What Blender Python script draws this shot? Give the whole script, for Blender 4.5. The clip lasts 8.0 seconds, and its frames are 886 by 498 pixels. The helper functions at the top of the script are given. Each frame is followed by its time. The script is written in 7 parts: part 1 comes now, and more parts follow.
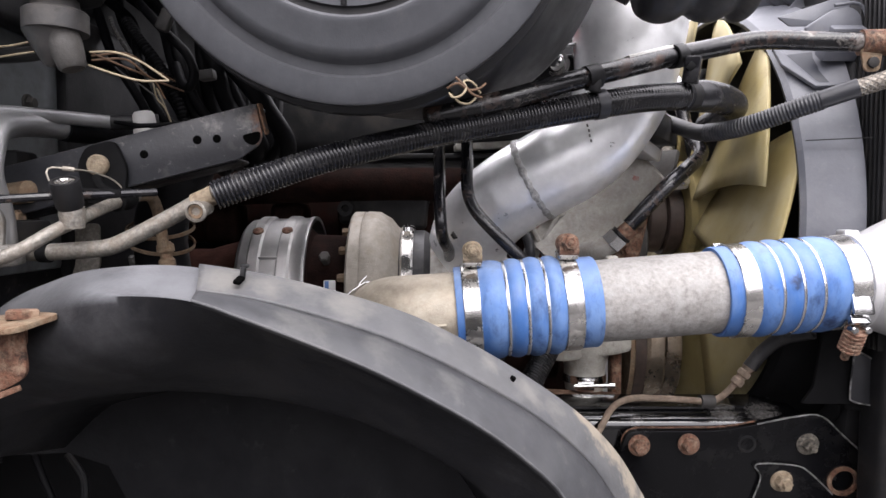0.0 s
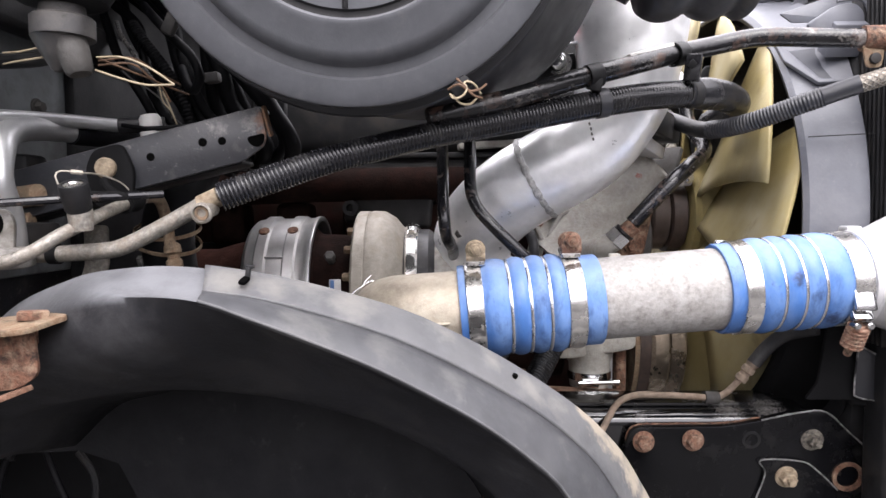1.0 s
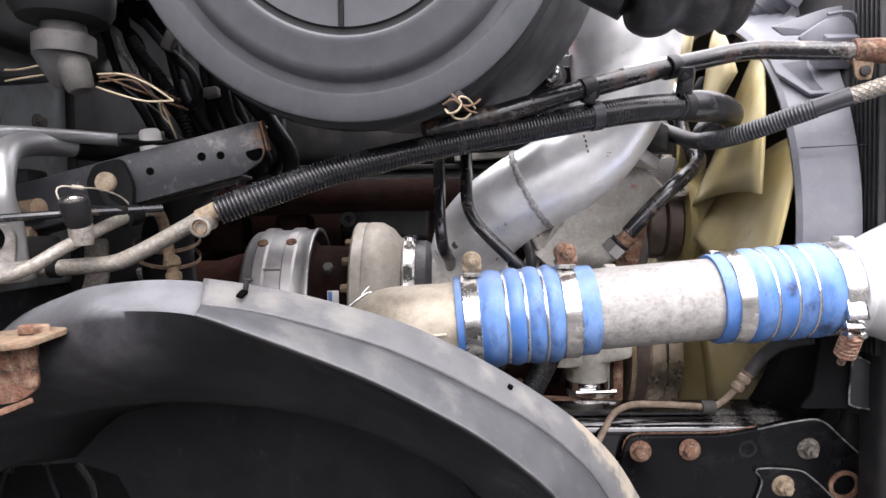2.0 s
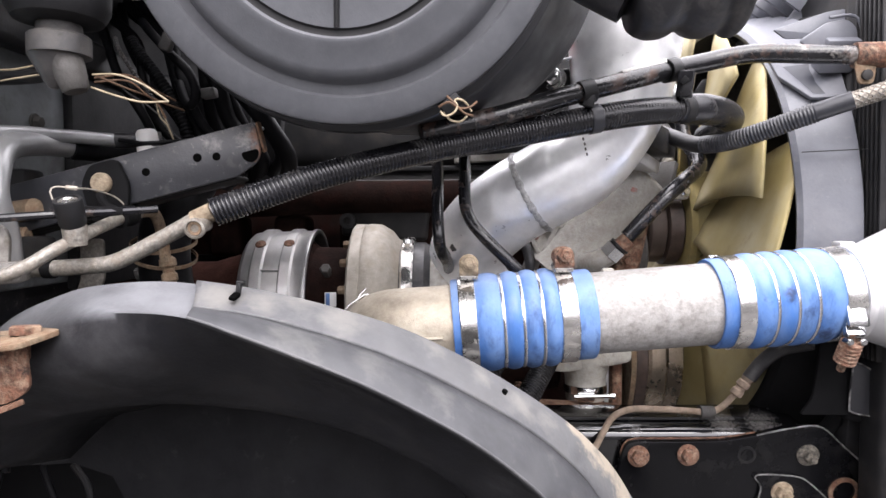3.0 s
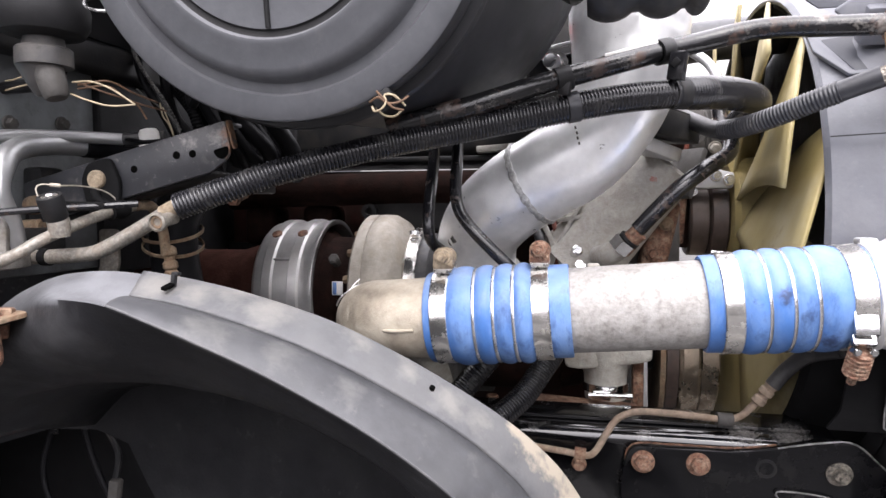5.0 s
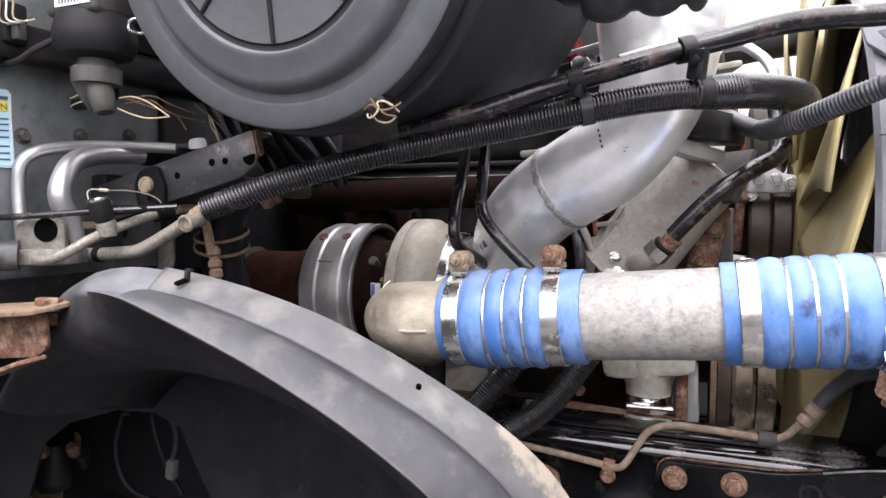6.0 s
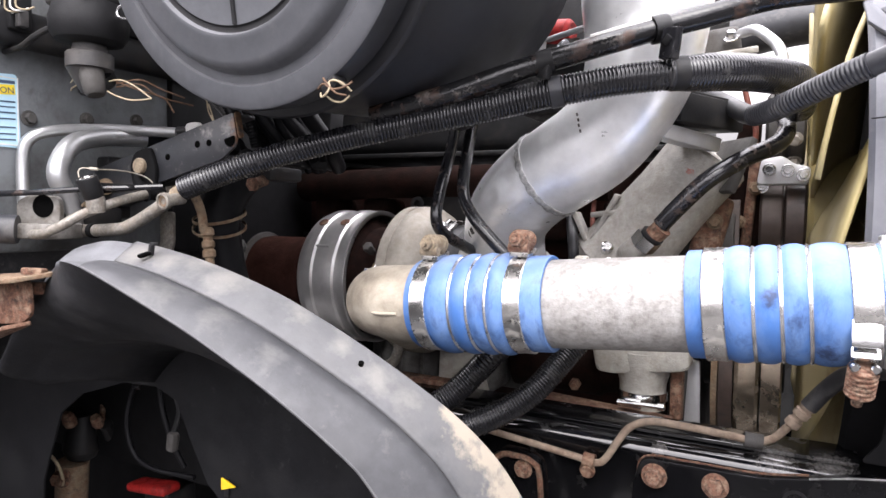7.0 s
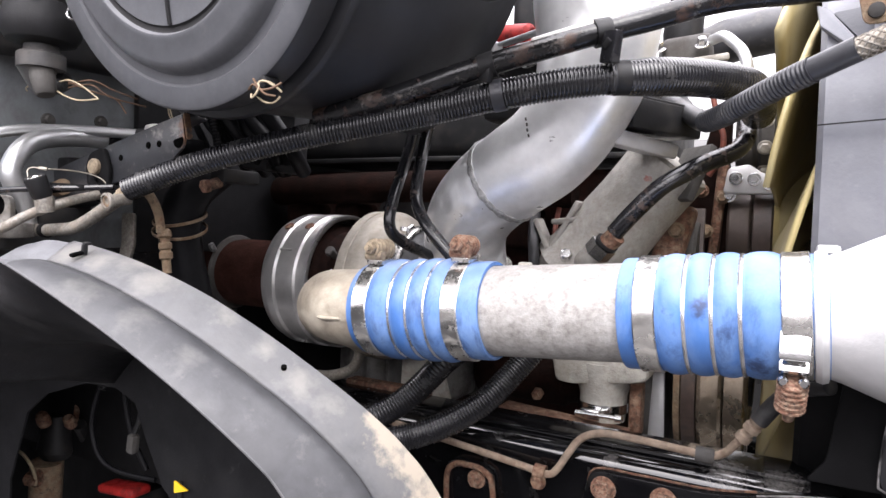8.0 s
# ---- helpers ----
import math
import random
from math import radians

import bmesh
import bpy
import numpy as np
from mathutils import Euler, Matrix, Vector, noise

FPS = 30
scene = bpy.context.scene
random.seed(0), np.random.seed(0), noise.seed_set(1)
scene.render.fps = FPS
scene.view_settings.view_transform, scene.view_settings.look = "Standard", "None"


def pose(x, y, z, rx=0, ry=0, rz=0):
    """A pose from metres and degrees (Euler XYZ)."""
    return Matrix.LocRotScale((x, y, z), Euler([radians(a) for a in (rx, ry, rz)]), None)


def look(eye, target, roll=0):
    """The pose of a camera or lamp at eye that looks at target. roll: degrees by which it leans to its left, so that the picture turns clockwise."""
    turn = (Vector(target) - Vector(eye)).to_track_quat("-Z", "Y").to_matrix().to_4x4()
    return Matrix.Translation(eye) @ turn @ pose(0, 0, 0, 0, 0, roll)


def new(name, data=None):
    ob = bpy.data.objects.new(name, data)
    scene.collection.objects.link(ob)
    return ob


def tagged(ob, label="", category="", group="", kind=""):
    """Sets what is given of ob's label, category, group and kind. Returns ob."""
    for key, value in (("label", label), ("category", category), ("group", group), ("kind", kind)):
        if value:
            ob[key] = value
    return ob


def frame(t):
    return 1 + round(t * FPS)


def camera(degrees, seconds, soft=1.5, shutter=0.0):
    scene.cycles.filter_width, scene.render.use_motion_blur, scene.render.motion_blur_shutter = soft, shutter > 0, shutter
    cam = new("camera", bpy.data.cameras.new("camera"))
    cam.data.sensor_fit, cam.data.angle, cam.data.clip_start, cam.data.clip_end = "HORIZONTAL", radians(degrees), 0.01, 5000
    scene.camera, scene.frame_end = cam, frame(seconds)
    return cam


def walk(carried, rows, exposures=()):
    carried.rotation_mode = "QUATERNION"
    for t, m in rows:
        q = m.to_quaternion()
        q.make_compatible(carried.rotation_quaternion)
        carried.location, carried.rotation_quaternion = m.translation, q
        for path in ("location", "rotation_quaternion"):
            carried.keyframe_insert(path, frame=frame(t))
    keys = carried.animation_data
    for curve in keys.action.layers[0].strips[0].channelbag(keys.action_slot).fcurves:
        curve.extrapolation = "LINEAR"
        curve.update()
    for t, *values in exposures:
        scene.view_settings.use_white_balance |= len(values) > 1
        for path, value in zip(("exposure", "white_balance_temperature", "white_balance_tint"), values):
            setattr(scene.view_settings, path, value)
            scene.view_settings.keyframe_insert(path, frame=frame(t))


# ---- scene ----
cam = camera(69.1, 8.0)
METRES, EYE, TILT, LEAN, TURN = 0.55, 1.45, -10.5, 0.0, 0.0
ROWS = [
    (0.0, 0.0, 0.0, 0.0, 0.0, 0.0, 0.0),
    (0.5, 0.0067, -0.0047, 0.0037, 0.5, -0.27, 0.19),
    (1.0, 0.0095, -0.0136, 0.003, 0.66, -0.21, 0.4),
    (1.5, 0.015, -0.0284, 0.0057, 0.6, 0.36, 0.7),
    (3.0, 0.0328, -0.0208, 0.0146, 0.97, 0.62, 0.23),
    (3.5, 0.0673, -0.0093, 0.0147, 2.02, 0.22, 0.36),
    (4.0, 0.1437, 0.0063, 0.0238, 4.51, -0.15, 0.05),
    (5.5, 0.4861, 0.0315, 0.0355, 16.62, -0.71, -0.62),
    (6.0, 0.5816, 0.0583, 0.0279, 21.54, -0.25, -1.08),
    (6.5, 0.672, 0.1034, 0.0113, 25.38, -0.27, -1.53),
    (7.0, 0.7776, 0.1498, -0.0028, 27.31, -0.45, -2.41),
    (7.5, 0.8655, 0.1963, -0.002, 28.23, 0.34, -3.25),
    (8.0, 0.9098, 0.2412, -0.0023, 28.65, 0.2, -3.26),
]
EXPOSURES = [(0.0, 0.28), (0.5, 0.54), (1.0, 0.62), (1.5, 0.66), (4.0, 0.74), (5.5, 0.65), (6.0, 0.62), (6.5, 0.70), (7.0, 0.84), (8.0, 0.82)]
walk(cam, [(t, pose(0, 0, EYE, TILT, LEAN, TURN) @ pose(METRES * x, METRES * y, METRES * z, 90 + pitch, roll, yaw)) for t, x, y, z, yaw, pitch, roll in ROWS], EXPOSURES)

# ---- light ----
world = bpy.data.worlds.new("overcast_sky")
scene.world = world
world.use_nodes = True
wn, wl = world.node_tree.nodes, world.node_tree.links
sky = wn.new("ShaderNodeTexSky")
sky.sky_type, sky.sun_disc = "NISHITA", False
sky.sun_elevation, sky.sun_rotation = radians(52), radians(200)
sky.air_density, sky.dust_density = 1.0, 4.0
cloud = wn.new("ShaderNodeMix")
cloud.data_type = "RGBA"
cloud.inputs[0].default_value = 0.85
wl.new(sky.outputs[0], cloud.inputs[6])
# an overcast sky: three times as bright overhead as at the horizon
geo = wn.new("ShaderNodeTexCoord")
split = wn.new("ShaderNodeSeparateXYZ")
wl.new(geo.outputs["Generated"], split.inputs[0])
rise = wn.new("ShaderNodeMapRange")
for i, v in enumerate((0.0, 1.0, 6.5, 38.0)):
    rise.inputs[1 + i].default_value = v
wl.new(split.outputs[2], rise.inputs[0])
tone = wn.new("ShaderNodeMix")
tone.data_type, tone.blend_type = "RGBA", "MULTIPLY"
tone.inputs[0].default_value = 1.0
tone.inputs[7].default_value = (1.035, 0.99, 1.055, 1)
wl.new(rise.outputs[0], tone.inputs[6])
wl.new(tone.outputs[2], cloud.inputs[7])
wl.new(cloud.outputs[2], wn["Background"].inputs[0])
wn["Background"].inputs[1].default_value = 0.15
sun = new("sun", bpy.data.lights.new("sun", "SUN"))
sun.data.energy, sun.data.angle, sun.data.color = 1.3, radians(30), (1.0, 0.97, 0.93)
sun.matrix_world = look((1.2, -0.9, 4.5), (0.1, 0.9, 1.3))


# ---- materials ----
def mat(name, col, rough=0.5, metal=0.0, var=0.2, scale=40.0, dirt=None, amount=0.4, dscale=9.0, bump=0.15, bscale=260.0, spec=0.5, dust=None, streak=1.0, swirl=0.3, wear=None):
    """A procedural surface: base colour with grain, patches of dirt or rust, uneven gloss, fine relief and a paler tone
    on upper faces, for dust and for painted sky light.
    """
    m = bpy.data.materials.new(name)
    m.use_nodes = True
    n, l = m.node_tree.nodes, m.node_tree.links
    b = n["Principled BSDF"]
    b.inputs["Metallic"].default_value = metal
    b.inputs["Specular IOR Level"].default_value = spec
    co = n.new("ShaderNodeTexCoord")
    mp = n.new("ShaderNodeMapping")
    mp.inputs["Scale"].default_value = (1, 1, streak)
    l.new(co.outputs["Object"], mp.inputs[0])

    def noisy(s, detail=6.0, dist=0.0, r=0.6):
        t = n.new("ShaderNodeTexNoise")
        t.inputs["Scale"].default_value, t.inputs["Detail"].default_value = s, detail
        t.inputs["Roughness"].default_value, t.inputs["Distortion"].default_value = r, dist
        l.new(mp.outputs[0], t.inputs["Vector"])
        return t.outputs["Fac"]

    def mapped(sock, a, c, lo, hi):
        t = n.new("ShaderNodeMapRange")
        for i, v in enumerate((a, c, lo, hi)):
            t.inputs[1 + i].default_value = v
        l.new(sock, t.inputs[0])
        return t.outputs[0]

    def mixed(fac, a, c):
        t = n.new("ShaderNodeMix")
        t.data_type = "RGBA"
        for sock, v in ((t.inputs[0], fac), (t.inputs[6], a), (t.inputs[7], c)):
            if hasattr(v, "links"):
                l.new(v, sock)
            else:
                sock.default_value = v
        return t.outputs[2]

    dark = tuple(max(0.0, c * (1 - var)) for c in col) + (1,)
    light = tuple(min(1.0, c * (1 + var)) for c in col) + (1,)
    grain = noisy(scale)
    out = mixed(mapped(grain, 0.3, 0.7, 0, 1), dark, light)
    rsock = mapped(noisy(scale * 0.4), 0.3, 0.7, max(0.02, rough - 0.1), min(1.0, rough + 0.12))
    if dirt is not None:
        f = mapped(noisy(dscale, 9.0, swirl, 0.68), 0.57 - 0.3 * amount, 0.79 - 0.25 * amount, 0, 1)
        out = mixed(f, out, tuple(dirt) + (1,))
        r2 = n.new("ShaderNodeMix")
        l.new(f, r2.inputs[0])
        l.new(rsock, r2.inputs[2])
        r2.inputs[3].default_value = 0.85
        rsock = r2.outputs[0]
        if metal > 0:
            l.new(mapped(f, 0, 1, metal, 0.0), b.inputs["Metallic"])
    if wear is not None:
        # a second, sparser layer: chips, scuffs or smudges of another colour
        f2 = mapped(noisy(wear[2], 10.0, 0.25, 0.72), 0.66 - 0.2 * wear[1], 0.80 - 0.2 * wear[1], 0, wear[3])
        out = mixed(f2, out, tuple(wear[0]) + (1,))
    # pales faces that look up: dust, on some materials painted sky light too
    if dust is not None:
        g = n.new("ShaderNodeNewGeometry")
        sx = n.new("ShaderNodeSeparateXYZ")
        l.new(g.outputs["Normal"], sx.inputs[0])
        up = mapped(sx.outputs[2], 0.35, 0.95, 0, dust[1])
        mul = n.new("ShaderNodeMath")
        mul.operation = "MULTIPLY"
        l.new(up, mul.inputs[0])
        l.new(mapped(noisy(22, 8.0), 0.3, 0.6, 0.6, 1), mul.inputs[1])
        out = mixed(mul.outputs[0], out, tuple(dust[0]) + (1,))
    l.new(out, b.inputs["Base Color"])
    l.new(rsock, b.inputs["Roughness"])
    if bump:
        bp = n.new("ShaderNodeBump")
        bp.inputs["Strength"].default_value, bp.inputs["Distance"].default_value = bump, 0.002
        l.new(noisy(bscale, 4.0), bp.inputs["Height"])
        l.new(bp.outputs[0], b.inputs["Normal"])
    return m


RUST, DUST, GRIME = (0.20, 0.085, 0.04), (0.36, 0.32, 0.27), (0.02, 0.018, 0.016)
M = dict(
    # Darker copy of the lid plastic; the body's shaded side is in the colour.
    housing=mat("shade_darkened_plastic", (0.0165, 0.0170, 0.0200), 0.48, var=0.12, scale=60, bump=0.10, bscale=500, dust=((0.08, 0.08, 0.084), 0.30)),
    lid=mat("charcoal_lid_plastic", (0.080, 0.083, 0.092), 0.42, var=0.12, scale=60, bump=0.10, bscale=500, dust=((0.17, 0.17, 0.175), 0.45), wear=((0.125, 0.125, 0.128), 0.46, 40.0, 0.4), dirt=(0.070, 0.072, 0.081), amount=0.4, dscale=9),
    # Flat black for holes: the missing light is put into the colour.
    void=mat("unlit_hole_black", (0.003, 0.003, 0.003), 1.0, var=0.1, bump=0, spec=0.0),
    flange=mat("worn_grey_flange", (0.049, 0.050, 0.054), 0.50, var=0.18, scale=60, dirt=(0.070, 0.071, 0.074), amount=0.36, dscale=9, bump=0.14, bscale=180, wear=((0.12, 0.118, 0.115), 0.46, 40.0, 0.45)),
    brownwire=mat("brown_grimy_wire", (0.10, 0.055, 0.03), 0.7, var=0.4, scale=150),
    yardwall=mat("grey_rendered_wall", (0.16, 0.155, 0.15), 0.85, var=0.15, scale=3, dirt=(0.10, 0.10, 0.10), amount=0.4, dscale=0.6, bump=0.3, bscale=30),
    # Pale metal for bare spots and for highlights painted along edges.
    worn=mat("pale_bare_metal", (0.30, 0.295, 0.29), 0.35, 0.6, var=0.3, scale=60, dirt=(0.008, 0.008, 0.009), amount=0.62, dscale=45, bump=0.2),
    # Darker shroud plastic; the shade of a sunken pocket is in the colour.
    pocket=mat("shaded_shroud_plastic", (0.030, 0.033, 0.043), 0.45, var=0.12, scale=30),
    # Darker copy of the liner plastic; the wheel well's shade is in the colour.
    shadedwall=mat("shaded_liner_wall", (0.0075, 0.0076, 0.0088), 0.62, var=0.3, scale=25, dirt=(0.016, 0.016, 0.017), amount=0.3, dscale=12, bump=0.2, bscale=180, spec=0.15, wear=((0.055, 0.055, 0.055), 0.26, 30.0, 0.4)),
    groove=mat("black_seal", (0.010, 0.010, 0.011), 0.6, spec=0.25),
    # Strongly paled upper faces: dust plus the shoulder's sky light put into the colour.
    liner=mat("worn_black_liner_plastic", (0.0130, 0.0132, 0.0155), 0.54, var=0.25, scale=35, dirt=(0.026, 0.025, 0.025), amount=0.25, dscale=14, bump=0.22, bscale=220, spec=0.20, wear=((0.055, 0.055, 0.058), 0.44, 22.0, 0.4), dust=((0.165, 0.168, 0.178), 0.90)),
    rim=mat("scuffed_dusty_liner_rim", (0.070, 0.071, 0.075), 0.52, var=0.22, scale=60, dirt=(0.105, 0.104, 0.103), amount=0.36, dscale=14, bump=0.22, bscale=160, dust=((0.110, 0.111, 0.115), 0.5), wear=((0.17, 0.165, 0.155), 0.46, 40.0, 0.5)),
    loom=mat("black_corrugated_plastic", (0.012, 0.012, 0.014), 0.20, spec=0.62, var=0.15, scale=80, dirt=(0.06, 0.057, 0.054), amount=0.05, dscale=30, bump=0.06),
    rubber=mat("black_rubber_hose", (0.020, 0.020, 0.022), 0.45, var=0.2, scale=60, dirt=(0.09, 0.085, 0.08), amount=0.2, dscale=25),
    greyloom=mat("dusty_grey_corrugated_plastic", (0.026, 0.027, 0.032), 0.42, var=0.2, scale=60, dirt=(0.12, 0.115, 0.11), amount=0.22, dscale=25),
    # Pale upper faces: chalky dust, with washed-out highlights painted in.
    silicone=mat("blue_silicone", (0.056, 0.145, 0.385), 0.42, var=0.16, scale=40, dirt=(0.15, 0.25, 0.46), amount=0.40, dscale=18, bump=0.12, bscale=400, dust=((0.38, 0.46, 0.60), 0.34), streak=0.5, wear=((0.022, 0.050, 0.14), 0.64, 22.0, 0.85)),
    castpipe=mat("weathered_aluminium_pipe", (0.275, 0.264, 0.250), 0.58, 0.30, var=0.28, scale=170, dirt=(0.36, 0.352, 0.342), amount=0.46, dscale=60, wear=((0.185, 0.160, 0.138), 0.46, 30.0, 0.5), bump=0.40, bscale=240, swirl=0.0),
    elbow=mat("tan_stained_cast_aluminium", (0.40, 0.35, 0.28), 0.52, 0.45, var=0.2, scale=70, dirt=(0.50, 0.46, 0.38), amount=0.4, dscale=26, bump=0.35, bscale=300),
    intake=mat("brushed_aluminium_tube", (0.92, 0.925, 0.935), 0.35, 0.66, var=0.06, scale=70, dirt=(0.78, 0.79, 0.80), amount=0.16, dscale=16, bump=0.05, bscale=120, wear=((0.62, 0.63, 0.64), 0.38, 26.0, 0.4)),
    weld=mat("weld_bead", (0.36, 0.36, 0.36), 0.40, 0.7, var=0.5, scale=240, bump=0.9, bscale=500, dirt=(0.70, 0.70, 0.69), amount=0.4, dscale=160),
    bright=mat("polished_cast_aluminium", (0.58, 0.58, 0.59), 0.42, 0.5, var=0.06, scale=50, dirt=(0.60, 0.59, 0.58), amount=0.2, dscale=20, bump=0.2, bscale=200),
    steel=mat("stainless_band", (0.70, 0.685, 0.66), 0.24, 0.95, var=0.08, scale=90, bump=0.02, dirt=(0.40, 0.36, 0.30), amount=0.08, dscale=40),
    chrome=mat("bright_zinc", (0.72, 0.72, 0.72), 0.16, 1.0, var=0.06, scale=60, bump=0.03),
    wire=mat("steel_ring_wire", (0.70, 0.70, 0.71), 0.25, 0.9, var=0.05),
    rust=mat("flaking_rust", (0.120, 0.056, 0.034), 0.85, var=0.6, scale=140, dirt=(0.27, 0.19, 0.13), amount=0.34, dscale=75, bump=1.0, bscale=260, wear=((0.024, 0.016, 0.013), 0.70, 62.0, 0.95)),
    tanrust=mat("dusty_rusted_steel", (0.215, 0.160, 0.105), 0.82, var=0.35, scale=140, dirt=(0.14, 0.076, 0.042), amount=0.46, dscale=70, bump=0.8, bscale=320, wear=((0.050, 0.036, 0.027), 0.60, 60.0, 0.85)),
    shield=mat("pressed_steel_heat_shield", (0.60, 0.59, 0.58), 0.34, 0.82, var=0.12, scale=30, bump=0.06, bscale=60, wear=((0.40, 0.38, 0.36), 0.40, 18.0, 0.4)),
    compressor=mat("sand_cast_aluminium", (0.31, 0.285, 0.245), 0.55, 0.4, var=0.16, scale=80, dirt=(0.22, 0.185, 0.14), amount=0.3, dscale=20, bump=0.4, bscale=420),
    exhaust=mat("rust_brown_exhaust", (0.050, 0.021, 0.016), 0.85, 0.0, var=0.35, scale=40, dirt=(0.030, 0.012, 0.009), amount=0.4, dscale=18, bump=0.5, bscale=200, spec=0.1),
    blackrubber=mat("dull_black_rubber", (0.0055, 0.0055, 0.006), 0.8, var=0.2, scale=40, spec=0.12, bump=0.1),
    track=mat("browned_belt_track", (0.085, 0.066, 0.057), 0.42, 0.3, var=0.15, scale=30, dirt=(0.065, 0.047, 0.038), amount=0.35, dscale=25),
    redcopper=mat("reddish_copper", (0.16, 0.045, 0.030), 0.6, 0.2, var=0.3, scale=80, dirt=GRIME, amount=0.4, dscale=40),
    oilcast=mat("oily_grey_casting", (0.125, 0.122, 0.118), 0.55, 0.2, var=0.25, scale=40, dirt=(0.04, 0.035, 0.03), amount=0.42, dscale=18, bump=0.4, spec=0.4),
    orangerust=mat("orange_brown_rust", (0.19, 0.105, 0.058), 0.85, var=0.5, scale=130, dirt=(0.075, 0.038, 0.024), amount=0.40, dscale=80, bump=0.9, bscale=300, wear=((0.06, 0.058, 0.058), 0.62, 70.0, 0.9)),
    railpaint=mat("wet_gloss_black_rail_paint", (0.0045, 0.0045, 0.0052), 0.09, var=0.25, scale=30, dirt=(0.012, 0.011, 0.010), amount=0.06, dscale=18, bump=0.10, bscale=45, spec=0.95),
    boltrust=mat("pitted_rusty_bolt", (0.17, 0.085, 0.055), 0.85, var=0.5, scale=260, dirt=(0.34, 0.25, 0.18), amount=0.36, dscale=170, bump=1.0, bscale=420, wear=((0.022, 0.015, 0.012), 0.72, 150.0, 0.95)),
    sandbolt=mat("sandy_zinc_bolt", (0.29, 0.235, 0.165), 0.7, 0.2, var=0.35, scale=160, dirt=(0.15, 0.105, 0.068), amount=0.42, dscale=90, bump=0.7, bscale=320),
    zincnut=mat("dull_zinc_with_grime", (0.20, 0.180, 0.150), 0.55, 0.35, var=0.4, scale=200, dirt=(0.012, 0.011, 0.010), amount=0.56, dscale=150, bump=0.7, bscale=320),
    braid=mat("braided_tinned_wire", (0.36, 0.325, 0.275), 0.5, 0.4, var=0.3, scale=200, bump=0.4),
    # hot and block: near-black bases with the bay's deep shade put in.
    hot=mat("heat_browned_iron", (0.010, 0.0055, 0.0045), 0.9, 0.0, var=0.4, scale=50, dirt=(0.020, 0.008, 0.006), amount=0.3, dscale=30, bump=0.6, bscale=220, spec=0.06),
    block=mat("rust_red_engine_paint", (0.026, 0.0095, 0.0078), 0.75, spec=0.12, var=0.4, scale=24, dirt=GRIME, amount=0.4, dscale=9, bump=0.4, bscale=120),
    casting=mat("dull_aluminium_casting", (0.40, 0.385, 0.35), 0.6, 0.25, var=0.22, scale=60, dirt=(0.25, 0.225, 0.19), amount=0.40, dscale=30, bump=0.5, bscale=300, wear=((0.13, 0.11, 0.09), 0.42, 24.0, 0.6)),
    blockcast=mat("dusty_line_block_aluminium", (0.20, 0.19, 0.175), 0.6, 0.3, var=0.3, scale=90, dirt=(0.10, 0.088, 0.072), amount=0.45, dscale=50, bump=0.5, bscale=300),
    greycast=mat("grimy_grey_casting", (0.075, 0.072, 0.069), 0.65, 0.1, spec=0.25, var=0.25, scale=40, dirt=(0.05, 0.045, 0.04), amount=0.45, dscale=18, bump=0.4),
    darkpart=mat("oily_black_metal", (0.011, 0.011, 0.012), 0.5, var=0.3, scale=40, dirt=(0.034, 0.030, 0.026), amount=0.2, dscale=20, spec=0.3),
    paint=mat("gloss_black_chassis_paint", (0.0042, 0.0042, 0.0050), 0.22, var=0.25, scale=30, dirt=(0.010, 0.0095, 0.009), amount=0.12, dscale=18, bump=0.08, bscale=70, spec=0.28, wear=((0.10, 0.095, 0.09), 0.12, 90.0, 0.6)),
    bracket=mat("chipped_charcoal_paint", (0.024, 0.025, 0.029), 0.40, var=0.15, scale=50, dirt=(0.10, 0.095, 0.09), amount=0.08, dscale=30, bump=0.15, dust=((0.10, 0.10, 0.10), 0.4), wear=((0.24, 0.225, 0.21), 0.34, 95.0, 0.8)),
    blackpipe=mat("gloss_black_pipe", (0.010, 0.010, 0.012), 0.20, var=0.3, dirt=(0.11, 0.07, 0.05), amount=0.03, dscale=45, bump=0.10, wear=((0.16, 0.15, 0.14), 0.36, 60.0, 0.6)),
    rustpipe=mat("black_pipe_peeling_to_rust", (0.009, 0.009, 0.010), 0.22, var=0.5, scale=60, dirt=(0.13, 0.066, 0.044), amount=0.17, dscale=26, bump=0.35, bscale=120, wear=((0.33, 0.31, 0.285), 0.44, 20.0, 0.8)),
    alutube=mat("oxidised_aluminium_line", (0.24, 0.225, 0.20), 0.46, 0.5, var=0.38, scale=260, dirt=(0.18, 0.150, 0.118), amount=0.40, dscale=120, bump=0.5, bscale=340, wear=((0.09, 0.07, 0.055), 0.46, 55.0, 0.6)),
    shinytube=mat("clean_aluminium_line", (0.50, 0.505, 0.51), 0.38, 0.8, var=0.10, scale=40, bump=0.08, wear=((0.30, 0.29, 0.28), 0.4, 30.0, 0.4)),
    tanline=mat("mud_coated_line", (0.26, 0.20, 0.15), 0.8, var=0.3, scale=90, dirt=(0.15, 0.092, 0.06), amount=0.36, dscale=40, bump=0.5),
    firewall=mat("grey_green_firewall_paint", (0.165, 0.178, 0.187), 0.36, 0.15, var=0.14, scale=12, dirt=(0.075, 0.075, 0.074), amount=0.42, dscale=8, bump=0.08, bscale=60, wear=((0.05, 0.045, 0.04), 0.45, 26.0, 0.6)),
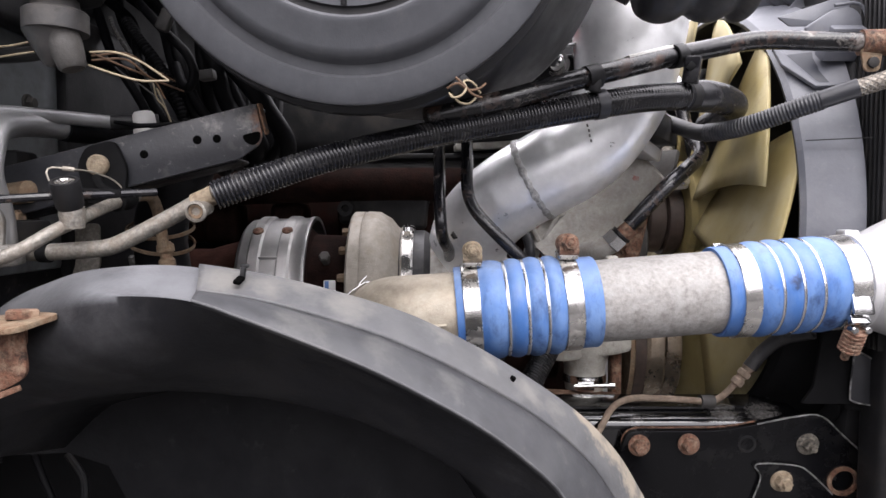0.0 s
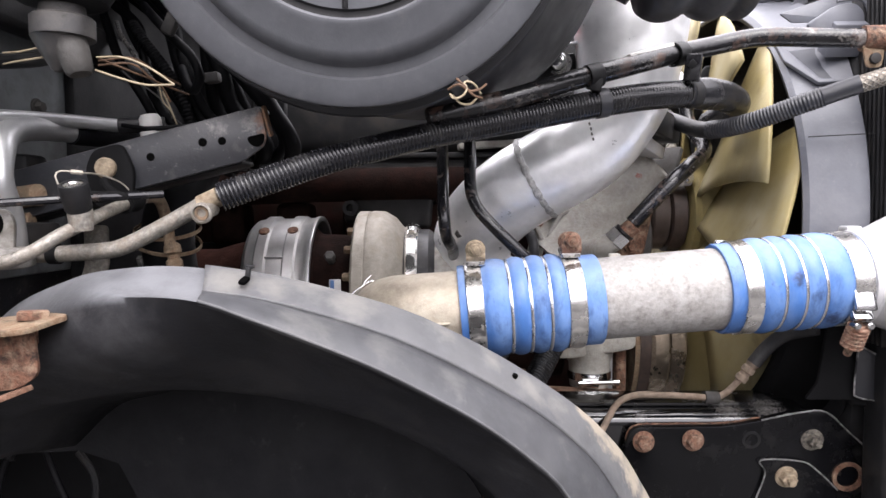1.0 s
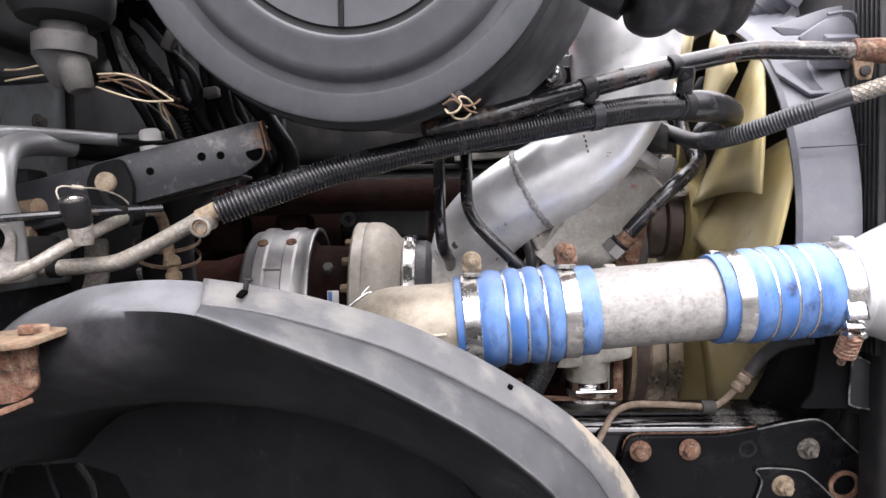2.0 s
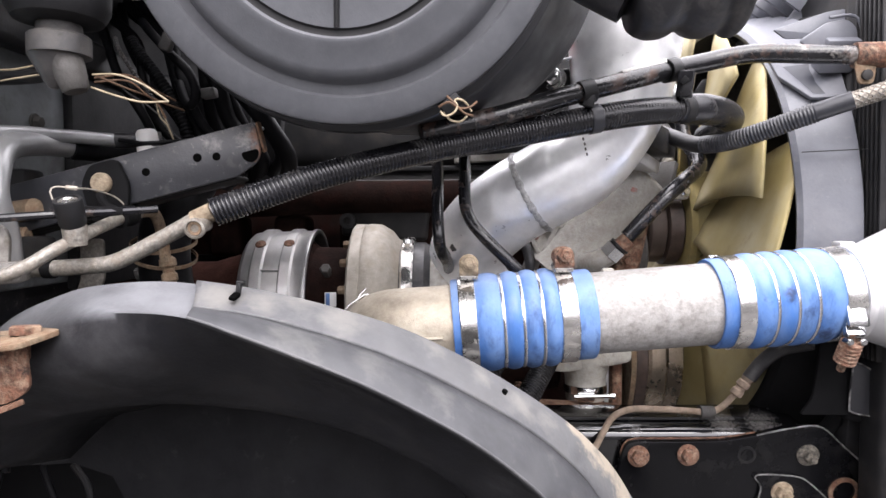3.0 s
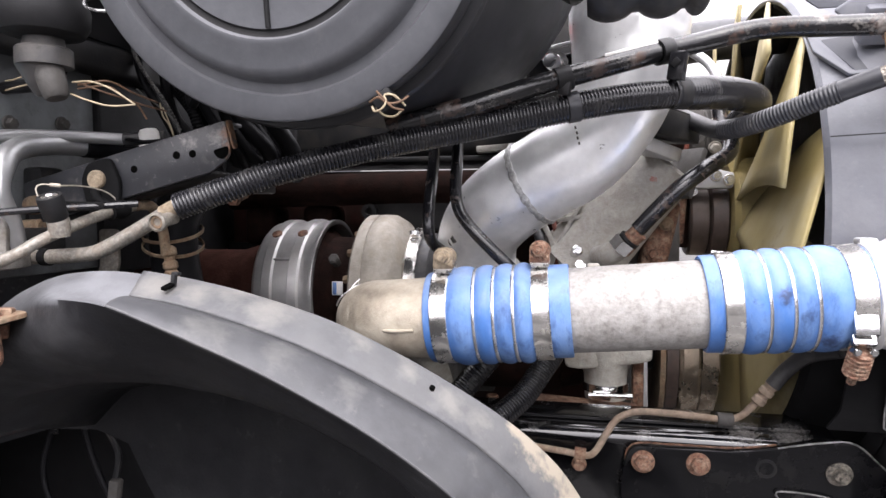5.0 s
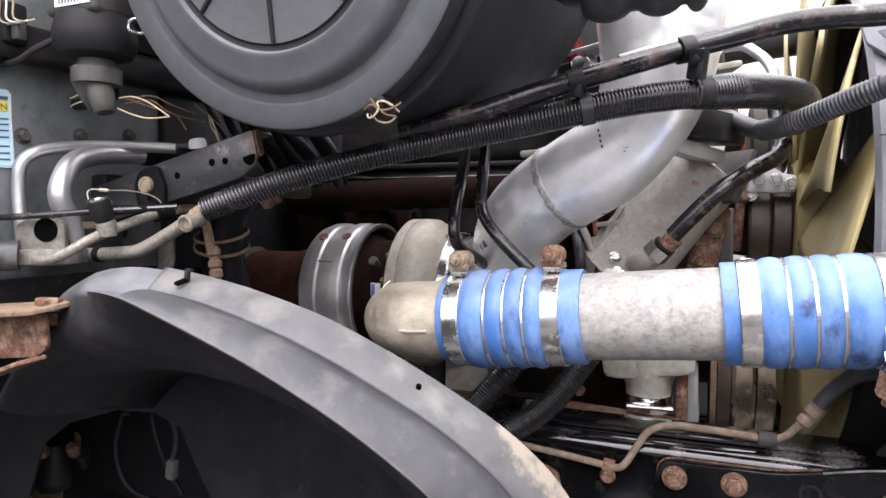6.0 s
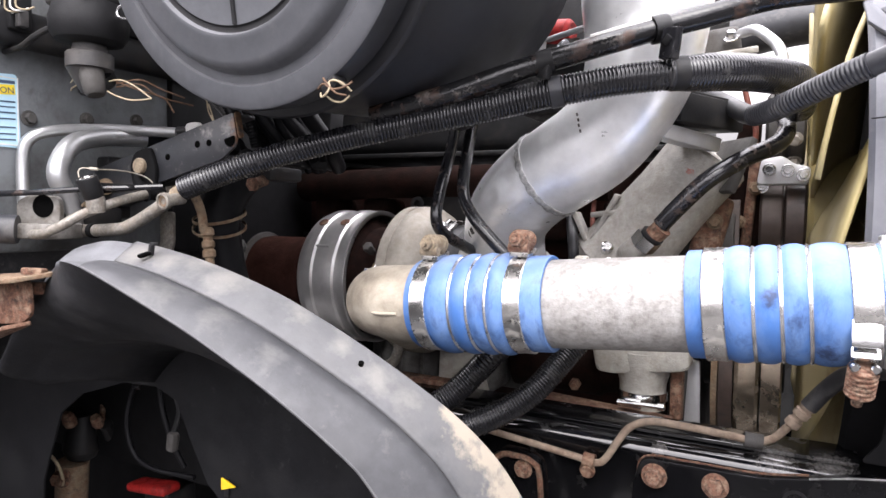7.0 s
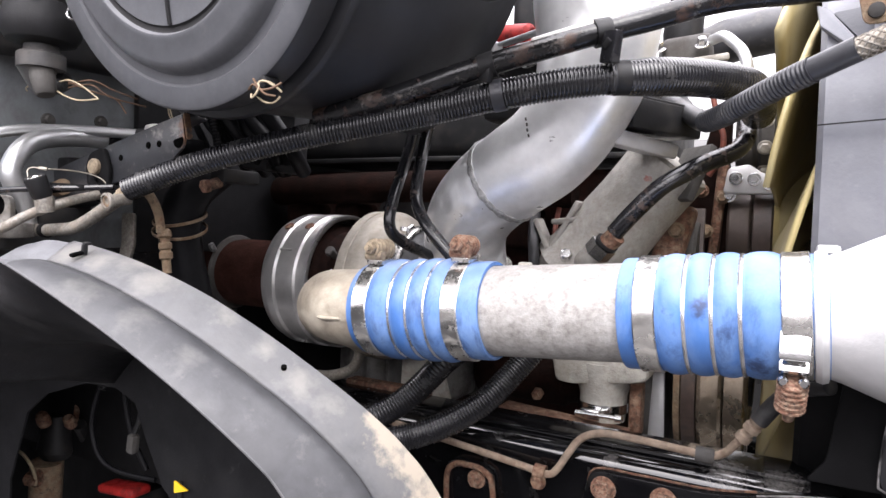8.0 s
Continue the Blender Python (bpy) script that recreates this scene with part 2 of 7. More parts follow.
    canister=mat("grey_plastic", (0.045, 0.043, 0.043), 0.5, var=0.15, scale=60, dirt=(0.095, 0.088, 0.08), amount=0.34, dscale=40, wear=((0.02, 0.018, 0.016), 0.5, 60.0, 0.7)),
    white=mat("white_plastic", (0.66, 0.65, 0.63), 0.4, var=0.06),
    cable=mat("yellowed_wire", (0.33, 0.27, 0.18), 0.6, var=0.25, scale=120),
    blackcable=mat("black_cable", (0.005, 0.005, 0.006), 0.5, spec=0.12, var=0.3, scale=60),
    shroud=mat("blue_grey_shroud_plastic", (0.112, 0.117, 0.134), 0.42, var=0.10, scale=30, dirt=(0.17, 0.172, 0.185), amount=0.25, dscale=9, bump=0.12, wear=((0.20, 0.20, 0.21), 0.35, 50.0, 0.4)),
    fan=mat("olive_yellow_fan_plastic", (0.24, 0.19, 0.075), 0.48, var=0.18, scale=14, dirt=(0.18, 0.15, 0.075), amount=0.25, dscale=9, bump=0.08, wear=((0.09, 0.075, 0.04), 0.62, 7.0, 0.7)),
    pulley=mat("worn_pulley_steel", (0.46, 0.385, 0.30), 0.27, 0.92, var=0.2, scale=50, dirt=(0.20, 0.14, 0.095), amount=0.22, dscale=30),
    belt=mat("drive_belt_rubber", (0.058, 0.042, 0.036), 0.42, var=0.25, scale=90, dirt=(0.11, 0.075, 0.058), amount=0.3, dscale=30),
    blue_label=mat("pale_blue_label", (0.45, 0.66, 0.78), 0.4, var=0.04, bump=0),
    yellow_label=mat("yellow_label", (0.80, 0.62, 0.04), 0.4, var=0.04, bump=0),
    ink=mat("label_ink", (0.05, 0.08, 0.14), 0.5, var=0.1, bump=0),
    # Lighter copy of the fan plastic; the blades' brighter light is in the colour.
    fanblade=mat("lighter_olive_fan_blade", (0.33, 0.27, 0.120), 0.5, var=0.15, scale=12, dirt=(0.40, 0.355, 0.235), amount=0.45, dscale=5, bump=0.08, wear=((0.15, 0.115, 0.055), 0.56, 6.0, 0.75)),
    smudge=mat("faded_red_paint", (0.34, 0.13, 0.105), 0.6, var=0.3, scale=300, dirt=(0.34, 0.31, 0.28), amount=0.5, dscale=260),
    red=mat("red_paint", (0.33, 0.016, 0.014), 0.5, var=0.25, dirt=(0.05, 0.008, 0.008), amount=0.42, dscale=40, spec=0.25),
    yellow=mat("yellow_reflector", (0.85, 0.55, 0.02), 0.35, var=0.1),
    asphalt=mat("asphalt", (0.045, 0.044, 0.043), 0.85, var=0.3, scale=60, dirt=(0.06, 0.058, 0.056), amount=0.4, dscale=1.5, bump=0.5, bscale=300),
)


# ---- geometry: every maker returns (vertices, faces) in world metres ----
def v3(*a):
    return np.array(a if len(a) == 3 else a[0], float)


def unit(a):
    a = np.asarray(a, float)
    return a / np.linalg.norm(a)


def basis(axis):
    w = unit(axis)
    u = unit(np.cross((0, 0, 1.0) if abs(w[2]) < 0.9 else (0, 1.0, 0), w))
    return u, np.cross(w, u), w


def join(*geos):
    vs, fs, n = [], [], 0
    for v, f in geos:
        vs.append(np.asarray(v, float).reshape(-1, 3))
        fs += [tuple(i + n for i in q) for q in f]
        n += len(vs[-1])
    return np.vstack(vs), fs


def rings(loops, closed=True, caps=True):
    """Skins a row of loops that have the same number of points."""
    k = len(loops[0])
    v = np.vstack(loops)
    f = []
    for i in range(len(loops) - 1):
        for j in range(k if closed else k - 1):
            j2 = (j + 1) % k
            f.append((i * k + j, i * k + j2, (i + 1) * k + j2, (i + 1) * k + j))
    if caps:
        f.append(tuple(reversed(range(k))))
        f.append(tuple(range((len(loops) - 1) * k, len(loops) * k)))
    return v, f


def lathe(profile, origin, axis, seg=40, caps=True):
    """profile: (distance along the axis, radius) pairs."""
    u, w, a = basis(axis)
    th = np.linspace(0, 2 * math.pi, seg, endpoint=False)
    c = np.outer(np.cos(th), u) + np.outer(np.sin(th), w)
    return rings([v3(origin) + a * s + c * r for s, r in profile], True, caps)


def spline(pts, step=0.004):
    """A smooth curve through the points, in even steps."""
    p = np.array(pts, float)
    p = np.vstack([2 * p[0] - p[1], p, 2 * p[-1] - p[-2]])
    out = []
    for i in range(1, len(p) - 2):
        n = max(6, int(np.linalg.norm(p[i + 1] - p[i]) / 0.002))
        t = np.linspace(0, 1, n, endpoint=False)[:, None]
        a, b, c, d = p[i - 1], p[i], p[i + 1], p[i + 2]
        out.append(0.5 * (2 * b + (c - a) * t + (2 * a - 5 * b + 4 * c - d) * t ** 2 + (3 * b - a - 3 * c + d) * t ** 3))
    q = np.vstack(out + [p[-2][None]])
    s = np.concatenate([[0], np.cumsum(np.linalg.norm(np.diff(q, axis=0), axis=1))])
    n = max(2, int(round(s[-1] / step)) + 1)
    e = np.linspace(0, s[-1], n)
    return np.stack([np.interp(e, s, q[:, k]) for k in range(3)], 1), e


def sweep(pts, r, seg=14, step=0.006, caps=True, squash=1.0):
    """A tube along a smooth curve; r is a radius or a function of the length."""
    q, e = spline(pts, step)
    t = np.gradient(q, axis=0)
    u = basis(t[0])[0]
    th = np.linspace(0, 2 * math.pi, seg, endpoint=False)
    loops = []
    for i in range(len(q)):
        w = unit(t[i])
        u = unit(u - w * (u @ w))
        v = np.cross(w, u)
        rad = r(e[i]) if callable(r) else r
        loops.append(q[i] + rad * (np.outer(np.cos(th), u) + squash * np.outer(np.sin(th), v)))
    return rings(loops, True, caps)


def corrugated(pts, r, pitch=0.0046, depth=0.0016, seg=20, smooth_from=None):
    def rad(s):
        q = r(s) if callable(r) else r
        if smooth_from is not None and s > smooth_from:
            return q
        return q - depth * (0.5 - 0.5 * math.cos(2 * math.pi * s / pitch)) ** 1.5
    return sweep(pts, rad, seg, pitch / 6)


def block(centre, size, rot=(0, 0, 0), bev=0.003, segs=2):
    bm = bmesh.new()
    bmesh.ops.create_cube(bm, size=1.0)
    bmesh.ops.scale(bm, vec=size, verts=bm.verts)
    if bev:
        bmesh.ops.bevel(bm, geom=bm.edges[:], offset=bev, segments=segs, affect="EDGES", profile=0.5)
    bmesh.ops.transform(bm, matrix=pose(*centre, *rot), verts=bm.verts)
    bm.verts.index_update()
    g = (np.array([v.co[:] for v in bm.verts]), [tuple(v.index for v in f.verts) for f in bm.faces])
    bm.free()
    return g


def prism(outline, origin, u, w, depth, bev=0.0015):
    """A plate: a flat outline in the plane of u and w, drawn out by depth along u x w."""
    u, w = unit(u), unit(w)
    n = np.cross(u, w)
    bm = bmesh.new()
    vs = [bm.verts.new(v3(origin) + a * u + b * w) for a, b in outline]
    f = bm.faces.new(vs)
    g = bmesh.ops.extrude_face_region(bm, geom=[f])
    bmesh.ops.translate(bm, vec=n * depth, verts=[x for x in g["geom"] if isinstance(x, bmesh.types.BMVert)])
    bmesh.ops.recalc_face_normals(bm, faces=bm.faces[:])
    if bev:
        bmesh.ops.bevel(bm, geom=[e for e in bm.edges], offset=bev, segments=2, affect="EDGES", profile=0.5)
    bm.verts.index_update()
    out = (np.array([v.co[:] for v in bm.verts]), [tuple(v.index for v in q.verts) for q in bm.faces])
    bm.free()
    return out


def rounded(points, r, n=4):
    """A 2D outline with its corners rounded."""
    out, k = [], len(points)
    for i in range(k):
        a, b, c = (np.array(points[(i + d) % k], float) for d in (-1, 0, 1))
        rr = min(r, 0.45 * np.linalg.norm(a - b), 0.45 * np.linalg.norm(c - b))
        p, q = b + unit(a - b) * rr, b + unit(c - b) * rr
        for t in np.linspace(0, 1, n):
            out.append(tuple((1 - t) ** 2 * p + 2 * t * (1 - t) * b + t ** 2 * q))
    return out


def hexhead(pos, axis, r=0.011, h=0.008, washer=0.0, stud=0.0):
    u, w, a = basis(axis)
    gs = []
    z = 0.0
    if washer:
        gs.append(lathe([(0, washer), (0.002, washer), (0.0025, washer * 0.95)], pos, axis, 20))
        z = 0.0025
    gs.append(lathe([(z, r), (z + h * 0.8, r), (z + h, r * 0.86)], pos, axis, 6))
    if stud:
        gs.append(lathe([(z + h, stud), (z + h + stud * 1.2, stud * 0.9)], pos, axis, 10))
    return join(*gs)


# ---- objects ----
BASE = {}
# The engine bay is drawn in axes of its own that lean back by 7.5 degrees; level() sets it upright in the world.
BAY = Matrix.Translation((0, 0, 1.45)) @ Matrix.Rotation(radians(-7.5), 4, "X") @ Matrix.Translation((0, 0, -1.35))
BAY_R, BAY_T = np.array(BAY.to_3x3()), np.array(BAY.translation)


def level(v):
    return np.asarray(v, float) @ BAY_R.T + BAY_T


def upright(geo, y, z):
    """Turns a shape about the line y, z of the bay's axes so that it stands plumb in the world."""
    o = np.array((0, y, z))
    return (np.asarray(geo[0], float) - o) @ BAY_R + o, geo[1]


def stain(material, blots, col, grain=55.0, soft=0.5):
    """Lays dried blots of another colour over a material: places in the bay's axes with a radius each, their borders broken up by noise."""
    nt = material.node_tree
    n, l = nt.nodes, nt.links
    b = n["Principled BSDF"]
    pos = n.new("ShaderNodeNewGeometry").outputs["Position"]
    least = None
    for x, y, z, r in blots:
        d = n.new("ShaderNodeVectorMath")
        d.operation = "DISTANCE"
        l.new(pos, d.inputs[0])
        d.inputs[1].default_value = tuple(level((x, y, z)))
        q = n.new("ShaderNodeMath")
        q.operation = "DIVIDE"
        l.new(d.outputs["Value"], q.inputs[0])
        q.inputs[1].default_value = r
        if least is None:
            least = q.outputs[0]
        else:
            m = n.new("ShaderNodeMath")
            m.operation = "MINIMUM"
            l.new(least, m.inputs[0])
            l.new(q.outputs[0], m.inputs[1])
            least = m.outputs[0]
    t = n.new("ShaderNodeTexNoise")
    t.inputs["Scale"].default_value, t.inputs["Detail"].default_value, t.inputs["Roughness"].default_value = grain, 9.0, 0.65
    l.new(pos, t.inputs["Vector"])
    add = n.new("ShaderNodeMath")
    add.operation = "MULTIPLY_ADD"
    l.new(t.outputs["Fac"], add.inputs[0])
    add.inputs[1].default_value = 2.4
    l.new(least, add.inputs[2])
    ramp = n.new("ShaderNodeMapRange")
    for i, v in enumerate((2.25, 2.25 - soft, 0.0, 0.92)):
        ramp.inputs[1 + i].default_value = v
    l.new(add.outputs[0], ramp.inputs[0])
    mixer = n.new("ShaderNodeMix")
    mixer.data_type = "RGBA"
    l.new(ramp.outputs[0], mixer.inputs[0])
    l.new(b.inputs["Base Color"].links[0].from_socket, mixer.inputs[6])
    mixer.inputs[7].default_value = tuple(col) + (1,)
    l.new(mixer.outputs[2], b.inputs["Base Color"])


def thing(name, base, label, category, group="", kind=""):
    base = level(base)
    ob = new(name)
    ob.empty_display_size = 0.02
    ob.location = base
    BASE[ob.name] = v3(base)
    return tagged(ob, label, category, group, kind)


def part(name, geo, material, parent=None, label="", sharp=32, thick=0.0, plumb=False):
    v, f = geo
    v = v if plumb else level(v)
    off = BASE[parent.name] if parent is not None else np.zeros(3)
    me = bpy.data.meshes.new(name)
    me.from_pydata((v - off).tolist(), [], f)
    me.materials.append(M[material])
    me.polygons.foreach_set("use_smooth", [True] * len(me.polygons))
    me.update()
    me.set_sharp_from_angle(angle=radians(sharp))
    ob = new(name, me)
    if parent is not None:
        ob.parent = parent
        BASE[ob.name] = off
    if label:
        ob["label"] = label
    if thick:
        s = ob.modifiers.new("thickness", "SOLIDIFY")
        s.thickness, s.offset = thick, 0
    return ob



# ---- setting ----
def ground():
    n = 41
    g = np.sign(np.linspace(-1, 1, n)) * np.abs(np.linspace(-1, 1, n)) ** 3 * 1500
    v = [(x, y, 0.004 * math.sin(x * 0.8) * math.cos(y * 0.6) if abs(x) < 30 and abs(y) < 30 else 0) for y in g for x in g]
    f = [(j * n + i, j * n + i + 1, (j + 1) * n + i + 1, (j + 1) * n + i) for j in range(n - 1) for i in range(n - 1)]
    ob = part("ground", (np.array(v, float), f), "asphalt", plumb=True)
    tagged(ob, "grey asphalt yard under the truck", "ground", kind="structure")


def blocker_wall():
    """An unseen wall added behind the camera to block low sky light and darken reflections."""
    t = thing("sky_blocker_wall", (2.0, -7.0, 0.0), "plain grey wall, unseen, added to block low sky light", "building", kind="structure")
    part("wall", block((2.0, -7.0, 1.7), (34.0, 0.4, 3.4), bev=0.03), "yardwall", t, plumb=True)
    part("coping", block((2.0, -7.0, 3.46), (34.2, 0.5, 0.12), bev=0.02), "yardwall", t, plumb=True)


def firewall():
    t = thing("wall_firewall", (-0.52, 1.1, 1.28), "grey painted steel cab firewall with a row of bolts", "firewall", kind="structure")
    wall = part("panel", join(block((-0.53, 1.12, 1.53), (0.05, 1.36, 0.50), bev=0.006)), "firewall", t)
    # ledge coloured dark for the shade it lies in
    part("upper_ledge", block((-0.488, 0.86, 1.587), (0.03, 0.84, 0.05), (1.2, 0, 0), bev=0.012, segs=4), "darkpart", t, "dark upper ledge, shade put into its colour")
    # unseen overhang, added to keep overhead light off the firewall
    part("cowl", block((-0.47, 1.18, 1.79), (0.34, 1.16, 0.10), bev=0.02, segs=3), "darkpart", t, "black overhang out of view, added to shade the firewall")
    # two black sheets added over the firewall, painting the dark behind the cables
    part("dark_backing", block((-0.500, 1.25, 1.44), (0.016, 0.80, 0.34), bev=0.004), "groove", t, "black sheet added for the dark behind the cables")
    part("upper_dark_backing", block((-0.497, 1.20, 1.690), (0.016, 0.92, 0.150), bev=0.004), "groove", t, "black sheet added for the dark behind the cables")
    for k in range(3):
        y = 0.62 + 0.085 * k
        part("bolt", hexhead((-0.505, y, 1.467 + 0.0095 * k), (1, 0, 0), 0.0075, 0.007, 0.011), "greycast", t, "grimy bolt")
    return t


def caution_label():
    t = thing("caution_label", (-0.504, 0.572, 1.426), "pale blue caution label with yellow band on the firewall", "label")
    x = -0.5035
    part("sheet", prism(rounded([(0.53, 1.424), (0.608, 1.424), (0.604, 1.524), (0.53, 1.516)], 0.006), (x, 0, 0), (0, 1, 0), (0, 0, 1), 0.0008, 0), "blue_label", t)
    part("border", join(*[block((x + 0.0012, y, z), (0.0006, a, b), bev=0) for y, z, a, b in
                          [(0.6045, 1.473, 0.0015, 0.092), (0.568, 1.4275, 0.073, 0.0015), (0.568, 1.5175, 0.069, 0.0015)]]), "white", t, "white border line")
    part("yellow_band", block((x + 0.0012, 0.566, 1.4985), (0.0006, 0.070, 0.013), (7, 0, 0), bev=0), "yellow_label", t, "yellow warning band")
    cu = bpy.data.curves.new("caution_text", "FONT")
    cu.body, cu.size, cu.align_x, cu.extrude = "CAUTION", 0.0115, "RIGHT", 0.0002
    tmp = new("caution_text", cu)
    dg = bpy.context.evaluated_depsgraph_get()
    me = bpy.data.meshes.new_from_object(tmp.evaluated_get(dg))
    bpy.data.objects.remove(tmp)
    me.transform(Matrix.Translation((x + 0.0018, 0.600, 1.4975)) @ pose(0, 0, 0, 90, 0, 90) @ pose(0, 0, 0, 0, 0, 5))
    v = np.array([q.co[:] for q in me.vertices])
    part("caution_text", (v, [tuple(p.vertices) for p in me.polygons]), "ink", t, "dark lettering")
    rows = [(0.5105, 0.055), (0.4845, 0.045), (0.477, 0.060), (0.4695, 0.055), (0.462, 0.030), (0.4495, 0.060), (0.441, 0.050), (0.433, 0.058)]
    for k, (z, w) in enumerate(rows):
        part("text_line", block((x + 0.0012, 0.601 - w / 2, 1.0 + z), (0.0006, w, 0.0042 if k == 0 else 0.0019), (4, 0, 0), bev=0), "ink", t)


def frame_rail():
    t = thing("frame_rail", (0.2, 1.01, 0.77), "gloss black steel chassis rail with rusty seams", "chassis rail", kind="structure")
    prof = rounded([(0.974, 0.775), (1.062, 0.775), (1.062, 0.783), (0.983, 0.783), (0.983, 1.030), (1.062, 1.030), (1.062, 1.039)], 0.006, 3)
    prof += [(0.996 - 0.022 * math.cos(a), 1.017 + 0.022 * math.sin(a)) for a in np.linspace(math.pi / 2, 0, 9)]
    part("channel", upright(rings([np.array([(x, y, z) for y, z in prof]) for x in (-0.30, 0.56)]), 0.974, 1.039), "railpaint", t)
    # rear stretch in flat black: shade of the wheel well put into its colour
    part("rear_channel", upright(rings([np.array([(x, y, z) for y, z in prof]) for x in (-1.3, -0.301)]), 0.974, 1.039), "blackrubber", t, "dull black rear stretch, darkened for the wheel well's shade")
    part("liner_strip", upright(block((-0.1, 1.026, 1.0425), (1.26, 0.05, 0.006), bev=0.002), 0.974, 1.039), "railpaint", t)
    part("flange_lip", sweep([(-0.7, 1.040, 1.047), (0.1, 1.040, 1.047), (0.52, 1.040, 1.047)], 0.006, 10, 0.05), "railpaint", t)
    far = thing("frame_rail", (0.2, 1.63, 0.77), "black steel chassis rail on the far side of the engine", "chassis rail", kind="structure")
    b = [np.array([(x, 2.64 - y, z) for y, z in reversed(prof)]) for x in (-1.3, 0.56)]
    part("channel", upright(rings(b), 0.974, 1.039), "railpaint", far)
    cross = thing("crossmember", (0.53, 1.32, 0.78), "black steel crossmember between the chassis rails", "crossmember")
    part("beam", upright(block((0.53, 1.32, 0.80), (0.08, 0.66, 0.07), bev=0.006), 0.974, 1.039), "railpaint", cross)


def cab_and_hood():
    # Cab and hood stand out of view, put here to block sky light.
    c = thing("truck_cab", (-1.4, 1.32, 1.20), "dark grey truck cab behind the engine bay, unseen, blocks sky light", "truck cab", kind="structure")
    side = rounded([(-0.57, 1.26), (-0.57, 2.02), (-0.92, 2.86), (-1.10, 2.94), (-2.30, 2.94), (-2.36, 1.26)], 0.06, 5)
    part("shell", upright(prism(side, (0, 2.27, 0), (1, 0, 0), (0, 0, 1), 1.90, 0.02), 1.32, 1.3), "bracket", c)
    part("windscreen", upright(prism(rounded([(0.10, 0.03), (1.80, 0.03), (1.72, 0.80), (0.18, 0.80)], 0.08), (-0.585, 0.37, 2.08), (0, 1, 0), (-0.385, 0, 0.923), 0.012, 0.003), 1.32, 1.3), "groove", c)
    part("floor", upright(block((-1.46, 1.32, 1.19), (1.70, 0.80, 0.12), bev=0.02), 1.32, 1.3), "darkpart", c)
    h = thing("tilted_hood", (1.35, 1.32, 0.70), "truck hood tilted forward off the engine bay, unseen, blocks sky light", "truck hood", kind="structure")
    arch = []
    for x, z, w in ((1.16, 0.62, 0.86), (1.22, 0.95, 0.95), (1.32, 1.35, 1.0), (1.44, 1.75, 0.98), (1.58, 2.10, 0.92), (1.72, 2.34, 0.80)):
        arch.append(np.array([(x + 0.28 * abs(u) ** 3 * -1.0, 1.32 + w * u, z) for u in np.linspace(-1, 1, 25)]))
    part("shell", upright(rings(arch, False, False), 1.32, 1.3), "darkpart", h, thick=0.02)


def rail_ledge():
    t = thing("engine_mount_ledge", (0.15, 1.10, 0.98), "rusty steel engine mount ledge beside the chassis rail", "bracket")
    part("ledge", block((0.20, 1.075, 1.044), (0.20, 0.055, 0.010), (0, 3, 0), bev=0.003), "rust", t)
    part("starter_body", lathe([(-0.09, 0.045), (-0.085, 0.052), (0.07, 0.052), (0.075, 0.046), (0.11, 0.040), (0.115, 0.030)], (0.10, 1.20, 1.085), (1, 0, 0), 28), "hot", t, "browned cylindrical body")
    part("terminal", lathe([(0, 0.010), (0.010, 0.010), (0.011, 0.006), (0.020, 0.006)], (0.134, 1.152, 1.060), (0.1, -1, -0.1), 6), "rust", t, "tan terminal bolt")
    part("web", block((0.13, 1.14, 0.97), (0.34, 0.012, 0.11), bev=0.003), "darkpart", t)
    for x in (0.06, 0.185):
        part("nut", hexhead((x, 1.098, 1.034), (0, 0, 1), 0.011, 0.012, 0.0), "rust", t)


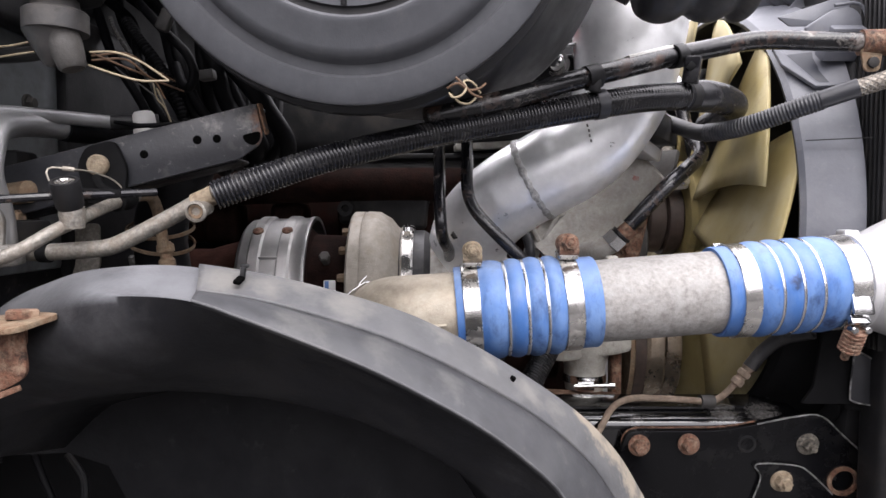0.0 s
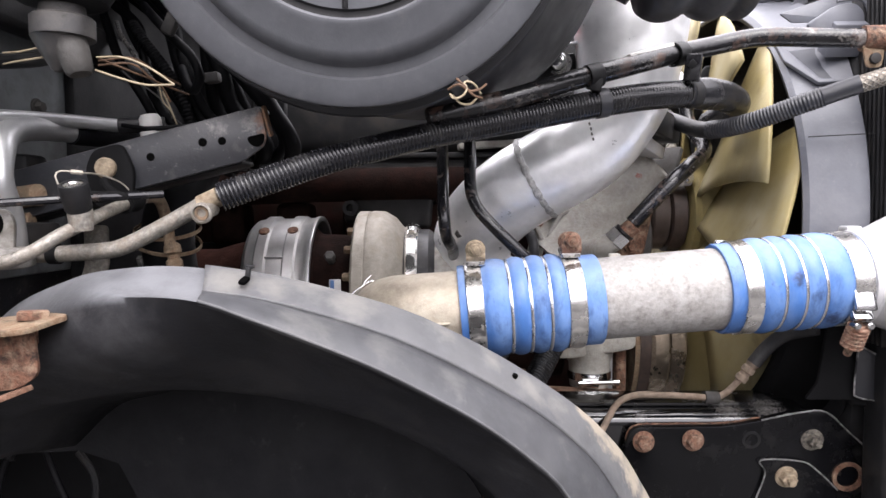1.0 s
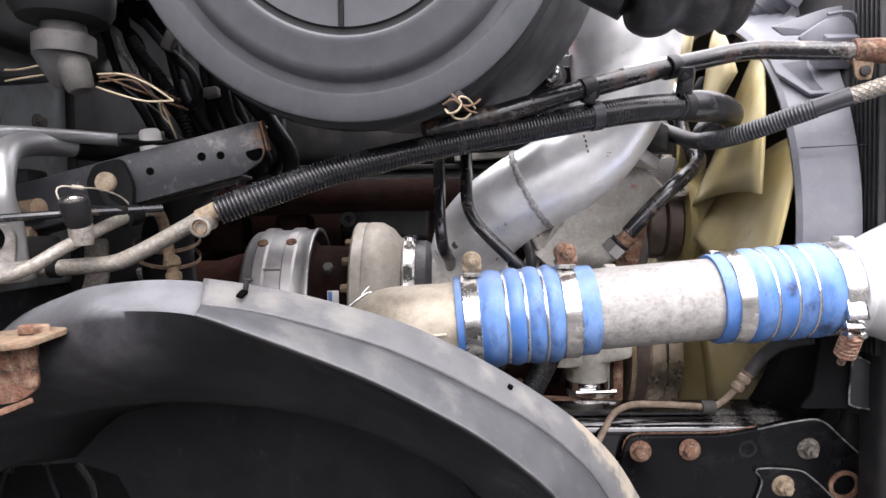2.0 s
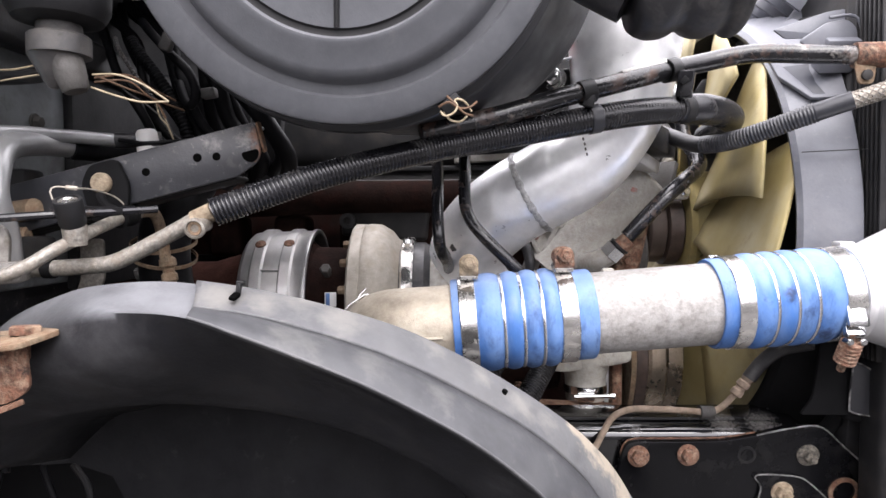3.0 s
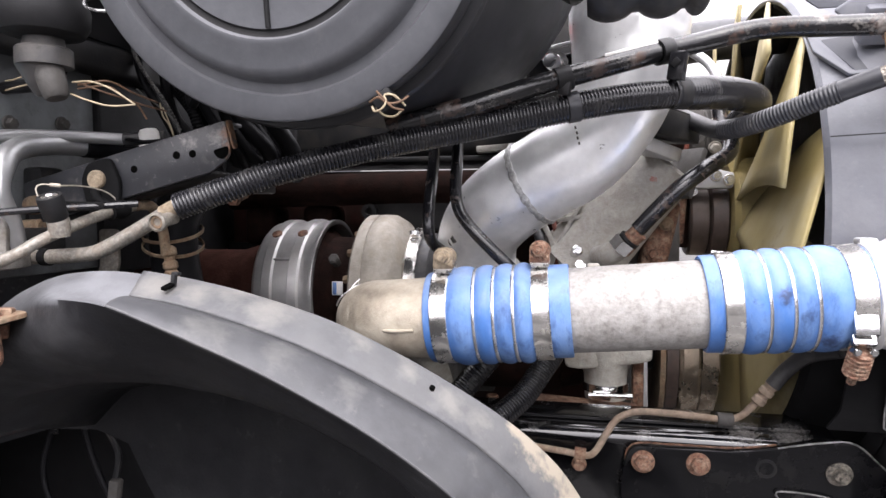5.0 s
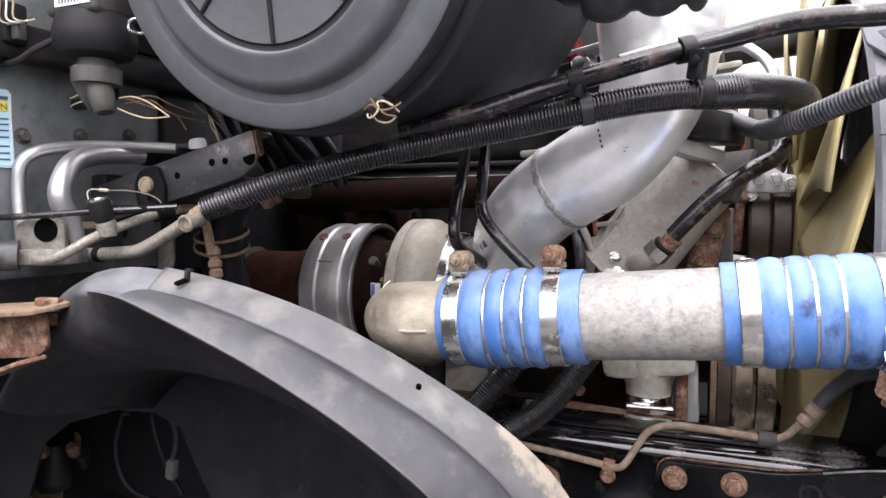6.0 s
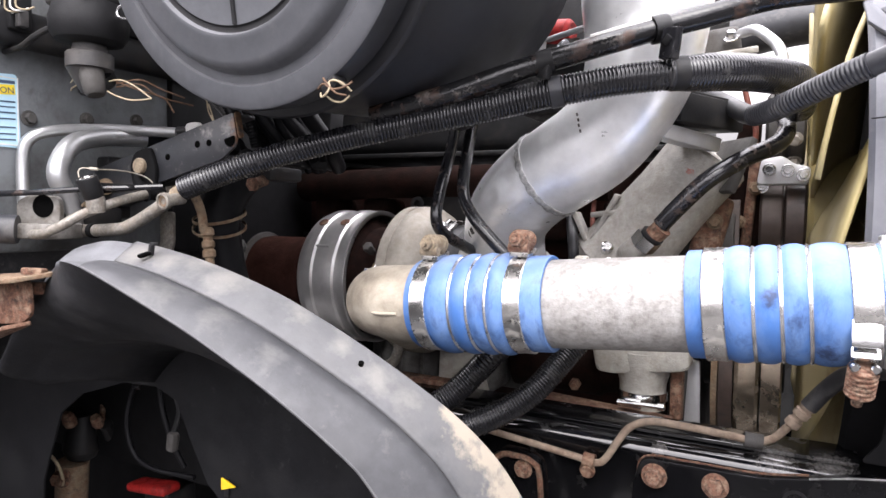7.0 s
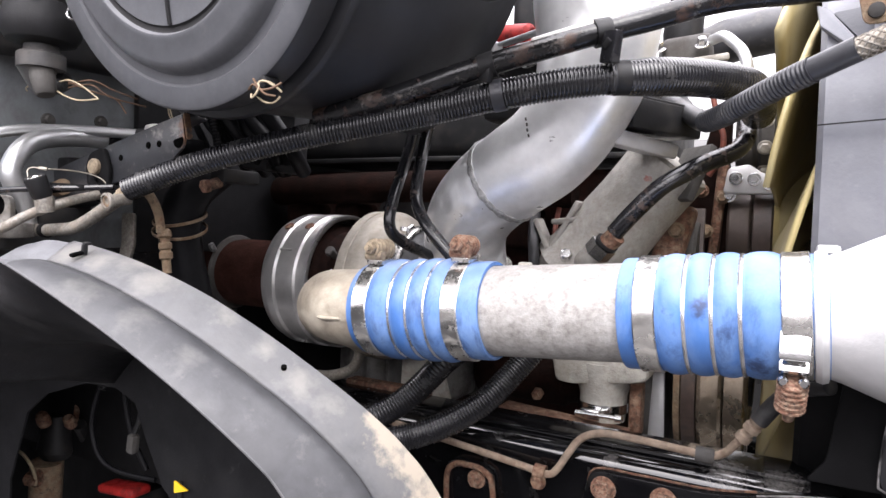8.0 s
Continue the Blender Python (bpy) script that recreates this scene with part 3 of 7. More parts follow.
def front_plate():
    t = thing("suspension_plate", (0.45, 0.957, 0.80), "gloss black steel suspension plate bolted to the chassis rail", "plate")
    o = rounded([(0.262, 0.80), (0.70, 0.80), (0.70, 0.935), (0.612, 1.012), (0.578, 1.048), (0.53, 1.047), (0.476, 1.034), (0.42, 1.024), (0.278, 1.023), (0.268, 0.98)], 0.014, 4)
    part("plate", upright(prism(o, (0, 0.972, 0), (1, 0, 0), (0, 0, 1), 0.014, 0.002), 0.96, 1.03), "paint", t)
    part("edge_rust", upright(sweep([(0.272, 0.9655, 0.985), (0.282, 0.9655, 1.022), (0.34, 0.9655, 1.026), (0.42, 0.9655, 1.027), (0.475, 0.9655, 1.036)], 0.0016, 6, 0.01), 0.96, 1.03), "rust", t, "rust creeping from under the plate's edge")
    # the two pale beads paint edge highlights as well as scratches
    part("edge_bead", upright(sweep([(0.475, 0.9575, 1.035), (0.53, 0.9575, 1.047), (0.57, 0.9575, 1.048), (0.612, 0.9575, 1.012), (0.70, 0.9575, 0.936)], 0.0014, 8, 0.01), 0.96, 1.03), "worn", t, "scratched bright bead with the edge highlight in its colour")
    part("pad_edge", upright(sweep([(0.472, 0.9525, 0.90), (0.485, 0.9525, 0.95), (0.476, 0.9525, 0.972), (0.537, 0.9525, 0.970), (0.562, 0.9525, 0.956), (0.598, 0.9525, 0.922)], 0.0013, 6, 0.006), 0.96, 1.03), "worn", t, "scratched bright bead with the edge highlight in its colour")
    e = rounded([(0.47, 0.80), (0.60, 0.80), (0.60, 0.922), (0.562, 0.957), (0.537, 0.971), (0.474, 0.974), (0.485, 0.95), (0.47, 0.88)], 0.012, 4)
    part("raised_pad", upright(prism(e, (0, 0.9585, 0), (1, 0, 0), (0, 0, 1), 0.006, 0.002), 0.96, 1.03), "paint", t)
    for x, z, mt in ((0.297, 1.002, "boltrust"), (0.372, 1.004, "boltrust")):
        part("bolt", hexhead((x, 0.958, z), (0, -1, 0), 0.0115, 0.010, 0.0165), mt, t, "rust-covered bolt")
    part("bolt", upright(hexhead((0.554, 0.958, 1.003), (0, -1, 0), 0.0105, 0.011, 0.017, 0.0055), 0.96, 1.03), "zincnut", t, "dull zinc nut on its stud")
    part("bolt", upright(hexhead((0.517, 0.9525, 0.945), (0, -1, 0), 0.0125, 0.012, 0.017, 0.006), 0.96, 1.03), "sandbolt", t, "tan dusty nut on its stud")
    part("empty_hole", upright(lathe([(0, 0.014), (0.0015, 0.014), (0.0015, 0.010), (0.0, 0.010)], (0.462, 0.958, 1.003), (0, -1, 0), 20, False), 0.96, 1.03), "darkpart", t)
    part("grommet", upright(lathe([(0, 0.024), (0.004, 0.024), (0.004, 0.018), (-0.001, 0.017)], (0.614, 0.9585, 0.942), (0, -1, 0), 24), 0.96, 1.03), "rust", t, "open tube end with a rusty rim")
    part("tab", upright(prism(rounded([(0.64, 0.99), (0.70, 0.965), (0.705, 0.978), (0.66, 1.018), (0.63, 1.018)], 0.006), (0, 0.985, 0), (1, 0, 0), (0, 0, 1), 0.008), 0.96, 1.03), "rust", t, "rusty tab behind the plate")
    s = thing("shock_bracket", (0.09, 0.966, 0.80), "black steel bracket with a rusty rim on the rail", "bracket")
    o2 = rounded([(0.055, 0.80), (0.135, 0.80), (0.135, 0.985), (0.055, 0.985)], 0.02, 5)
    part("plate", upright(prism(o2, (0, 0.973, 0), (1, 0, 0), (0, 0, 1), 0.006, 0.001), 0.96, 1.03), "paint", s)
    part("rim", upright(sweep([(0.058, 0.964, 0.80), (0.058, 0.964, 0.95), (0.072, 0.964, 0.982), (0.095, 0.964, 0.986), (0.12, 0.964, 0.982), (0.134, 0.964, 0.955), (0.134, 0.964, 0.80)], 0.0045, 8, 0.008), 0.96, 1.03), "rust", s, "rusty rim")
    part("bolt", upright(hexhead((0.108, 0.966, 0.966), (0, -1, 0), 0.010, 0.009, 0.014), 0.96, 1.03), "boltrust", s)


def engine():
    t = thing("engine_block", (-0.1, 1.42, 0.78), "grimy rust-red diesel engine block with its cylinder head", "engine")
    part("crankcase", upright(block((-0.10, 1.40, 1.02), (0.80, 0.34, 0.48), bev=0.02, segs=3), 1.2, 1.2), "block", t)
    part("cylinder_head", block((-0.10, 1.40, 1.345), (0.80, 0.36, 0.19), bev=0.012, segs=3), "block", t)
    part("valve_cover", block((-0.09, 1.385, 1.535), (0.80, 0.35, 0.15), bev=0.03, segs=4), "darkpart", t, "dark valve cover")
    part("cover_rail", block((-0.06, 1.222, 1.458), (0.72, 0.09, 0.010), bev=0.003), "darkpart", t, "edge of the cover's rail")
    part("bare_ledge", block((0.105, 1.185, 1.478), (0.17, 0.030, 0.012), (0, -4, 6), bev=0.003), "casting", t, "bare metal ledge")
    for k in range(6):
        x = -0.40 + 0.12 * k
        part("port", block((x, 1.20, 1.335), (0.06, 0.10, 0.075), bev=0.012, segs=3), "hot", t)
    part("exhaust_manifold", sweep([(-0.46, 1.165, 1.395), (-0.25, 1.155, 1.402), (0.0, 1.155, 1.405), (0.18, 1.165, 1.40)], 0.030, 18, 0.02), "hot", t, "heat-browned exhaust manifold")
    part("side_cover", block((-0.105, 1.168, 1.358), (0.16, 0.045, 0.060), (0, 4, 0), bev=0.010, segs=3), "darkpart", t, "dark side cover")
    part("cover_boss", lathe([(0, 0.014), (0.012, 0.014), (0.012, 0.007), (0.004, 0.006)], (-0.172, 1.146, 1.362), (0, -1, 0), 16), "darkpart", t)
    part("oil_gallery", sweep([(-0.5, 1.2, 1.16), (-0.1, 1.195, 1.15), (0.22, 1.2, 1.15)], 0.03, 14, 0.03), "darkpart", t)
    part("side_plate", block((-0.05, 1.215, 1.08), (0.20, 0.03, 0.12), bev=0.006), "greycast", t, "grey cast plate behind the looms")
    part("front_cover", block((0.30, 1.42, 1.15), (0.05, 0.42, 0.62), bev=0.014, segs=3), "greycast", t)
    for x, z in ((-0.10, 1.11), (0.00, 1.12), (0.03, 1.05), (-0.02, 1.045)):
        part("plate_bolt", hexhead((x, 1.20, z), (0, -1, 0), 0.009, 0.010, 0.013), "tanrust", t)
    o = thing("oil_cooler", (-0.10, 1.13, 1.00), "grimy grey cast oil cooler below the turbocharger", "oil cooler")
    part("body", block((-0.13, 1.155, 1.085), (0.26, 0.08, 0.11), bev=0.012, segs=3), "oilcast", o)
    for k in range(5):
        part("rib", lathe([(0, 0.018), (0.004, 0.021), (0.100, 0.021), (0.104, 0.018)], (-0.215 + 0.046 * k, 1.118, 1.032), (0, 0.05, 1), 16), "oilcast", o)
    part("lower_bar", block((-0.135, 1.075, 1.036), (0.10, 0.020, 0.012), (0, 2, 0), bev=0.003), "rust", o, "rusty bar")
    b = thing("loom_bracket", (0.0, 1.05, 1.02), "pale bare metal bracket plate between the looms", "bracket")
    part("plate", prism(rounded([(-0.012, 0.10), (0.048, 0.10), (0.078, 0.004), (0.052, 0.0), (-0.012, 0.008)], 0.006), (-0.073, 1.070, 1.034), (0.95, 0.30, 0.0), (0, 0.05, 1), 0.005, 0.001), "casting", b)
    return t


def front_drive():
    """Pulleys, belts and the fan at the engine's nose; the crankshaft runs along x."""
    y, zc = 1.32, 1.10
    d = thing("crank_damper", (0.40, y, 0.92), "worn brown steel crankshaft damper with grooved pulley", "pulley")
    part("rim", lathe([(0.345, 0.10), (0.345, 0.150), (0.354, 0.150), (0.354, 0.10)], (0, y, zc), (1, 0, 0), 56), "tanrust", d)
    part("ring", lathe([(0.378, 0.06), (0.378, 0.143), (0.384, 0.147), (0.408, 0.147), (0.413, 0.143), (0.413, 0.06)], (0, y, zc), (1, 0, 0), 56), "pulley", d, "bright worn steel ring")
    part("outer_ring", lathe([(0.416, 0.06), (0.416, 0.140), (0.442, 0.140), (0.445, 0.136), (0.445, 0.05)], (0, y, zc), (1, 0, 0), 56), "pulley", d)
    part("hub", lathe([(0.32, 0.05), (0.45, 0.05)], (0, y, zc), (1, 0, 0), 24), "darkpart", d)
    b = thing("drive_belt", (0.365, y, 0.94), "black ribbed rubber drive belt round the pulleys", "belt")
    part("lower_wrap", lathe([(0.356, 0.135), (0.356, 0.147), (0.376, 0.147), (0.376, 0.135), (0.356, 0.135)], (0, y, zc), (1, 0, 0), 56, False), "belt", b)
    part("run", block((0.366, 1.196, 1.24), (0.020, 0.006, 0.27), (-4, 0, 0), bev=0.001), "belt", b)
    p = thing("fan_pulley", (0.43, y, 1.24), "dark brown fan drive pulley with a worn belt track", "pulley")
    zf = 1.345
    part("track", lathe([(0.402, 0.03), (0.402, 0.066), (0.406, 0.070), (0.434, 0.070), (0.437, 0.066), (0.437, 0.03)], (0, y, zf), (1, 0, 0), 48), "track", p, "worn brown belt track")
    part("clutch", lathe([(0.438, 0.03), (0.438, 0.066), (0.441, 0.075), (0.466, 0.075), (0.470, 0.071), (0.470, 0.04)], (0, y, zf), (1, 0, 0), 48), "belt", p)
    part("shaft", lathe([(0.32, 0.035), (0.50, 0.035)], (0, y, zf), (1, 0, 0), 24), "darkpart", p)
    part("idler", lathe([(0.338, 0.02), (0.338, 0.052), (0.342, 0.055), (0.366, 0.055), (0.370, 0.052), (0.370, 0.02)], (0, 1.21, 1.30), (1, 0, 0), 32), "greycast", p)
    s = thing("tensioner", (0.33, 1.15, 1.24), "rusty brown belt tensioner arm with bolts", "tensioner")
    part("arm", block((0.335, 1.16, 1.315), (0.045, 0.05, 0.13), (0, 12, 0), bev=0.010, segs=3), "rust", s)
    part("bolt", hexhead((0.345, 1.134, 1.34), (0, -1, 0), 0.009, 0.008, 0.012), "tanrust", s)
    part("bolt", hexhead((0.325, 1.134, 1.29), (0, -1, 0), 0.008, 0.008, 0.012), "rust", s)
    part("bracket", prism(rounded([(0.335, 1.30), (0.405, 1.29), (0.412, 1.42), (0.398, 1.445), (0.400, 1.53), (0.375, 1.535), (0.360, 1.47), (0.335, 1.42)], 0.010), (0, 1.275, 0), (1, 0, 0), (0, 0, 1), -0.05, 0.004), "hot", s, "heat-browned accessory bracket")
    part("rust_rib", block((0.388, 1.266, 1.375), (0.016, 0.022, 0.15), (0, 4, 0), bev=0.004), "rust", s, "rusty bracket rib")
    part("copper_pipe", sweep([(0.372, 1.255, 1.56), (0.382, 1.250, 1.52), (0.392, 1.247, 1.49), (0.388, 1.25, 1.455), (0.372, 1.255, 1.43)], 0.0045, 12, 0.006), "redcopper", s, "reddish copper pipe")
    for x, z, m in ((0.386, 1.515, "chrome"), (0.395, 1.395, "tanrust"), (0.404, 1.398, "chrome"), (0.372, 1.34, "tanrust"), (0.363, 1.405, "rust")):
        part("bracket_nut", hexhead((x, 1.254, z), (0, -1, 0), 0.008, 0.010, 0.011), m, s)
    a = thing("belt_adjuster", (0.43, 1.24, 1.40), "bright cast aluminium belt adjuster above the fan pulley", "adjuster")
    part("plate", prism(rounded([(0.396, 1.400), (0.470, 1.400), (0.472, 1.428), (0.450, 1.432), (0.432, 1.446), (0.402, 1.440)], 0.006), (0, 1.235, 0), (1, 0, 0), (0, 0, 1), -0.03, 0.003), "bright", a)
    for x, z in ((0.414, 1.424), (0.440, 1.422), (0.462, 1.415)):
        part("bolt", hexhead((x, 1.235, z), (0, -1, 0), 0.007, 0.010, 0.010), "chrome", a)
    h = thing("accessory_housing", (0.44, 1.34, 1.44), "grey cast accessory housing behind the fan belt", "housing")
    part("drum", lathe([(0.405, 0.03), (0.405, 0.058), (0.410, 0.064), (0.432, 0.064), (0.436, 0.056), (0.440, 0.056), (0.444, 0.064), (0.462, 0.064), (0.466, 0.058), (0.466, 0.03)], (0, 1.36, 1.500), (1, 0, 0), 40), "greycast", h, "grey ribbed drum")
    for q in (-60, -20, 20):
        part("lug", hexhead((0.45, 1.36 - 0.062 * math.cos(radians(q)), 1.500 + 0.062 * math.sin(radians(q))), (0, -math.cos(radians(q)), math.sin(radians(q))), 0.009, 0.010, 0.012), "casting", h)
    f = thing("cooling_fan", (0.50, y, 0.97), "olive yellow plastic engine cooling fan with broad blades", "fan")
    zf = 1.345
    part("hub", lathe([(0.470, 0.06), (0.470, 0.105), (0.478, 0.115), (0.545, 0.115), (0.55, 0.10), (0.55, 0.02)], (0, y, zf), (1, 0, 0), 40), "fan", f)
    n = 11
    for k in range(n):
        a0 = 2 * math.pi * k / n + 0.12
        front = []
        for r in np.linspace(0.108, 0.382, 9):
            q = (r - 0.108) / 0.268
            w, deep = 0.420 - 0.010 * q, 0.030 + 0.006 * q
            row = []
            for s_ in np.linspace(-1, 1, 9):
                a = a0 + s_ * w + 0.20 * q
                row.append((0.504 - deep * s_ - 0.008 * (1 - s_ * s_), y + r * math.cos(a), zf + r * math.sin(a)))
            front.append(np.array(row))
        part("blade", rings(front, False, False), "fanblade", f, "lighter olive yellow blade", sharp=60, thick=0.006)


def shroud():
    y, z = 1.32, 1.34
    t = thing("fan_shroud", (0.56, y, 0.90), "blue-grey moulded plastic fan shroud, dusty and scuffed", "fan shroud")
    th = np.linspace(0, 2 * math.pi, 96, endpoint=False)

    def loop(x, r, sq):
        c, s = np.cos(th), np.sin(th)
        k = r / np.maximum(np.abs(c), np.abs(s)) * 0.93
        rr = (1 - sq) * r + sq * np.minimum(k, r * 1.22)
        return np.stack([np.full_like(th, x), y + rr * c, z + rr * s], 1)
    part("barrel", rings([loop(0.519, 0.384, 0), loop(0.517, 0.390, 0), (loop(0.522, 0.396, 0)), loop(0.545, 0.400, 0.0), loop(0.575, 0.408, 0.08), loop(0.598, 0.412, 0.15), loop(0.600, 0.406, 0.15)], True, False), "shroud", t, thick=0.004)
    # black layer added round the lower barrel to keep its shaded part dark
    th2 = np.linspace(math.pi + 0.27, 1.78 * math.pi, 60)
    skirt = [np.stack([np.full_like(th2, x), y + r * np.cos(th2), z + r * np.sin(th2)], 1) for x, r in ((0.521, 0.380), (0.513, 0.384), (0.511, 0.393), (0.517, 0.401), (0.545, 0.405), (0.575, 0.418), (0.602, 0.430))]
    part("dark_skirt", rings(skirt, False, False), "blackrubber", t, "black skirt added to darken the lower barrel", thick=0.003)
    part("back_panel", rings([loop(0.600, 0.410, 0.15), loop(0.604, 0.402, 0.3), loop(0.612, 0.40, 0.6)], True, False), "groove", t, thick=0.003)
    part("seam", block((0.556, 0.9105, 1.457), (0.085, 0.003, 0.0012), (0, -1.5, -12), bev=0.0003), "groove", t, "fine joint line")
    po, pu, pw = v3(0.565, 0.981, 1.565), v3(1, -0.1, 0), v3(0, 0.56, 0.83)
    # dark plate laid proud of the shroud, painting a pocket's shade
    part("hollow_shade", prism(rounded([(-0.040, 0.036), (0.040, 0.046), (0.040, -0.026), (-0.006, -0.027)], 0.005), po, pu, pw, 0.003, 0.001), "pocket", t, "dark blue-grey plate painted as a shaded pocket")
    pn = unit(np.cross(pu, pw))
    part("pocket_lip", prism(rounded([(-0.056, 0.048), (-0.044, 0.040), (-0.010, -0.027), (0.040, -0.027), (0.040, -0.033), (-0.016, -0.035), (-0.052, 0.012)], 0.003), po, pu, pw, 0.007, 0.002), "shroud", t)
    part("top_fin", prism(rounded([(0.494, 1.642), (0.574, 1.668), (0.60, 1.672), (0.60, 1.63), (0.512, 1.629)], 0.003), (0, 0.970, 0), (1, 0, 0), (0, 0, 1), 0.004, 0.001), "shroud", t)
    part("top_flap", prism(rounded([(0.521, 1.620), (0.563, 1.647), (0.592, 1.652), (0.606, 1.640), (0.610, 1.600), (0.56, 1.598)], 0.008), (0, 0.952, 0), (1, 0, 0), (0, 0, 1), 0.005, 0.002), "shroud", t)
    part("flap_rib", sweep([(0.566, 0.947, 1.653), (0.598, 0.947, 1.656), (0.611, 0.947, 1.642), (0.616, 0.947, 1.600)], 0.0025, 8, 0.006), "shroud", t)
    part("side_web", block((0.585, 0.962, 1.605), (0.05, 0.03, 0.05), (35, 0, 0), bev=0.004), "shroud", t)
    for zz, yy, h in ((1.60, 1.02, 0.10), (1.655, 1.10, 0.09), (1.69, 1.20, 0.08)):
        part("gusset", prism(rounded([(0, 0), (0.115, 0), (0.115, h), (0.08, h)], 0.006), (0.535, yy, zz - 0.01), (1, 0, 0), (0, 0.3, 1), 0.004), "shroud", t)
    part("corner_box", block((0.645, 0.965, 1.63), (0.07, 0.05, 0.20), (0, 0, 10), bev=0.012, segs=3), "darkpart", t)
    r = thing("radiator", (0.71, y, 0.86), "black finned radiator behind the fan shroud", "radiator")
    part("core", upright(block((0.645, y, 1.33), (0.06, 0.78, 0.86), bev=0.004), y, 1.34), "darkpart", r)
    part("side_tank", block((0.660, 0.915, 1.33), (0.09, 0.06, 0.92), bev=0.012, segs=3), "darkpart", r)
    part("top_tank", upright(block((0.70, y, 1.80), (0.10, 0.86, 0.09), bev=0.02, segs=3), y, 1.34), "greycast", r)
    for k in range(7):
        part("fin", block((0.612, 0.892 + 0.010 * k, 1.42), (0.010, 0.004, 0.52), bev=0.001), "darkpart", r)
    for k in range(9):
        part("rib", block((0.60 - 0.001 * k, 1.10 + 0.03 * k, 1.755), (0.055, 0.006, 0.07), (0, 35, 0), bev=0.001), "shroud", r, "ribbed top edge")
    b = thing("radiator_support", (0.64, 0.87, 0.85), "black steel radiator support post", "support")
    # panel and baffle: black sheets added to keep this corner dark
    part("panel", prism(rounded([(0.565, 0.86), (0.78, 0.86), (0.78, 1.22), (0.60, 1.24), (0.575, 1.19), (0.565, 1.08)], 0.01), (0, 1.06, 0), (1, 0, 0), (0, 0, 1), 0.01), "blackrubber", b)
    part("baffle", prism(rounded([(0.522, 1.075), (0.540, 1.10), (0.553, 1.19), (0.70, 1.20), (0.70, 1.075)], 0.006), (0, 0.925, 0), (1, 0, 0), (0, 0, 1), -0.006, 0.001), "blackrubber", b, "black plate added to darken the lower shroud")
    part("box", block((0.648, 0.955, 1.105), (0.10, 0.05, 0.10), (0, 10, 0), bev=0.010, segs=3), "blackrubber", b, "black steel box end")
    # pale line added as the highlight on the panel's rim
    part("box_rim", sweep([(0.632, 0.914, 1.074), (0.591, 0.914, 1.082), (0.586, 0.914, 1.095), (0.590, 0.914, 1.146), (0.597, 0.914, 1.154), (0.630, 0.914, 1.136)], 0.0013, 8, 0.006), "worn", b, "pale line painted for the panel's highlight")
    part("box_face", prism([(x, z) for x, _, z in [(0.632, 0.914, 1.074), (0.591, 0.914, 1.082), (0.586, 0.914, 1.095), (0.590, 0.914, 1.146), (0.597, 0.914, 1.154), (0.630, 0.914, 1.136)]], (0, 0.918, 0), (1, 0, 0), (0, 0, 1), 0.003, 0.001), "housing", b, "black side panel")
    part("post", block((0.70, 0.985, 1.03), (0.05, 0.05, 0.34), bev=0.008), "paint", b)
    part("foot", block((0.68, 1.01, 0.855), (0.10, 0.12, 0.03), bev=0.004), "paint", b)


# ---- charge air ----
AX, AZ = 0.828, 1.2235


def axis_z(x):
    return AZ + 0.079 * x


def along(profile, seg=48, caps=False):
    """A turned shape on the charge pipe's axis; profile in x and radius."""
    d = unit((1, 0, 0.079))
    return lathe([(x / d[0], r) for x, r in profile], (0, AX, AZ), d, seg, caps)


def charge_pipe():
    t = thing("charge_air_pipe", (0.25, AX, 1.18), "weathered grey aluminium charge air pipe between blue hoses", "pipe")
    part("pipe", along([(0.05, 0.0500), (0.05, 0.0530), (0.43, 0.0530), (0.43, 0.0500)]), "castpipe", t)
    part("weld_spot", block((0.222, 0.845, 1.293), (0.016, 0.012, 0.008), bev=0.003), "casting", t)
    e = thing("turbo_outlet_elbow", (-0.06, 0.88, 1.16), "tan stained cast aluminium turbo outlet elbow", "pipe elbow")
    part("elbow", sweep([(0.06, AX, axis_z(0.06)), (0.0, AX, axis_z(0.0)), (-0.036, 0.833, 1.222), (-0.068, 0.852, 1.219), (-0.088, 0.885, 1.210), (-0.095, 0.93, 1.194), (-0.098, 1.00, 1.166)],
                        lambda s: 0.0525 if s < 0.05 else 0.0525 - 0.0058 * min(1.0, (s - 0.05) / 0.15), 40, 0.006), "elbow", e)
    part("seam", sweep([(0.004, AX - 0.052, 1.216), (-0.03, AX - 0.0490, 1.214), (-0.068, 0.812, 1.212), (-0.108, 0.850, 1.212)], 0.0022, 8, 0.006), "elbow", e, "raised casting line")
    i = thing("cooler_inlet", (0.62, AX, 1.16), "bright cast aluminium charge cooler inlet flaring to the front", "pipe")
    d = unit((1, -0.02, 0.06))
    o = v3(0.50, AX, axis_z(0.50))
    part("funnel", lathe([(0.0, 0.053), (0.022, 0.053), (0.026, 0.056), (0.04, 0.060), (0.07, 0.073), (0.11, 0.089), (0.16, 0.10), (0.26, 0.105)], o, d, 56, True), "bright", i)
    part("bead", lathe([(0.018, 0.054), (0.020, 0.061), (0.025, 0.0625), (0.030, 0.061), (0.032, 0.054)], o, d, 48, False), "bright", i)
    part("tab", block((0.528, AX + 0.012, axis_z(0.528) + 0.062), (0.020, 0.022, 0.008), bev=0.003), "bright", i)


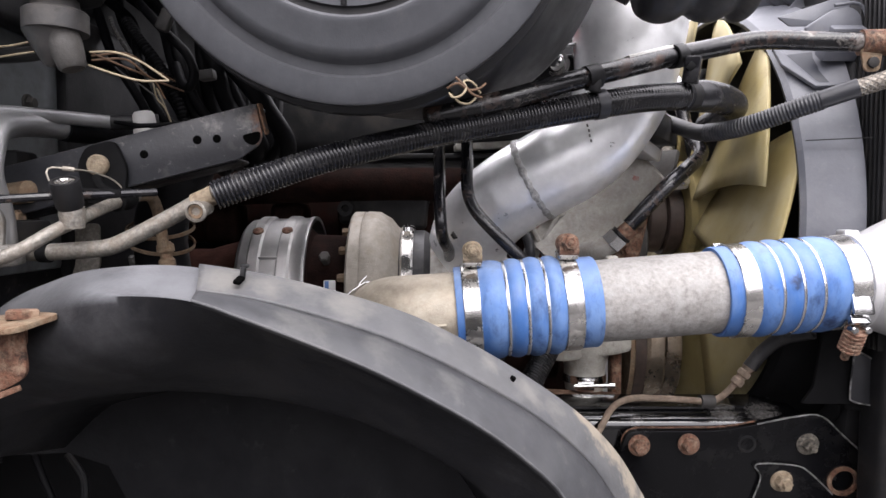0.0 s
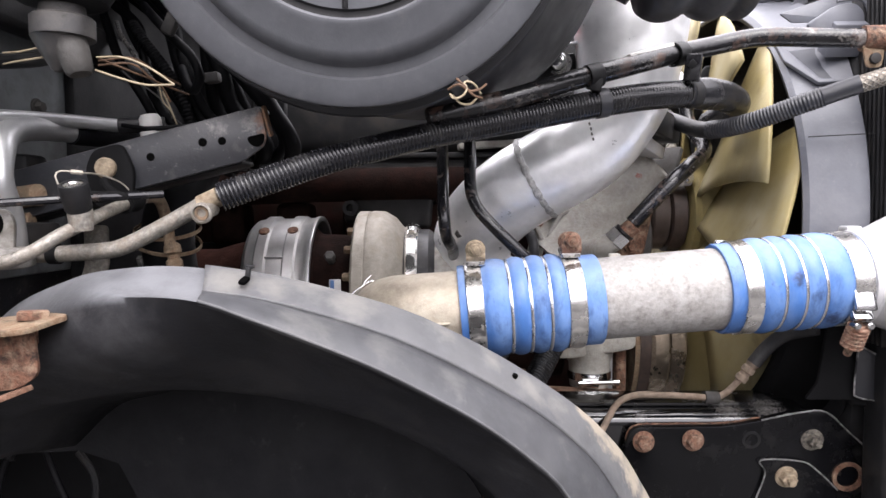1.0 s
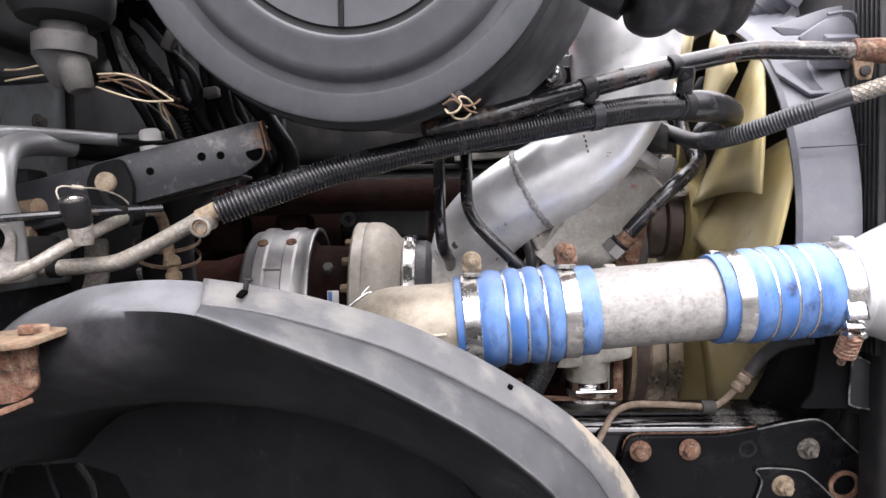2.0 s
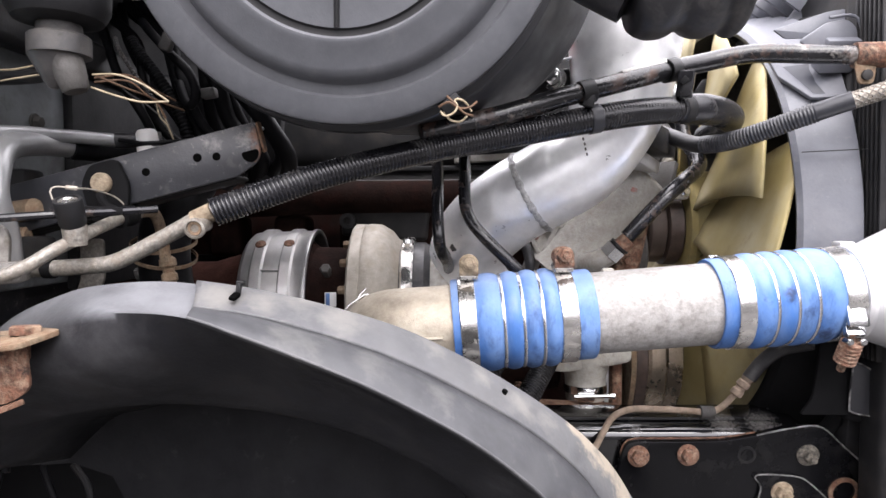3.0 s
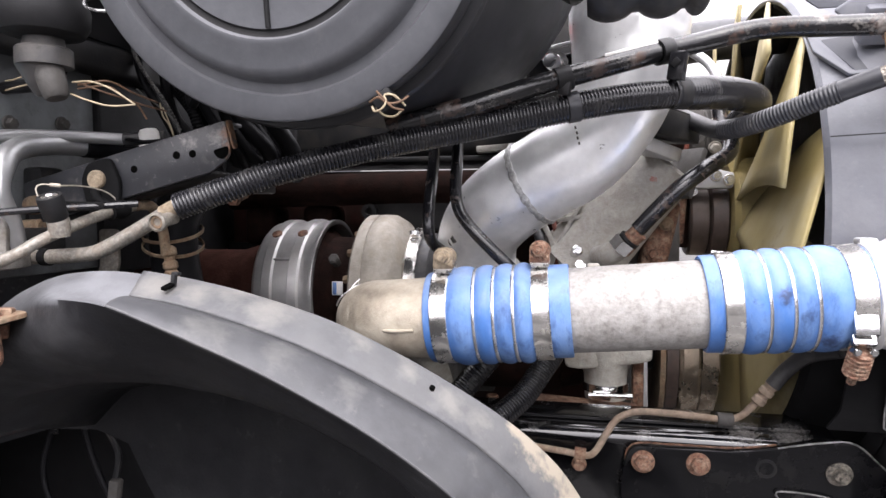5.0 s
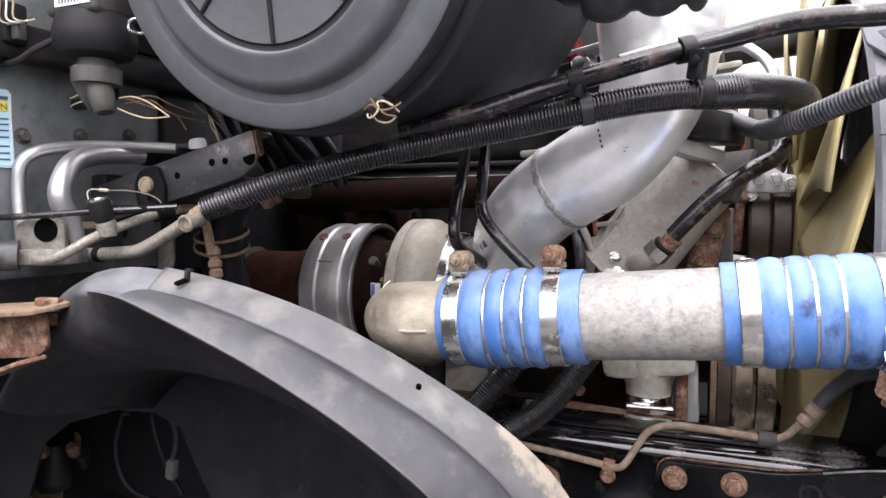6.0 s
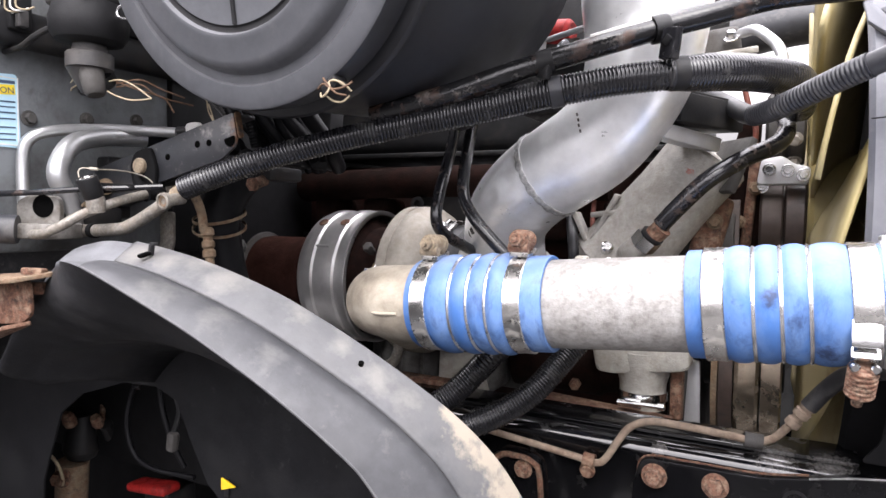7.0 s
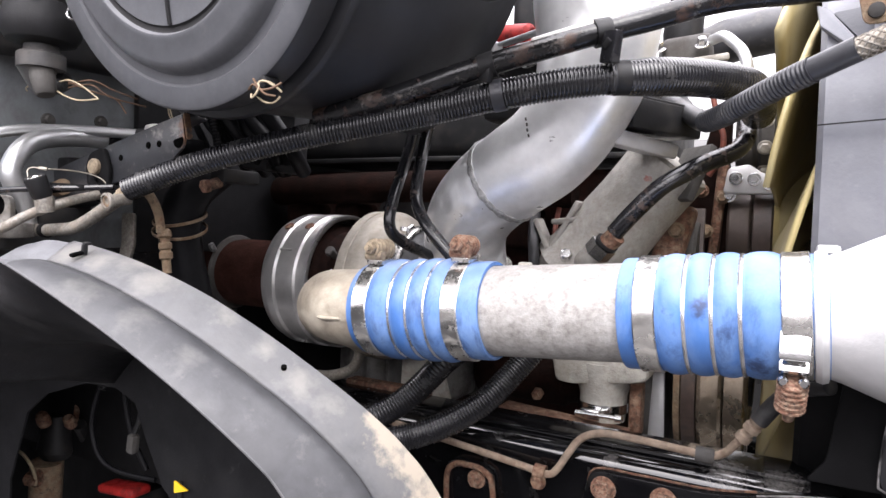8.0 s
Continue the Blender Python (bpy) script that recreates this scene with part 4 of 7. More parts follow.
def boot(cuts, label, swell=0.0060):
    """A blue silicone hump hose: cuff, humps with steel rings between them, cuff."""
    t = thing("hump_hose", ((cuts[0] + cuts[-1]) / 2, AX, 1.17), label, "hose", "blue charge air hoses")
    a, humps, z = cuts[0], cuts[1:-1], cuts[-1]
    prof = [(a, 0.0535), (a, 0.0575), (a + 0.002, 0.0585), (humps[0] - 0.004, 0.0585)]
    for p, q in zip(humps[:-1], humps[1:]):
        n = 9
        for k in range(n):
            u = (k + 0.5) / n
            prof.append((p + (q - p) * u, 0.0564 + (swell + 0.0014) * math.sqrt(max(0.0, 1 - (2 * u - 1) ** 2))))
    prof += [(humps[-1] + 0.004, 0.0585), (z - 0.002, 0.0585), (z, 0.0575), (z, 0.0535)]
    part("sleeve", along(prof, 56), "silicone", t, sharp=50)
    for x in humps[1:-1]:
        ring = [(x + 0.0024 * math.cos(q), 0.0570 + 0.45 * swell + 0.0024 * math.sin(q)) for q in np.linspace(0, 2 * math.pi, 9)]
        part("steel_ring", along(ring, 48), "wire", t, "thin steel ring between the humps")
    return t


def band(x0, x1):
    r = 0.0588
    return along([(x0, r), (x0, r + 0.0014), (x0 + 0.001, r + 0.0022), ((x0 + x1) / 2, r + 0.0016), (x1 - 0.001, r + 0.0022), (x1, r + 0.0014), (x1, r)], 56)


def spring_stack(pos, axis, n=6, r=0.0125, length=0.030):
    """A stack of dished washers on a bolt."""
    prof = []
    for k in range(n):
        s = length * k / n
        prof += [(s, r * 0.82), (s + length / n * 0.35, r), (s + length / n * 0.7, r), (s + length / n, r * 0.82)]
    return lathe(prof, pos, axis, 24)


def top_clamp(x0, x1, by, mt, bolt=0.0):
    xm = (x0 + x1) / 2 + bolt
    z = axis_z(xm)
    t = thing("band_clamp", (xm, AX, z - 0.06), "stainless steel band clamp with a rusty spring bolt", "clamp", "band clamps")
    part("band", band(x0, x1), "steel", t)
    part("saddle", block((xm, AX - 0.010, z + 0.064), (x1 - x0 + 0.002, 0.034, 0.006), (8, 0, 0), bev=0.001), "steel", t)
    part("trunnion", lathe([(-0.012, 0.006), (0.012, 0.006)], (xm, AX - 0.026, z + 0.070), (1, 0, 0), 14), mt, t)
    part("spring", spring_stack((xm, AX + 0.004, z + 0.078), (0, -1, 0.04), 5, 0.0125, 0.034), mt, t, "rusty stack of spring washers")
    part("nut", hexhead((xm, AX - 0.031, z + 0.0795), (0, -1, 0.04), 0.0082, 0.007, 0.0105, 0.004), mt, t)


def clamps():
    top_clamp(0.0262, 0.0474, 0.79, "sandbolt")
    top_clamp(0.1502, 0.1716, 0.78, "boltrust", -0.0038)
    t = thing("band_clamp", (0.375, AX, 1.19), "stainless steel band clamp round the blue hose", "clamp", "band clamps")
    part("band", band(0.364, 0.385), "steel", t)
    part("buckle", block((0.3745, AX + 0.045, axis_z(0.374) + 0.048), (0.016, 0.02, 0.014), (45, 0, 0), bev=0.002), "chrome", t)
    x = 0.5045
    z = axis_z(x)
    t = thing("band_clamp", (x, 0.77, 1.16), "stainless clamp with a rusty coil spring hanging below", "clamp", "band clamps")
    part("band", band(0.493, 0.517), "steel", t)
    part("buckle_plate", block((x, AX - 0.0585, z - 0.018), (0.025, 0.006, 0.030), (-16, 0, 0), bev=0.002), "chrome", t)
    part("lower_block", block((x, AX - 0.053, z - 0.040), (0.024, 0.010, 0.012), (-30, 0, 0), bev=0.002), "chrome", t)
    for dx in (-0.008, 0.008):
        part("pin", lathe([(0, 0.0045), (0.010, 0.0045), (0.012, 0.003)], (x + dx, AX - 0.050, z - 0.052), (0, -1, 0), 14), "chrome", t)
    part("spring", spring_stack((x, AX - 0.050, z - 0.052), (-0.06, 0.45, -1), 6, 0.0130, 0.032), "boltrust", t, "rusty coil spring")
    part("stud", lathe([(0, 0.005), (0.012, 0.005), (0.014, 0.003)], (x - 0.002, AX - 0.036, z - 0.081), (-0.06, 0.45, -1), 10), "rust", t)


# ---- turbocharger ----
TY, TZ = 1.074, 1.228


def turbo():
    t = thing("turbocharger", (-0.19, TY, 1.09), "turbocharger with pressed steel heat shield and cast compressor", "turbocharger")
    o, ax = (0, TY, TZ), (1, 0, 0)
    part("exhaust_pipe", lathe([(-0.62, 0.060), (-0.50, 0.062), (-0.485, 0.064), (-0.470, 0.066), (-0.385, 0.066), (-0.35, 0.076), (-0.325, 0.082)], o, ax, 40), "exhaust", t, "rust-brown exhaust pipe")
    part("v_clamp", lathe([(-0.494, 0.064), (-0.493, 0.071), (-0.489, 0.074), (-0.485, 0.072), (-0.483, 0.064)], o, ax, 40, False), "greycast", t, "thin steel clamp ring")
    part("v_clamp_bolt", hexhead((-0.489, TY - 0.060, TZ + 0.044), (0, -0.5, 0.8), 0.006, 0.016), "worn", t)
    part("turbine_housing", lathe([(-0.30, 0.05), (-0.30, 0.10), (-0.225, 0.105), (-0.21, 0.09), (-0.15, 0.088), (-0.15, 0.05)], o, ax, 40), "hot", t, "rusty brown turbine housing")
    part("heat_shield", lathe([(-0.318, 0.098), (-0.317, 0.108), (-0.311, 0.1135), (-0.298, 0.1155), (-0.295, 0.1195), (-0.281, 0.1195), (-0.278, 0.1155), (-0.253, 0.1160), (-0.250, 0.1200), (-0.236, 0.1200), (-0.233, 0.1165), (-0.219, 0.117), (-0.215, 0.1195), (-0.210, 0.1195), (-0.210, 0.112)], o, ax, 64, False), "shield", t, "shiny pressed steel heat shield", thick=0.001)
    for a, x in ((-36, -0.2880), (-35, -0.2430)):
        n = v3(0, math.sin(radians(a)), math.cos(radians(a)))
        part("shield_rivet", lathe([(0, 0.0085), (0.0025, 0.0085), (0.004, 0.005)], v3(x, TY, TZ) + n * 0.1190, n, 16), "rust", t)
    part("shield_emboss", block((-0.266, TY - 0.101, TZ + 0.057), (0.034, 0.004, 0.006), (30, 0, 0), bev=0.002), "shield", t)
    part("backplate", lathe([(-0.147, 0.08), (-0.147, 0.125), (-0.144, 0.128), (-0.128, 0.128), (-0.126, 0.1245)], o, ax, 64, False), "compressor", t)
    part("compressor_cover", lathe([(-0.128, 0.126), (-0.122, 0.1285), (-0.103, 0.1275), (-0.085, 0.117), (-0.075, 0.104), (-0.069, 0.099), (-0.069, 0.06)], o, ax, 64, False), "compressor", t, "sand-cast aluminium compressor cover")
    part("inlet_band", lathe([(-0.067, 0.098), (-0.067, 0.103), (-0.064, 0.105), (-0.050, 0.105), (-0.047, 0.103), (-0.047, 0.098)], o, ax, 64, False), "steel", t, "bright steel inlet band")
    part("inlet_hose", lathe([(-0.07, 0.097), (-0.03, 0.097), (-0.02, 0.09)], o, ax, 48, False), "rubber", t)
    part("band_bolt", join(lathe([(-0.012, 0.005), (0.014, 0.005)], (-0.057, TY - 0.045, TZ + 0.098), (0, 1, 0.4), 12), lathe([(0, 0.009), (0.006, 0.009)], (-0.057, TY - 0.055, TZ + 0.096), (0, 0.2, 1), 14)), "chrome", t)
    for a in (-75, -50, -25):
        n = v3(0, math.sin(radians(a)), math.cos(radians(a)))
        part("flange_bolt", hexhead(v3(-0.148, TY, TZ) + n * 0.105, (-1, 0, 0), 0.007, 0.010, 0.009), "tanrust", t)
    part("lock_wire", sweep([(-0.103, 0.893, 1.257), (-0.110, 0.891, 1.256), (-0.119, 0.889, 1.250), (-0.129, 0.889, 1.243), (-0.137, 0.889, 1.234), (-0.141, 0.892, 1.226)], 0.0013, 8, 0.003), "wire", t, "thin bright lock wire")
    part("lock_wire", sweep([(-0.119, 0.889, 1.250), (-0.114, 0.893, 1.258), (-0.107, 0.897, 1.265)], 0.0010, 8, 0.003), "wire", t)
    part("oil_fitting", join(lathe([(0, 0.007), (0.016, 0.007), (0.017, 0.0090), (0.024, 0.0090), (0.026, 0.007)], (-0.182, TY - 0.070, TZ + 0.047), (0, -0.8, 0.5), 6)), "greycast", t)
    part("data_plate", block((-0.173, TY - 0.097, TZ + 0.012), (0.018, 0.003, 0.022), bev=0.001), "white", t, "small white and blue data plate")
    part("plate_print", block((-0.177, TY - 0.099, TZ + 0.012), (0.006, 0.002, 0.020), bev=0), "silicone", t, "blue print")


def intake():
    t = thing("air_intake_pipe", (0.17, 0.97, 1.20), "brushed aluminium turbo intake pipe with weld seams", "pipe")
    pts = [(0.056, 1.078, 1.175), (0.045, 1.066, 1.235), (0.040, 1.050, 1.290), (0.050, 1.027, 1.330), (0.077, 0.999, 1.362), (0.115, 0.979, 1.391), (0.160, 0.964, 1.416), (0.205, 0.955, 1.444), (0.240, 0.951, 1.484), (0.261, 0.950, 1.534), (0.268, 0.947, 1.592), (0.268, 0.940, 1.68), (0.268, 0.935, 1.76)]
    part("tube", sweep(pts, lambda s: 0.0640 + 0.0175 * min(1.0, max(0.0, (s - 0.43) / 0.14)), 56, 0.006), "intake", t, sharp=60)

    def weld(p, d):
        n = 64
        u, w, a = basis(d)
        loops = []
        for k in range(n):
            q = 2 * math.pi * k / n
            c = u * math.cos(q) + w * math.sin(q)
            rr = 0.0027 + 0.0006 * math.sin(k * 2.1) + 0.0003 * math.sin(k * 5.3)
            loops.append(np.array([v3(p) + c * (0.0636 + rr * math.cos(b)) + a * (rr * 2.0 * math.sin(b)) for b in np.linspace(0, 2 * math.pi, 7)[:-1]]))
        return rings(loops + [loops[0]], True, False)
    part("weld_seam", weld((0.1365, 0.971, 1.4035), (0.047, -0.016, 0.025)), "weld", t, "rough grey weld bead")
    stitch = [v3(0.198, 0.8895, 1.473), v3(0.200, 0.8885, 1.466), v3(0.201, 0.8880, 1.459), v3(0.203, 0.8880, 1.452)]
    for p in stitch:
        part("weld_spot", block(p, (0.0024, 0.0012, 0.0042), (0, -14, 0), bev=0.0005), "greycast", t, "short dark weld spot")
    part("inlet_boot", sweep([(-0.035, TY, TZ), (-0.008, TY, TZ), (0.02, 1.073, 1.222), (0.048, 1.074, 1.208)], lambda s: 0.092 - 0.25 * s, 40, 0.006), "casting", t, "cast inlet boot")
    part("collar", lathe([(-0.008, 0.063), (-0.008, 0.069), (-0.004, 0.071), (0.006, 0.071), (0.010, 0.068), (0.010, 0.063)], (0.0415, 1.059, 1.262), (-0.004, -0.016, 0.055), 48, False), "casting", t)


def air_cleaner():
    t = thing("air_cleaner", (-0.06, 0.80, 1.45), "round charcoal plastic air cleaner housing with ribbed lid", "air cleaner")
    c = v3(-0.086, 0.585, 1.664)
    b = radians(-10.9)
    n = unit((0, -math.cos(b), math.sin(b)))
    lid = lathe([(-0.002, 0.2122), (0.0, 0.2095), (0.0005, 0.187), (-0.003, 0.1835), (-0.008, 0.1815), (-0.009, 0.1795), (-0.006, 0.1765), (0.006, 0.1715), (0.012, 0.1670), (0.0145, 0.160), (0.0160, 0.1400), (0.0178, 0.1362), (0.0174, 0.1335), (0.0120, 0.1310), (0.0105, 0.1285), (0.0105, 0.1262), (0.0130, 0.1235), (0.0135, 0.03), (0.017, 0.022), (0.017, 0.002)], c, n, 96)
    part("lid", lid, "lid", t, sharp=40)
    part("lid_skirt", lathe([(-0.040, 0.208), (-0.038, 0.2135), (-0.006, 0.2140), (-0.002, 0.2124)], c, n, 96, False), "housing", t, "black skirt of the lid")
    part("disc_groove", lathe([(0.0124, 0.1312), (0.0112, 0.1290), (0.0112, 0.1258), (0.0128, 0.1238)], c, n, 96, False), "groove", t, "dark groove round the inner disc")
    part("lid_groove", lathe([(-0.0075, 0.1815), (-0.0080, 0.1800), (-0.0060, 0.1770)], c, n, 96, False), "groove", t, "dark groove round the lid")
    u, w, a = basis(n)
    for k in range(8):
        q = radians(-92 + 45 * k)
        dirv = v3(1, 0, 0) * math.cos(q) + unit(np.cross(n, (1, 0, 0))) * math.sin(q) * (1 if np.cross(n, (1, 0, 0))[2] > 0 else -1)
        p0, p1 = c + dirv * 0.02 + n * 0.0140, c + dirv * 0.123 + n * 0.0132
        part("rib", sweep([p0, (p0 + p1) / 2, p1], 0.0028, 8, 0.02), "groove", t, "thin dark rib")
    secs = [(0.036, 0, 0.205), (0.046, 0, 0.206), (0.048, 0, 0.222), (0.052, 0, 0.2245), (0.058, 0.0, 0.2245), (0.062, 0.0, 0.215), (0.075, 0.004, 0.213), (0.12, 0.02, 0.222), (0.20, 0.053, 0.235), (0.268, 0.060, 0.238), (0.288, 0.060, 0.229), (0.298, 0.060, 0.205)]
    th = np.linspace(0, 2 * math.pi, 96, endpoint=False)
    e2 = unit(np.cross((1, 0, 0), n))
    loops = [c - n * d + np.outer(np.cos(th), (r, 0, 0)) + np.outer(np.sin(th), e2 * r) + v3(sh, 0, 0) for d, sh, r in secs]
    # body wears the darkened plastic in place of its own shade
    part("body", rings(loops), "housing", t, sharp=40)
    part("latch_block", block((0.016, 0.630, 1.474), (0.022, 0.024, 0.013), (0, -40, 0), bev=0.003), "groove", t)
    part("bracket_foot", block((0.05, 0.87, 1.485), (0.05, 0.05, 0.04), (0, -20, 0), bev=0.004), "darkpart", t)
    for k, pts in enumerate(([(0.006, 0.618, 1.466), (0.010, 0.614, 1.461), (0.018, 0.611, 1.463), (0.022, 0.612, 1.470), (0.019, 0.614, 1.476), (0.026, 0.617, 1.477), (0.032, 0.622, 1.473)],
                             [(0.022, 0.616, 1.478), (0.029, 0.622, 1.476), (0.036, 0.630, 1.468)], [(0.009, 0.620, 1.466), (0.015, 0.626, 1.459), (0.025, 0.630, 1.458), (0.032, 0.632, 1.464)])):
        part("wire_latch", sweep(pts, 0.0011, 8, 0.003), "cable", t, "bare wire latch")
    for pts in ([(0.004, 0.616, 1.470), (0.014, 0.612, 1.474), (0.024, 0.613, 1.468), (0.034, 0.618, 1.470), (0.041, 0.624, 1.476)], [(0.012, 0.614, 1.480), (0.020, 0.612, 1.472), (0.028, 0.614, 1.464), (0.037, 0.620, 1.462)]):
        part("latch_wire", sweep(pts, 0.0012, 8, 0.003), "brownwire", t, "browned latch wire")
    part("wire_latch", sweep([(-0.298, 0.63, 1.598), (-0.312, 0.622, 1.596), (-0.315, 0.620, 1.585), (-0.300, 0.616, 1.578), (-0.285, 0.616, 1.576)], 0.0018, 8, 0.003), "wire", t, "bare wire latch")
    d = thing("intake_bellows", (0.25, 0.69, 1.55), "black rubber intake bellows joined to the air cleaner", "duct")
    prof = []
    for k, (x0, x1) in enumerate(((0.207, 0.256), (0.258, 0.303), (0.304, 0.325))):
        for q in np.linspace(0.05, 0.95, 8):
            prof.append((x0 + (x1 - x0) * q, 0.046 + 0.012 * math.sin(math.pi * q) ** 0.6))
    part("sleeve", lathe(prof, (0, 0.690, 1.607), (1, 0, 0.02), 40), "rubber", d, sharp=60)
    part("neck", sweep([(0.215, 0.69, 1.612), (0.17, 0.70, 1.64), (0.11, 0.73, 1.69)], 0.044, 28, 0.01), "rubber", d)


# ---- hoses and lines ----
def ties(name, p, axis, r, parent, mt="loom", w=0.012):
    return part(name, lathe([(-w / 2, r), (-w / 2, r + 0.0014), (w / 2, r + 0.0014), (w / 2, r)], p, axis, 24, False), mt, parent)


def hoses():
    t = thing("corrugated_hose", (0.05, 0.76, 1.37), "black corrugated loom hose running across the engine", "hose")
    pts = [(-0.229, 0.647, 1.370), (-0.181, 0.661, 1.388), (-0.130, 0.686, 1.408), (-0.075, 0.712, 1.425), (-0.011, 0.745, 1.443), (0.056, 0.778, 1.459), (0.127, 0.798, 1.474), (0.195, 0.812, 1.488), (0.258, 0.830, 1.499), (0.317, 0.852, 1.506), (0.372, 0.894, 1.513), (0.415, 0.947, 1.513), (0.444, 0.997, 1.507), (0.458, 1.040, 1.499)]
    part("sleeve", corrugated(pts[:10], lambda s: 0.0150 + 0.0026 * min(1.0, max(0.0, (s - 0.22) / 0.25)), 0.0043, 0.0014, 22), "loom", t, sharp=60)
    elbow = [(0.310, 0.848, 1.5055), (0.330, 0.862, 1.5075), (0.362, 0.889, 1.512), (0.400, 0.932, 1.516), (0.434, 0.976, 1.516), (0.446, 1.005, 1.513), (0.450, 1.040, 1.508), (0.448, 1.10, 1.500)]
    part("elbow", corrugated(elbow, lambda s: 0.0182 + 0.0034 * min(1.0, s / 0.05), 0.0043, 0.0006, 24), "loom", t, "ribbed rubber elbow at the hose's end", sharp=60)
    for p, d in (((0.195, 0.812, 1.488), (0.07, 0.016, 0.013)), ((0.320, 0.8535, 1.5065), (0.06, 0.035, 0.007))):
        ties("tape_band", p, d, 0.0172, t, "greyloom", 0.014)
    k = thing("hose_clip", (0.318, 0.838, 1.52), "black plastic twin clip joining hose and pipe", "clip")
    part("block", block((0.317, 0.830, 1.535), (0.020, 0.012, 0.034), (0, 8, -30), bev=0.002), "loom", k)
    part("tooth", block((0.314, 0.8245, 1.538), (0.008, 0.004, 0.010), (0, 45, -30), bev=0.0005), "groove", k)
    part("strap", lathe([(-0.009, 0.0128), (-0.009, 0.0155), (0.009, 0.0155), (0.009, 0.0128)], (0.302, 0.846, 1.556), (0.08, 0.05, 0.022), 24, False), "darkpart", k)
    part("lower_strap", lathe([(-0.008, 0.0172), (-0.008, 0.0192), (0.008, 0.0192), (0.008, 0.0172)], (0.322, 0.8545, 1.5067), (0.06, 0.035, 0.007), 24, False), "darkpart", k)
    k2 = thing("hose_clip", (0.19, 0.797, 1.50), "black plastic clip between hose and pipe", "clip")
    part("strap", lathe([(-0.009, 0.0122), (-0.009, 0.0150), (0.009, 0.0150), (0.009, 0.0122)], (0.184, 0.802, 1.520), (0.08, 0.02, 0.022), 24, False), "darkpart", k2)
    part("block", block((0.186, 0.795, 1.508), (0.014, 0.010, 0.016), (0, 12, -15), bev=0.002), "darkpart", k2)
    u = thing("air_conditioning_pipe", (0.3, 0.83, 1.46), "black painted steel pipe peeling to rust", "pipe")
    part("pipe", sweep([(-0.02, 0.752, 1.462), (0.04, 0.766, 1.478), (0.077, 0.776, 1.488), (0.149, 0.794, 1.511), (0.221, 0.815, 1.532), (0.300, 0.845, 1.556), (0.350, 0.862, 1.569), (0.395, 0.868, 1.579), (0.435, 0.866, 1.582), (0.50, 0.858, 1.578), (0.56, 0.85, 1.575), (0.68, 0.83, 1.570)], 0.0125, 20, 0.006), "rustpipe", u)
    part("foil_sleeve", block((0.262, 0.829, 1.5560), (0.070, 0.011, 0.006), (0, -16, 20), bev=0.001), "white", u, "strip of silver tape")
    part("rust_end", sweep([(0.545, 0.853, 1.575), (0.58, 0.847, 1.574), (0.66, 0.833, 1.571)], 0.0165, 20, 0.01), "rust", u, "rusted pipe end")
    part("rust_tab", prism(rounded([(0, 0), (0.03, 0), (0.026, -0.03), (0.006, -0.03)], 0.006), (0.540, 0.848, 1.566), (1, 0, 0), (0, 0, 1), 0.004), "tanrust", u, "rusty tab with a bolt")
    part("tab_bolt", lathe([(0, 0.007), (0.004, 0.007), (0.005, 0.004)], (0.555, 0.843, 1.547), (0, -1, 0), 12), "darkpart", u)
    w = thing("corrugated_hose", (0.48, 0.89, 1.45), "grey dusty corrugated hose with a braided end", "hose")
    part("rubber_tube", sweep([(0.330, 1.105, 1.524), (0.350, 1.072, 1.510), (0.370, 1.038, 1.494), (0.387, 1.006, 1.480), (0.400, 0.980, 1.474), (0.414, 0.955, 1.473)], 0.0125, 20, 0.005), "rubber", w)
    part("sleeve", corrugated([(0.398, 0.978, 1.474), (0.416, 0.948, 1.474), (0.441, 0.918, 1.480), (0.484, 0.885, 1.496), (0.507, 0.872, 1.504)], 0.0138, 0.0044, 0.0011, 20), "greyloom", w, sharp=60)
    part("smooth_end", sweep([(0.50, 0.876, 1.5015), (0.53, 0.861, 1.512), (0.545, 0.853, 1.517)], 0.0125, 18, 0.006), "greyloom", w)
    end = part("braided_end", sweep([(0.532, 0.860, 1.5125), (0.56, 0.846, 1.522), (0.586, 0.834, 1.530)], 0.0098, 18, 0.004), "braid", w, "braided metal end")
    bo, bd = v3(0.532, 0.860, 1.5125), unit((0.068, -0.032, 0.0215))
    bu, bw, _ = basis(bd)
    for k in range(8):
        for turn in (1, -1):
            pts = [bo + bd * q + (bu * math.cos(turn * q * 95 + k * math.pi / 4) + bw * math.sin(turn * q * 95 + k * math.pi / 4)) * 0.0104 for q in np.linspace(0, 0.060, 14)]
            part("strand", sweep(pts, 0.0013, 6, 0.004), "alutube", end)
    part("metal_end", sweep([(0.580, 0.837, 1.528), (0.66, 0.80, 1.552)], 0.0088, 16, 0.01), "alutube", w)
    a = thing("coolant_tube", (0.36, 1.0, 1.30), "gloss black painted steel coolant tube with rusty fitting", "tube")
    part("tube", sweep([(0.288, 0.996, 1.334), (0.311, 0.992, 1.36), (0.344, 0.994, 1.394), (0.37, 1.008, 1.413), (0.391, 1.028, 1.427), (0.422, 1.066, 1.445), (0.433, 1.088, 1.46), (0.435, 1.115, 1.475), (0.431, 1.15, 1.505), (0.428, 1.165, 1.545)], 0.0120, 18, 0.005), "blackpipe", a)
    part("upper_tube", sweep([(0.431, 1.150, 1.507), (0.428, 1.165, 1.55), (0.427, 1.17, 1.58), (0.419, 1.19, 1.606), (0.405, 1.21, 1.626), (0.385, 1.25, 1.65), (0.36, 1.32, 1.665)], 0.0085, 16, 0.008), "shinytube", a, "bare aluminium upper tube")
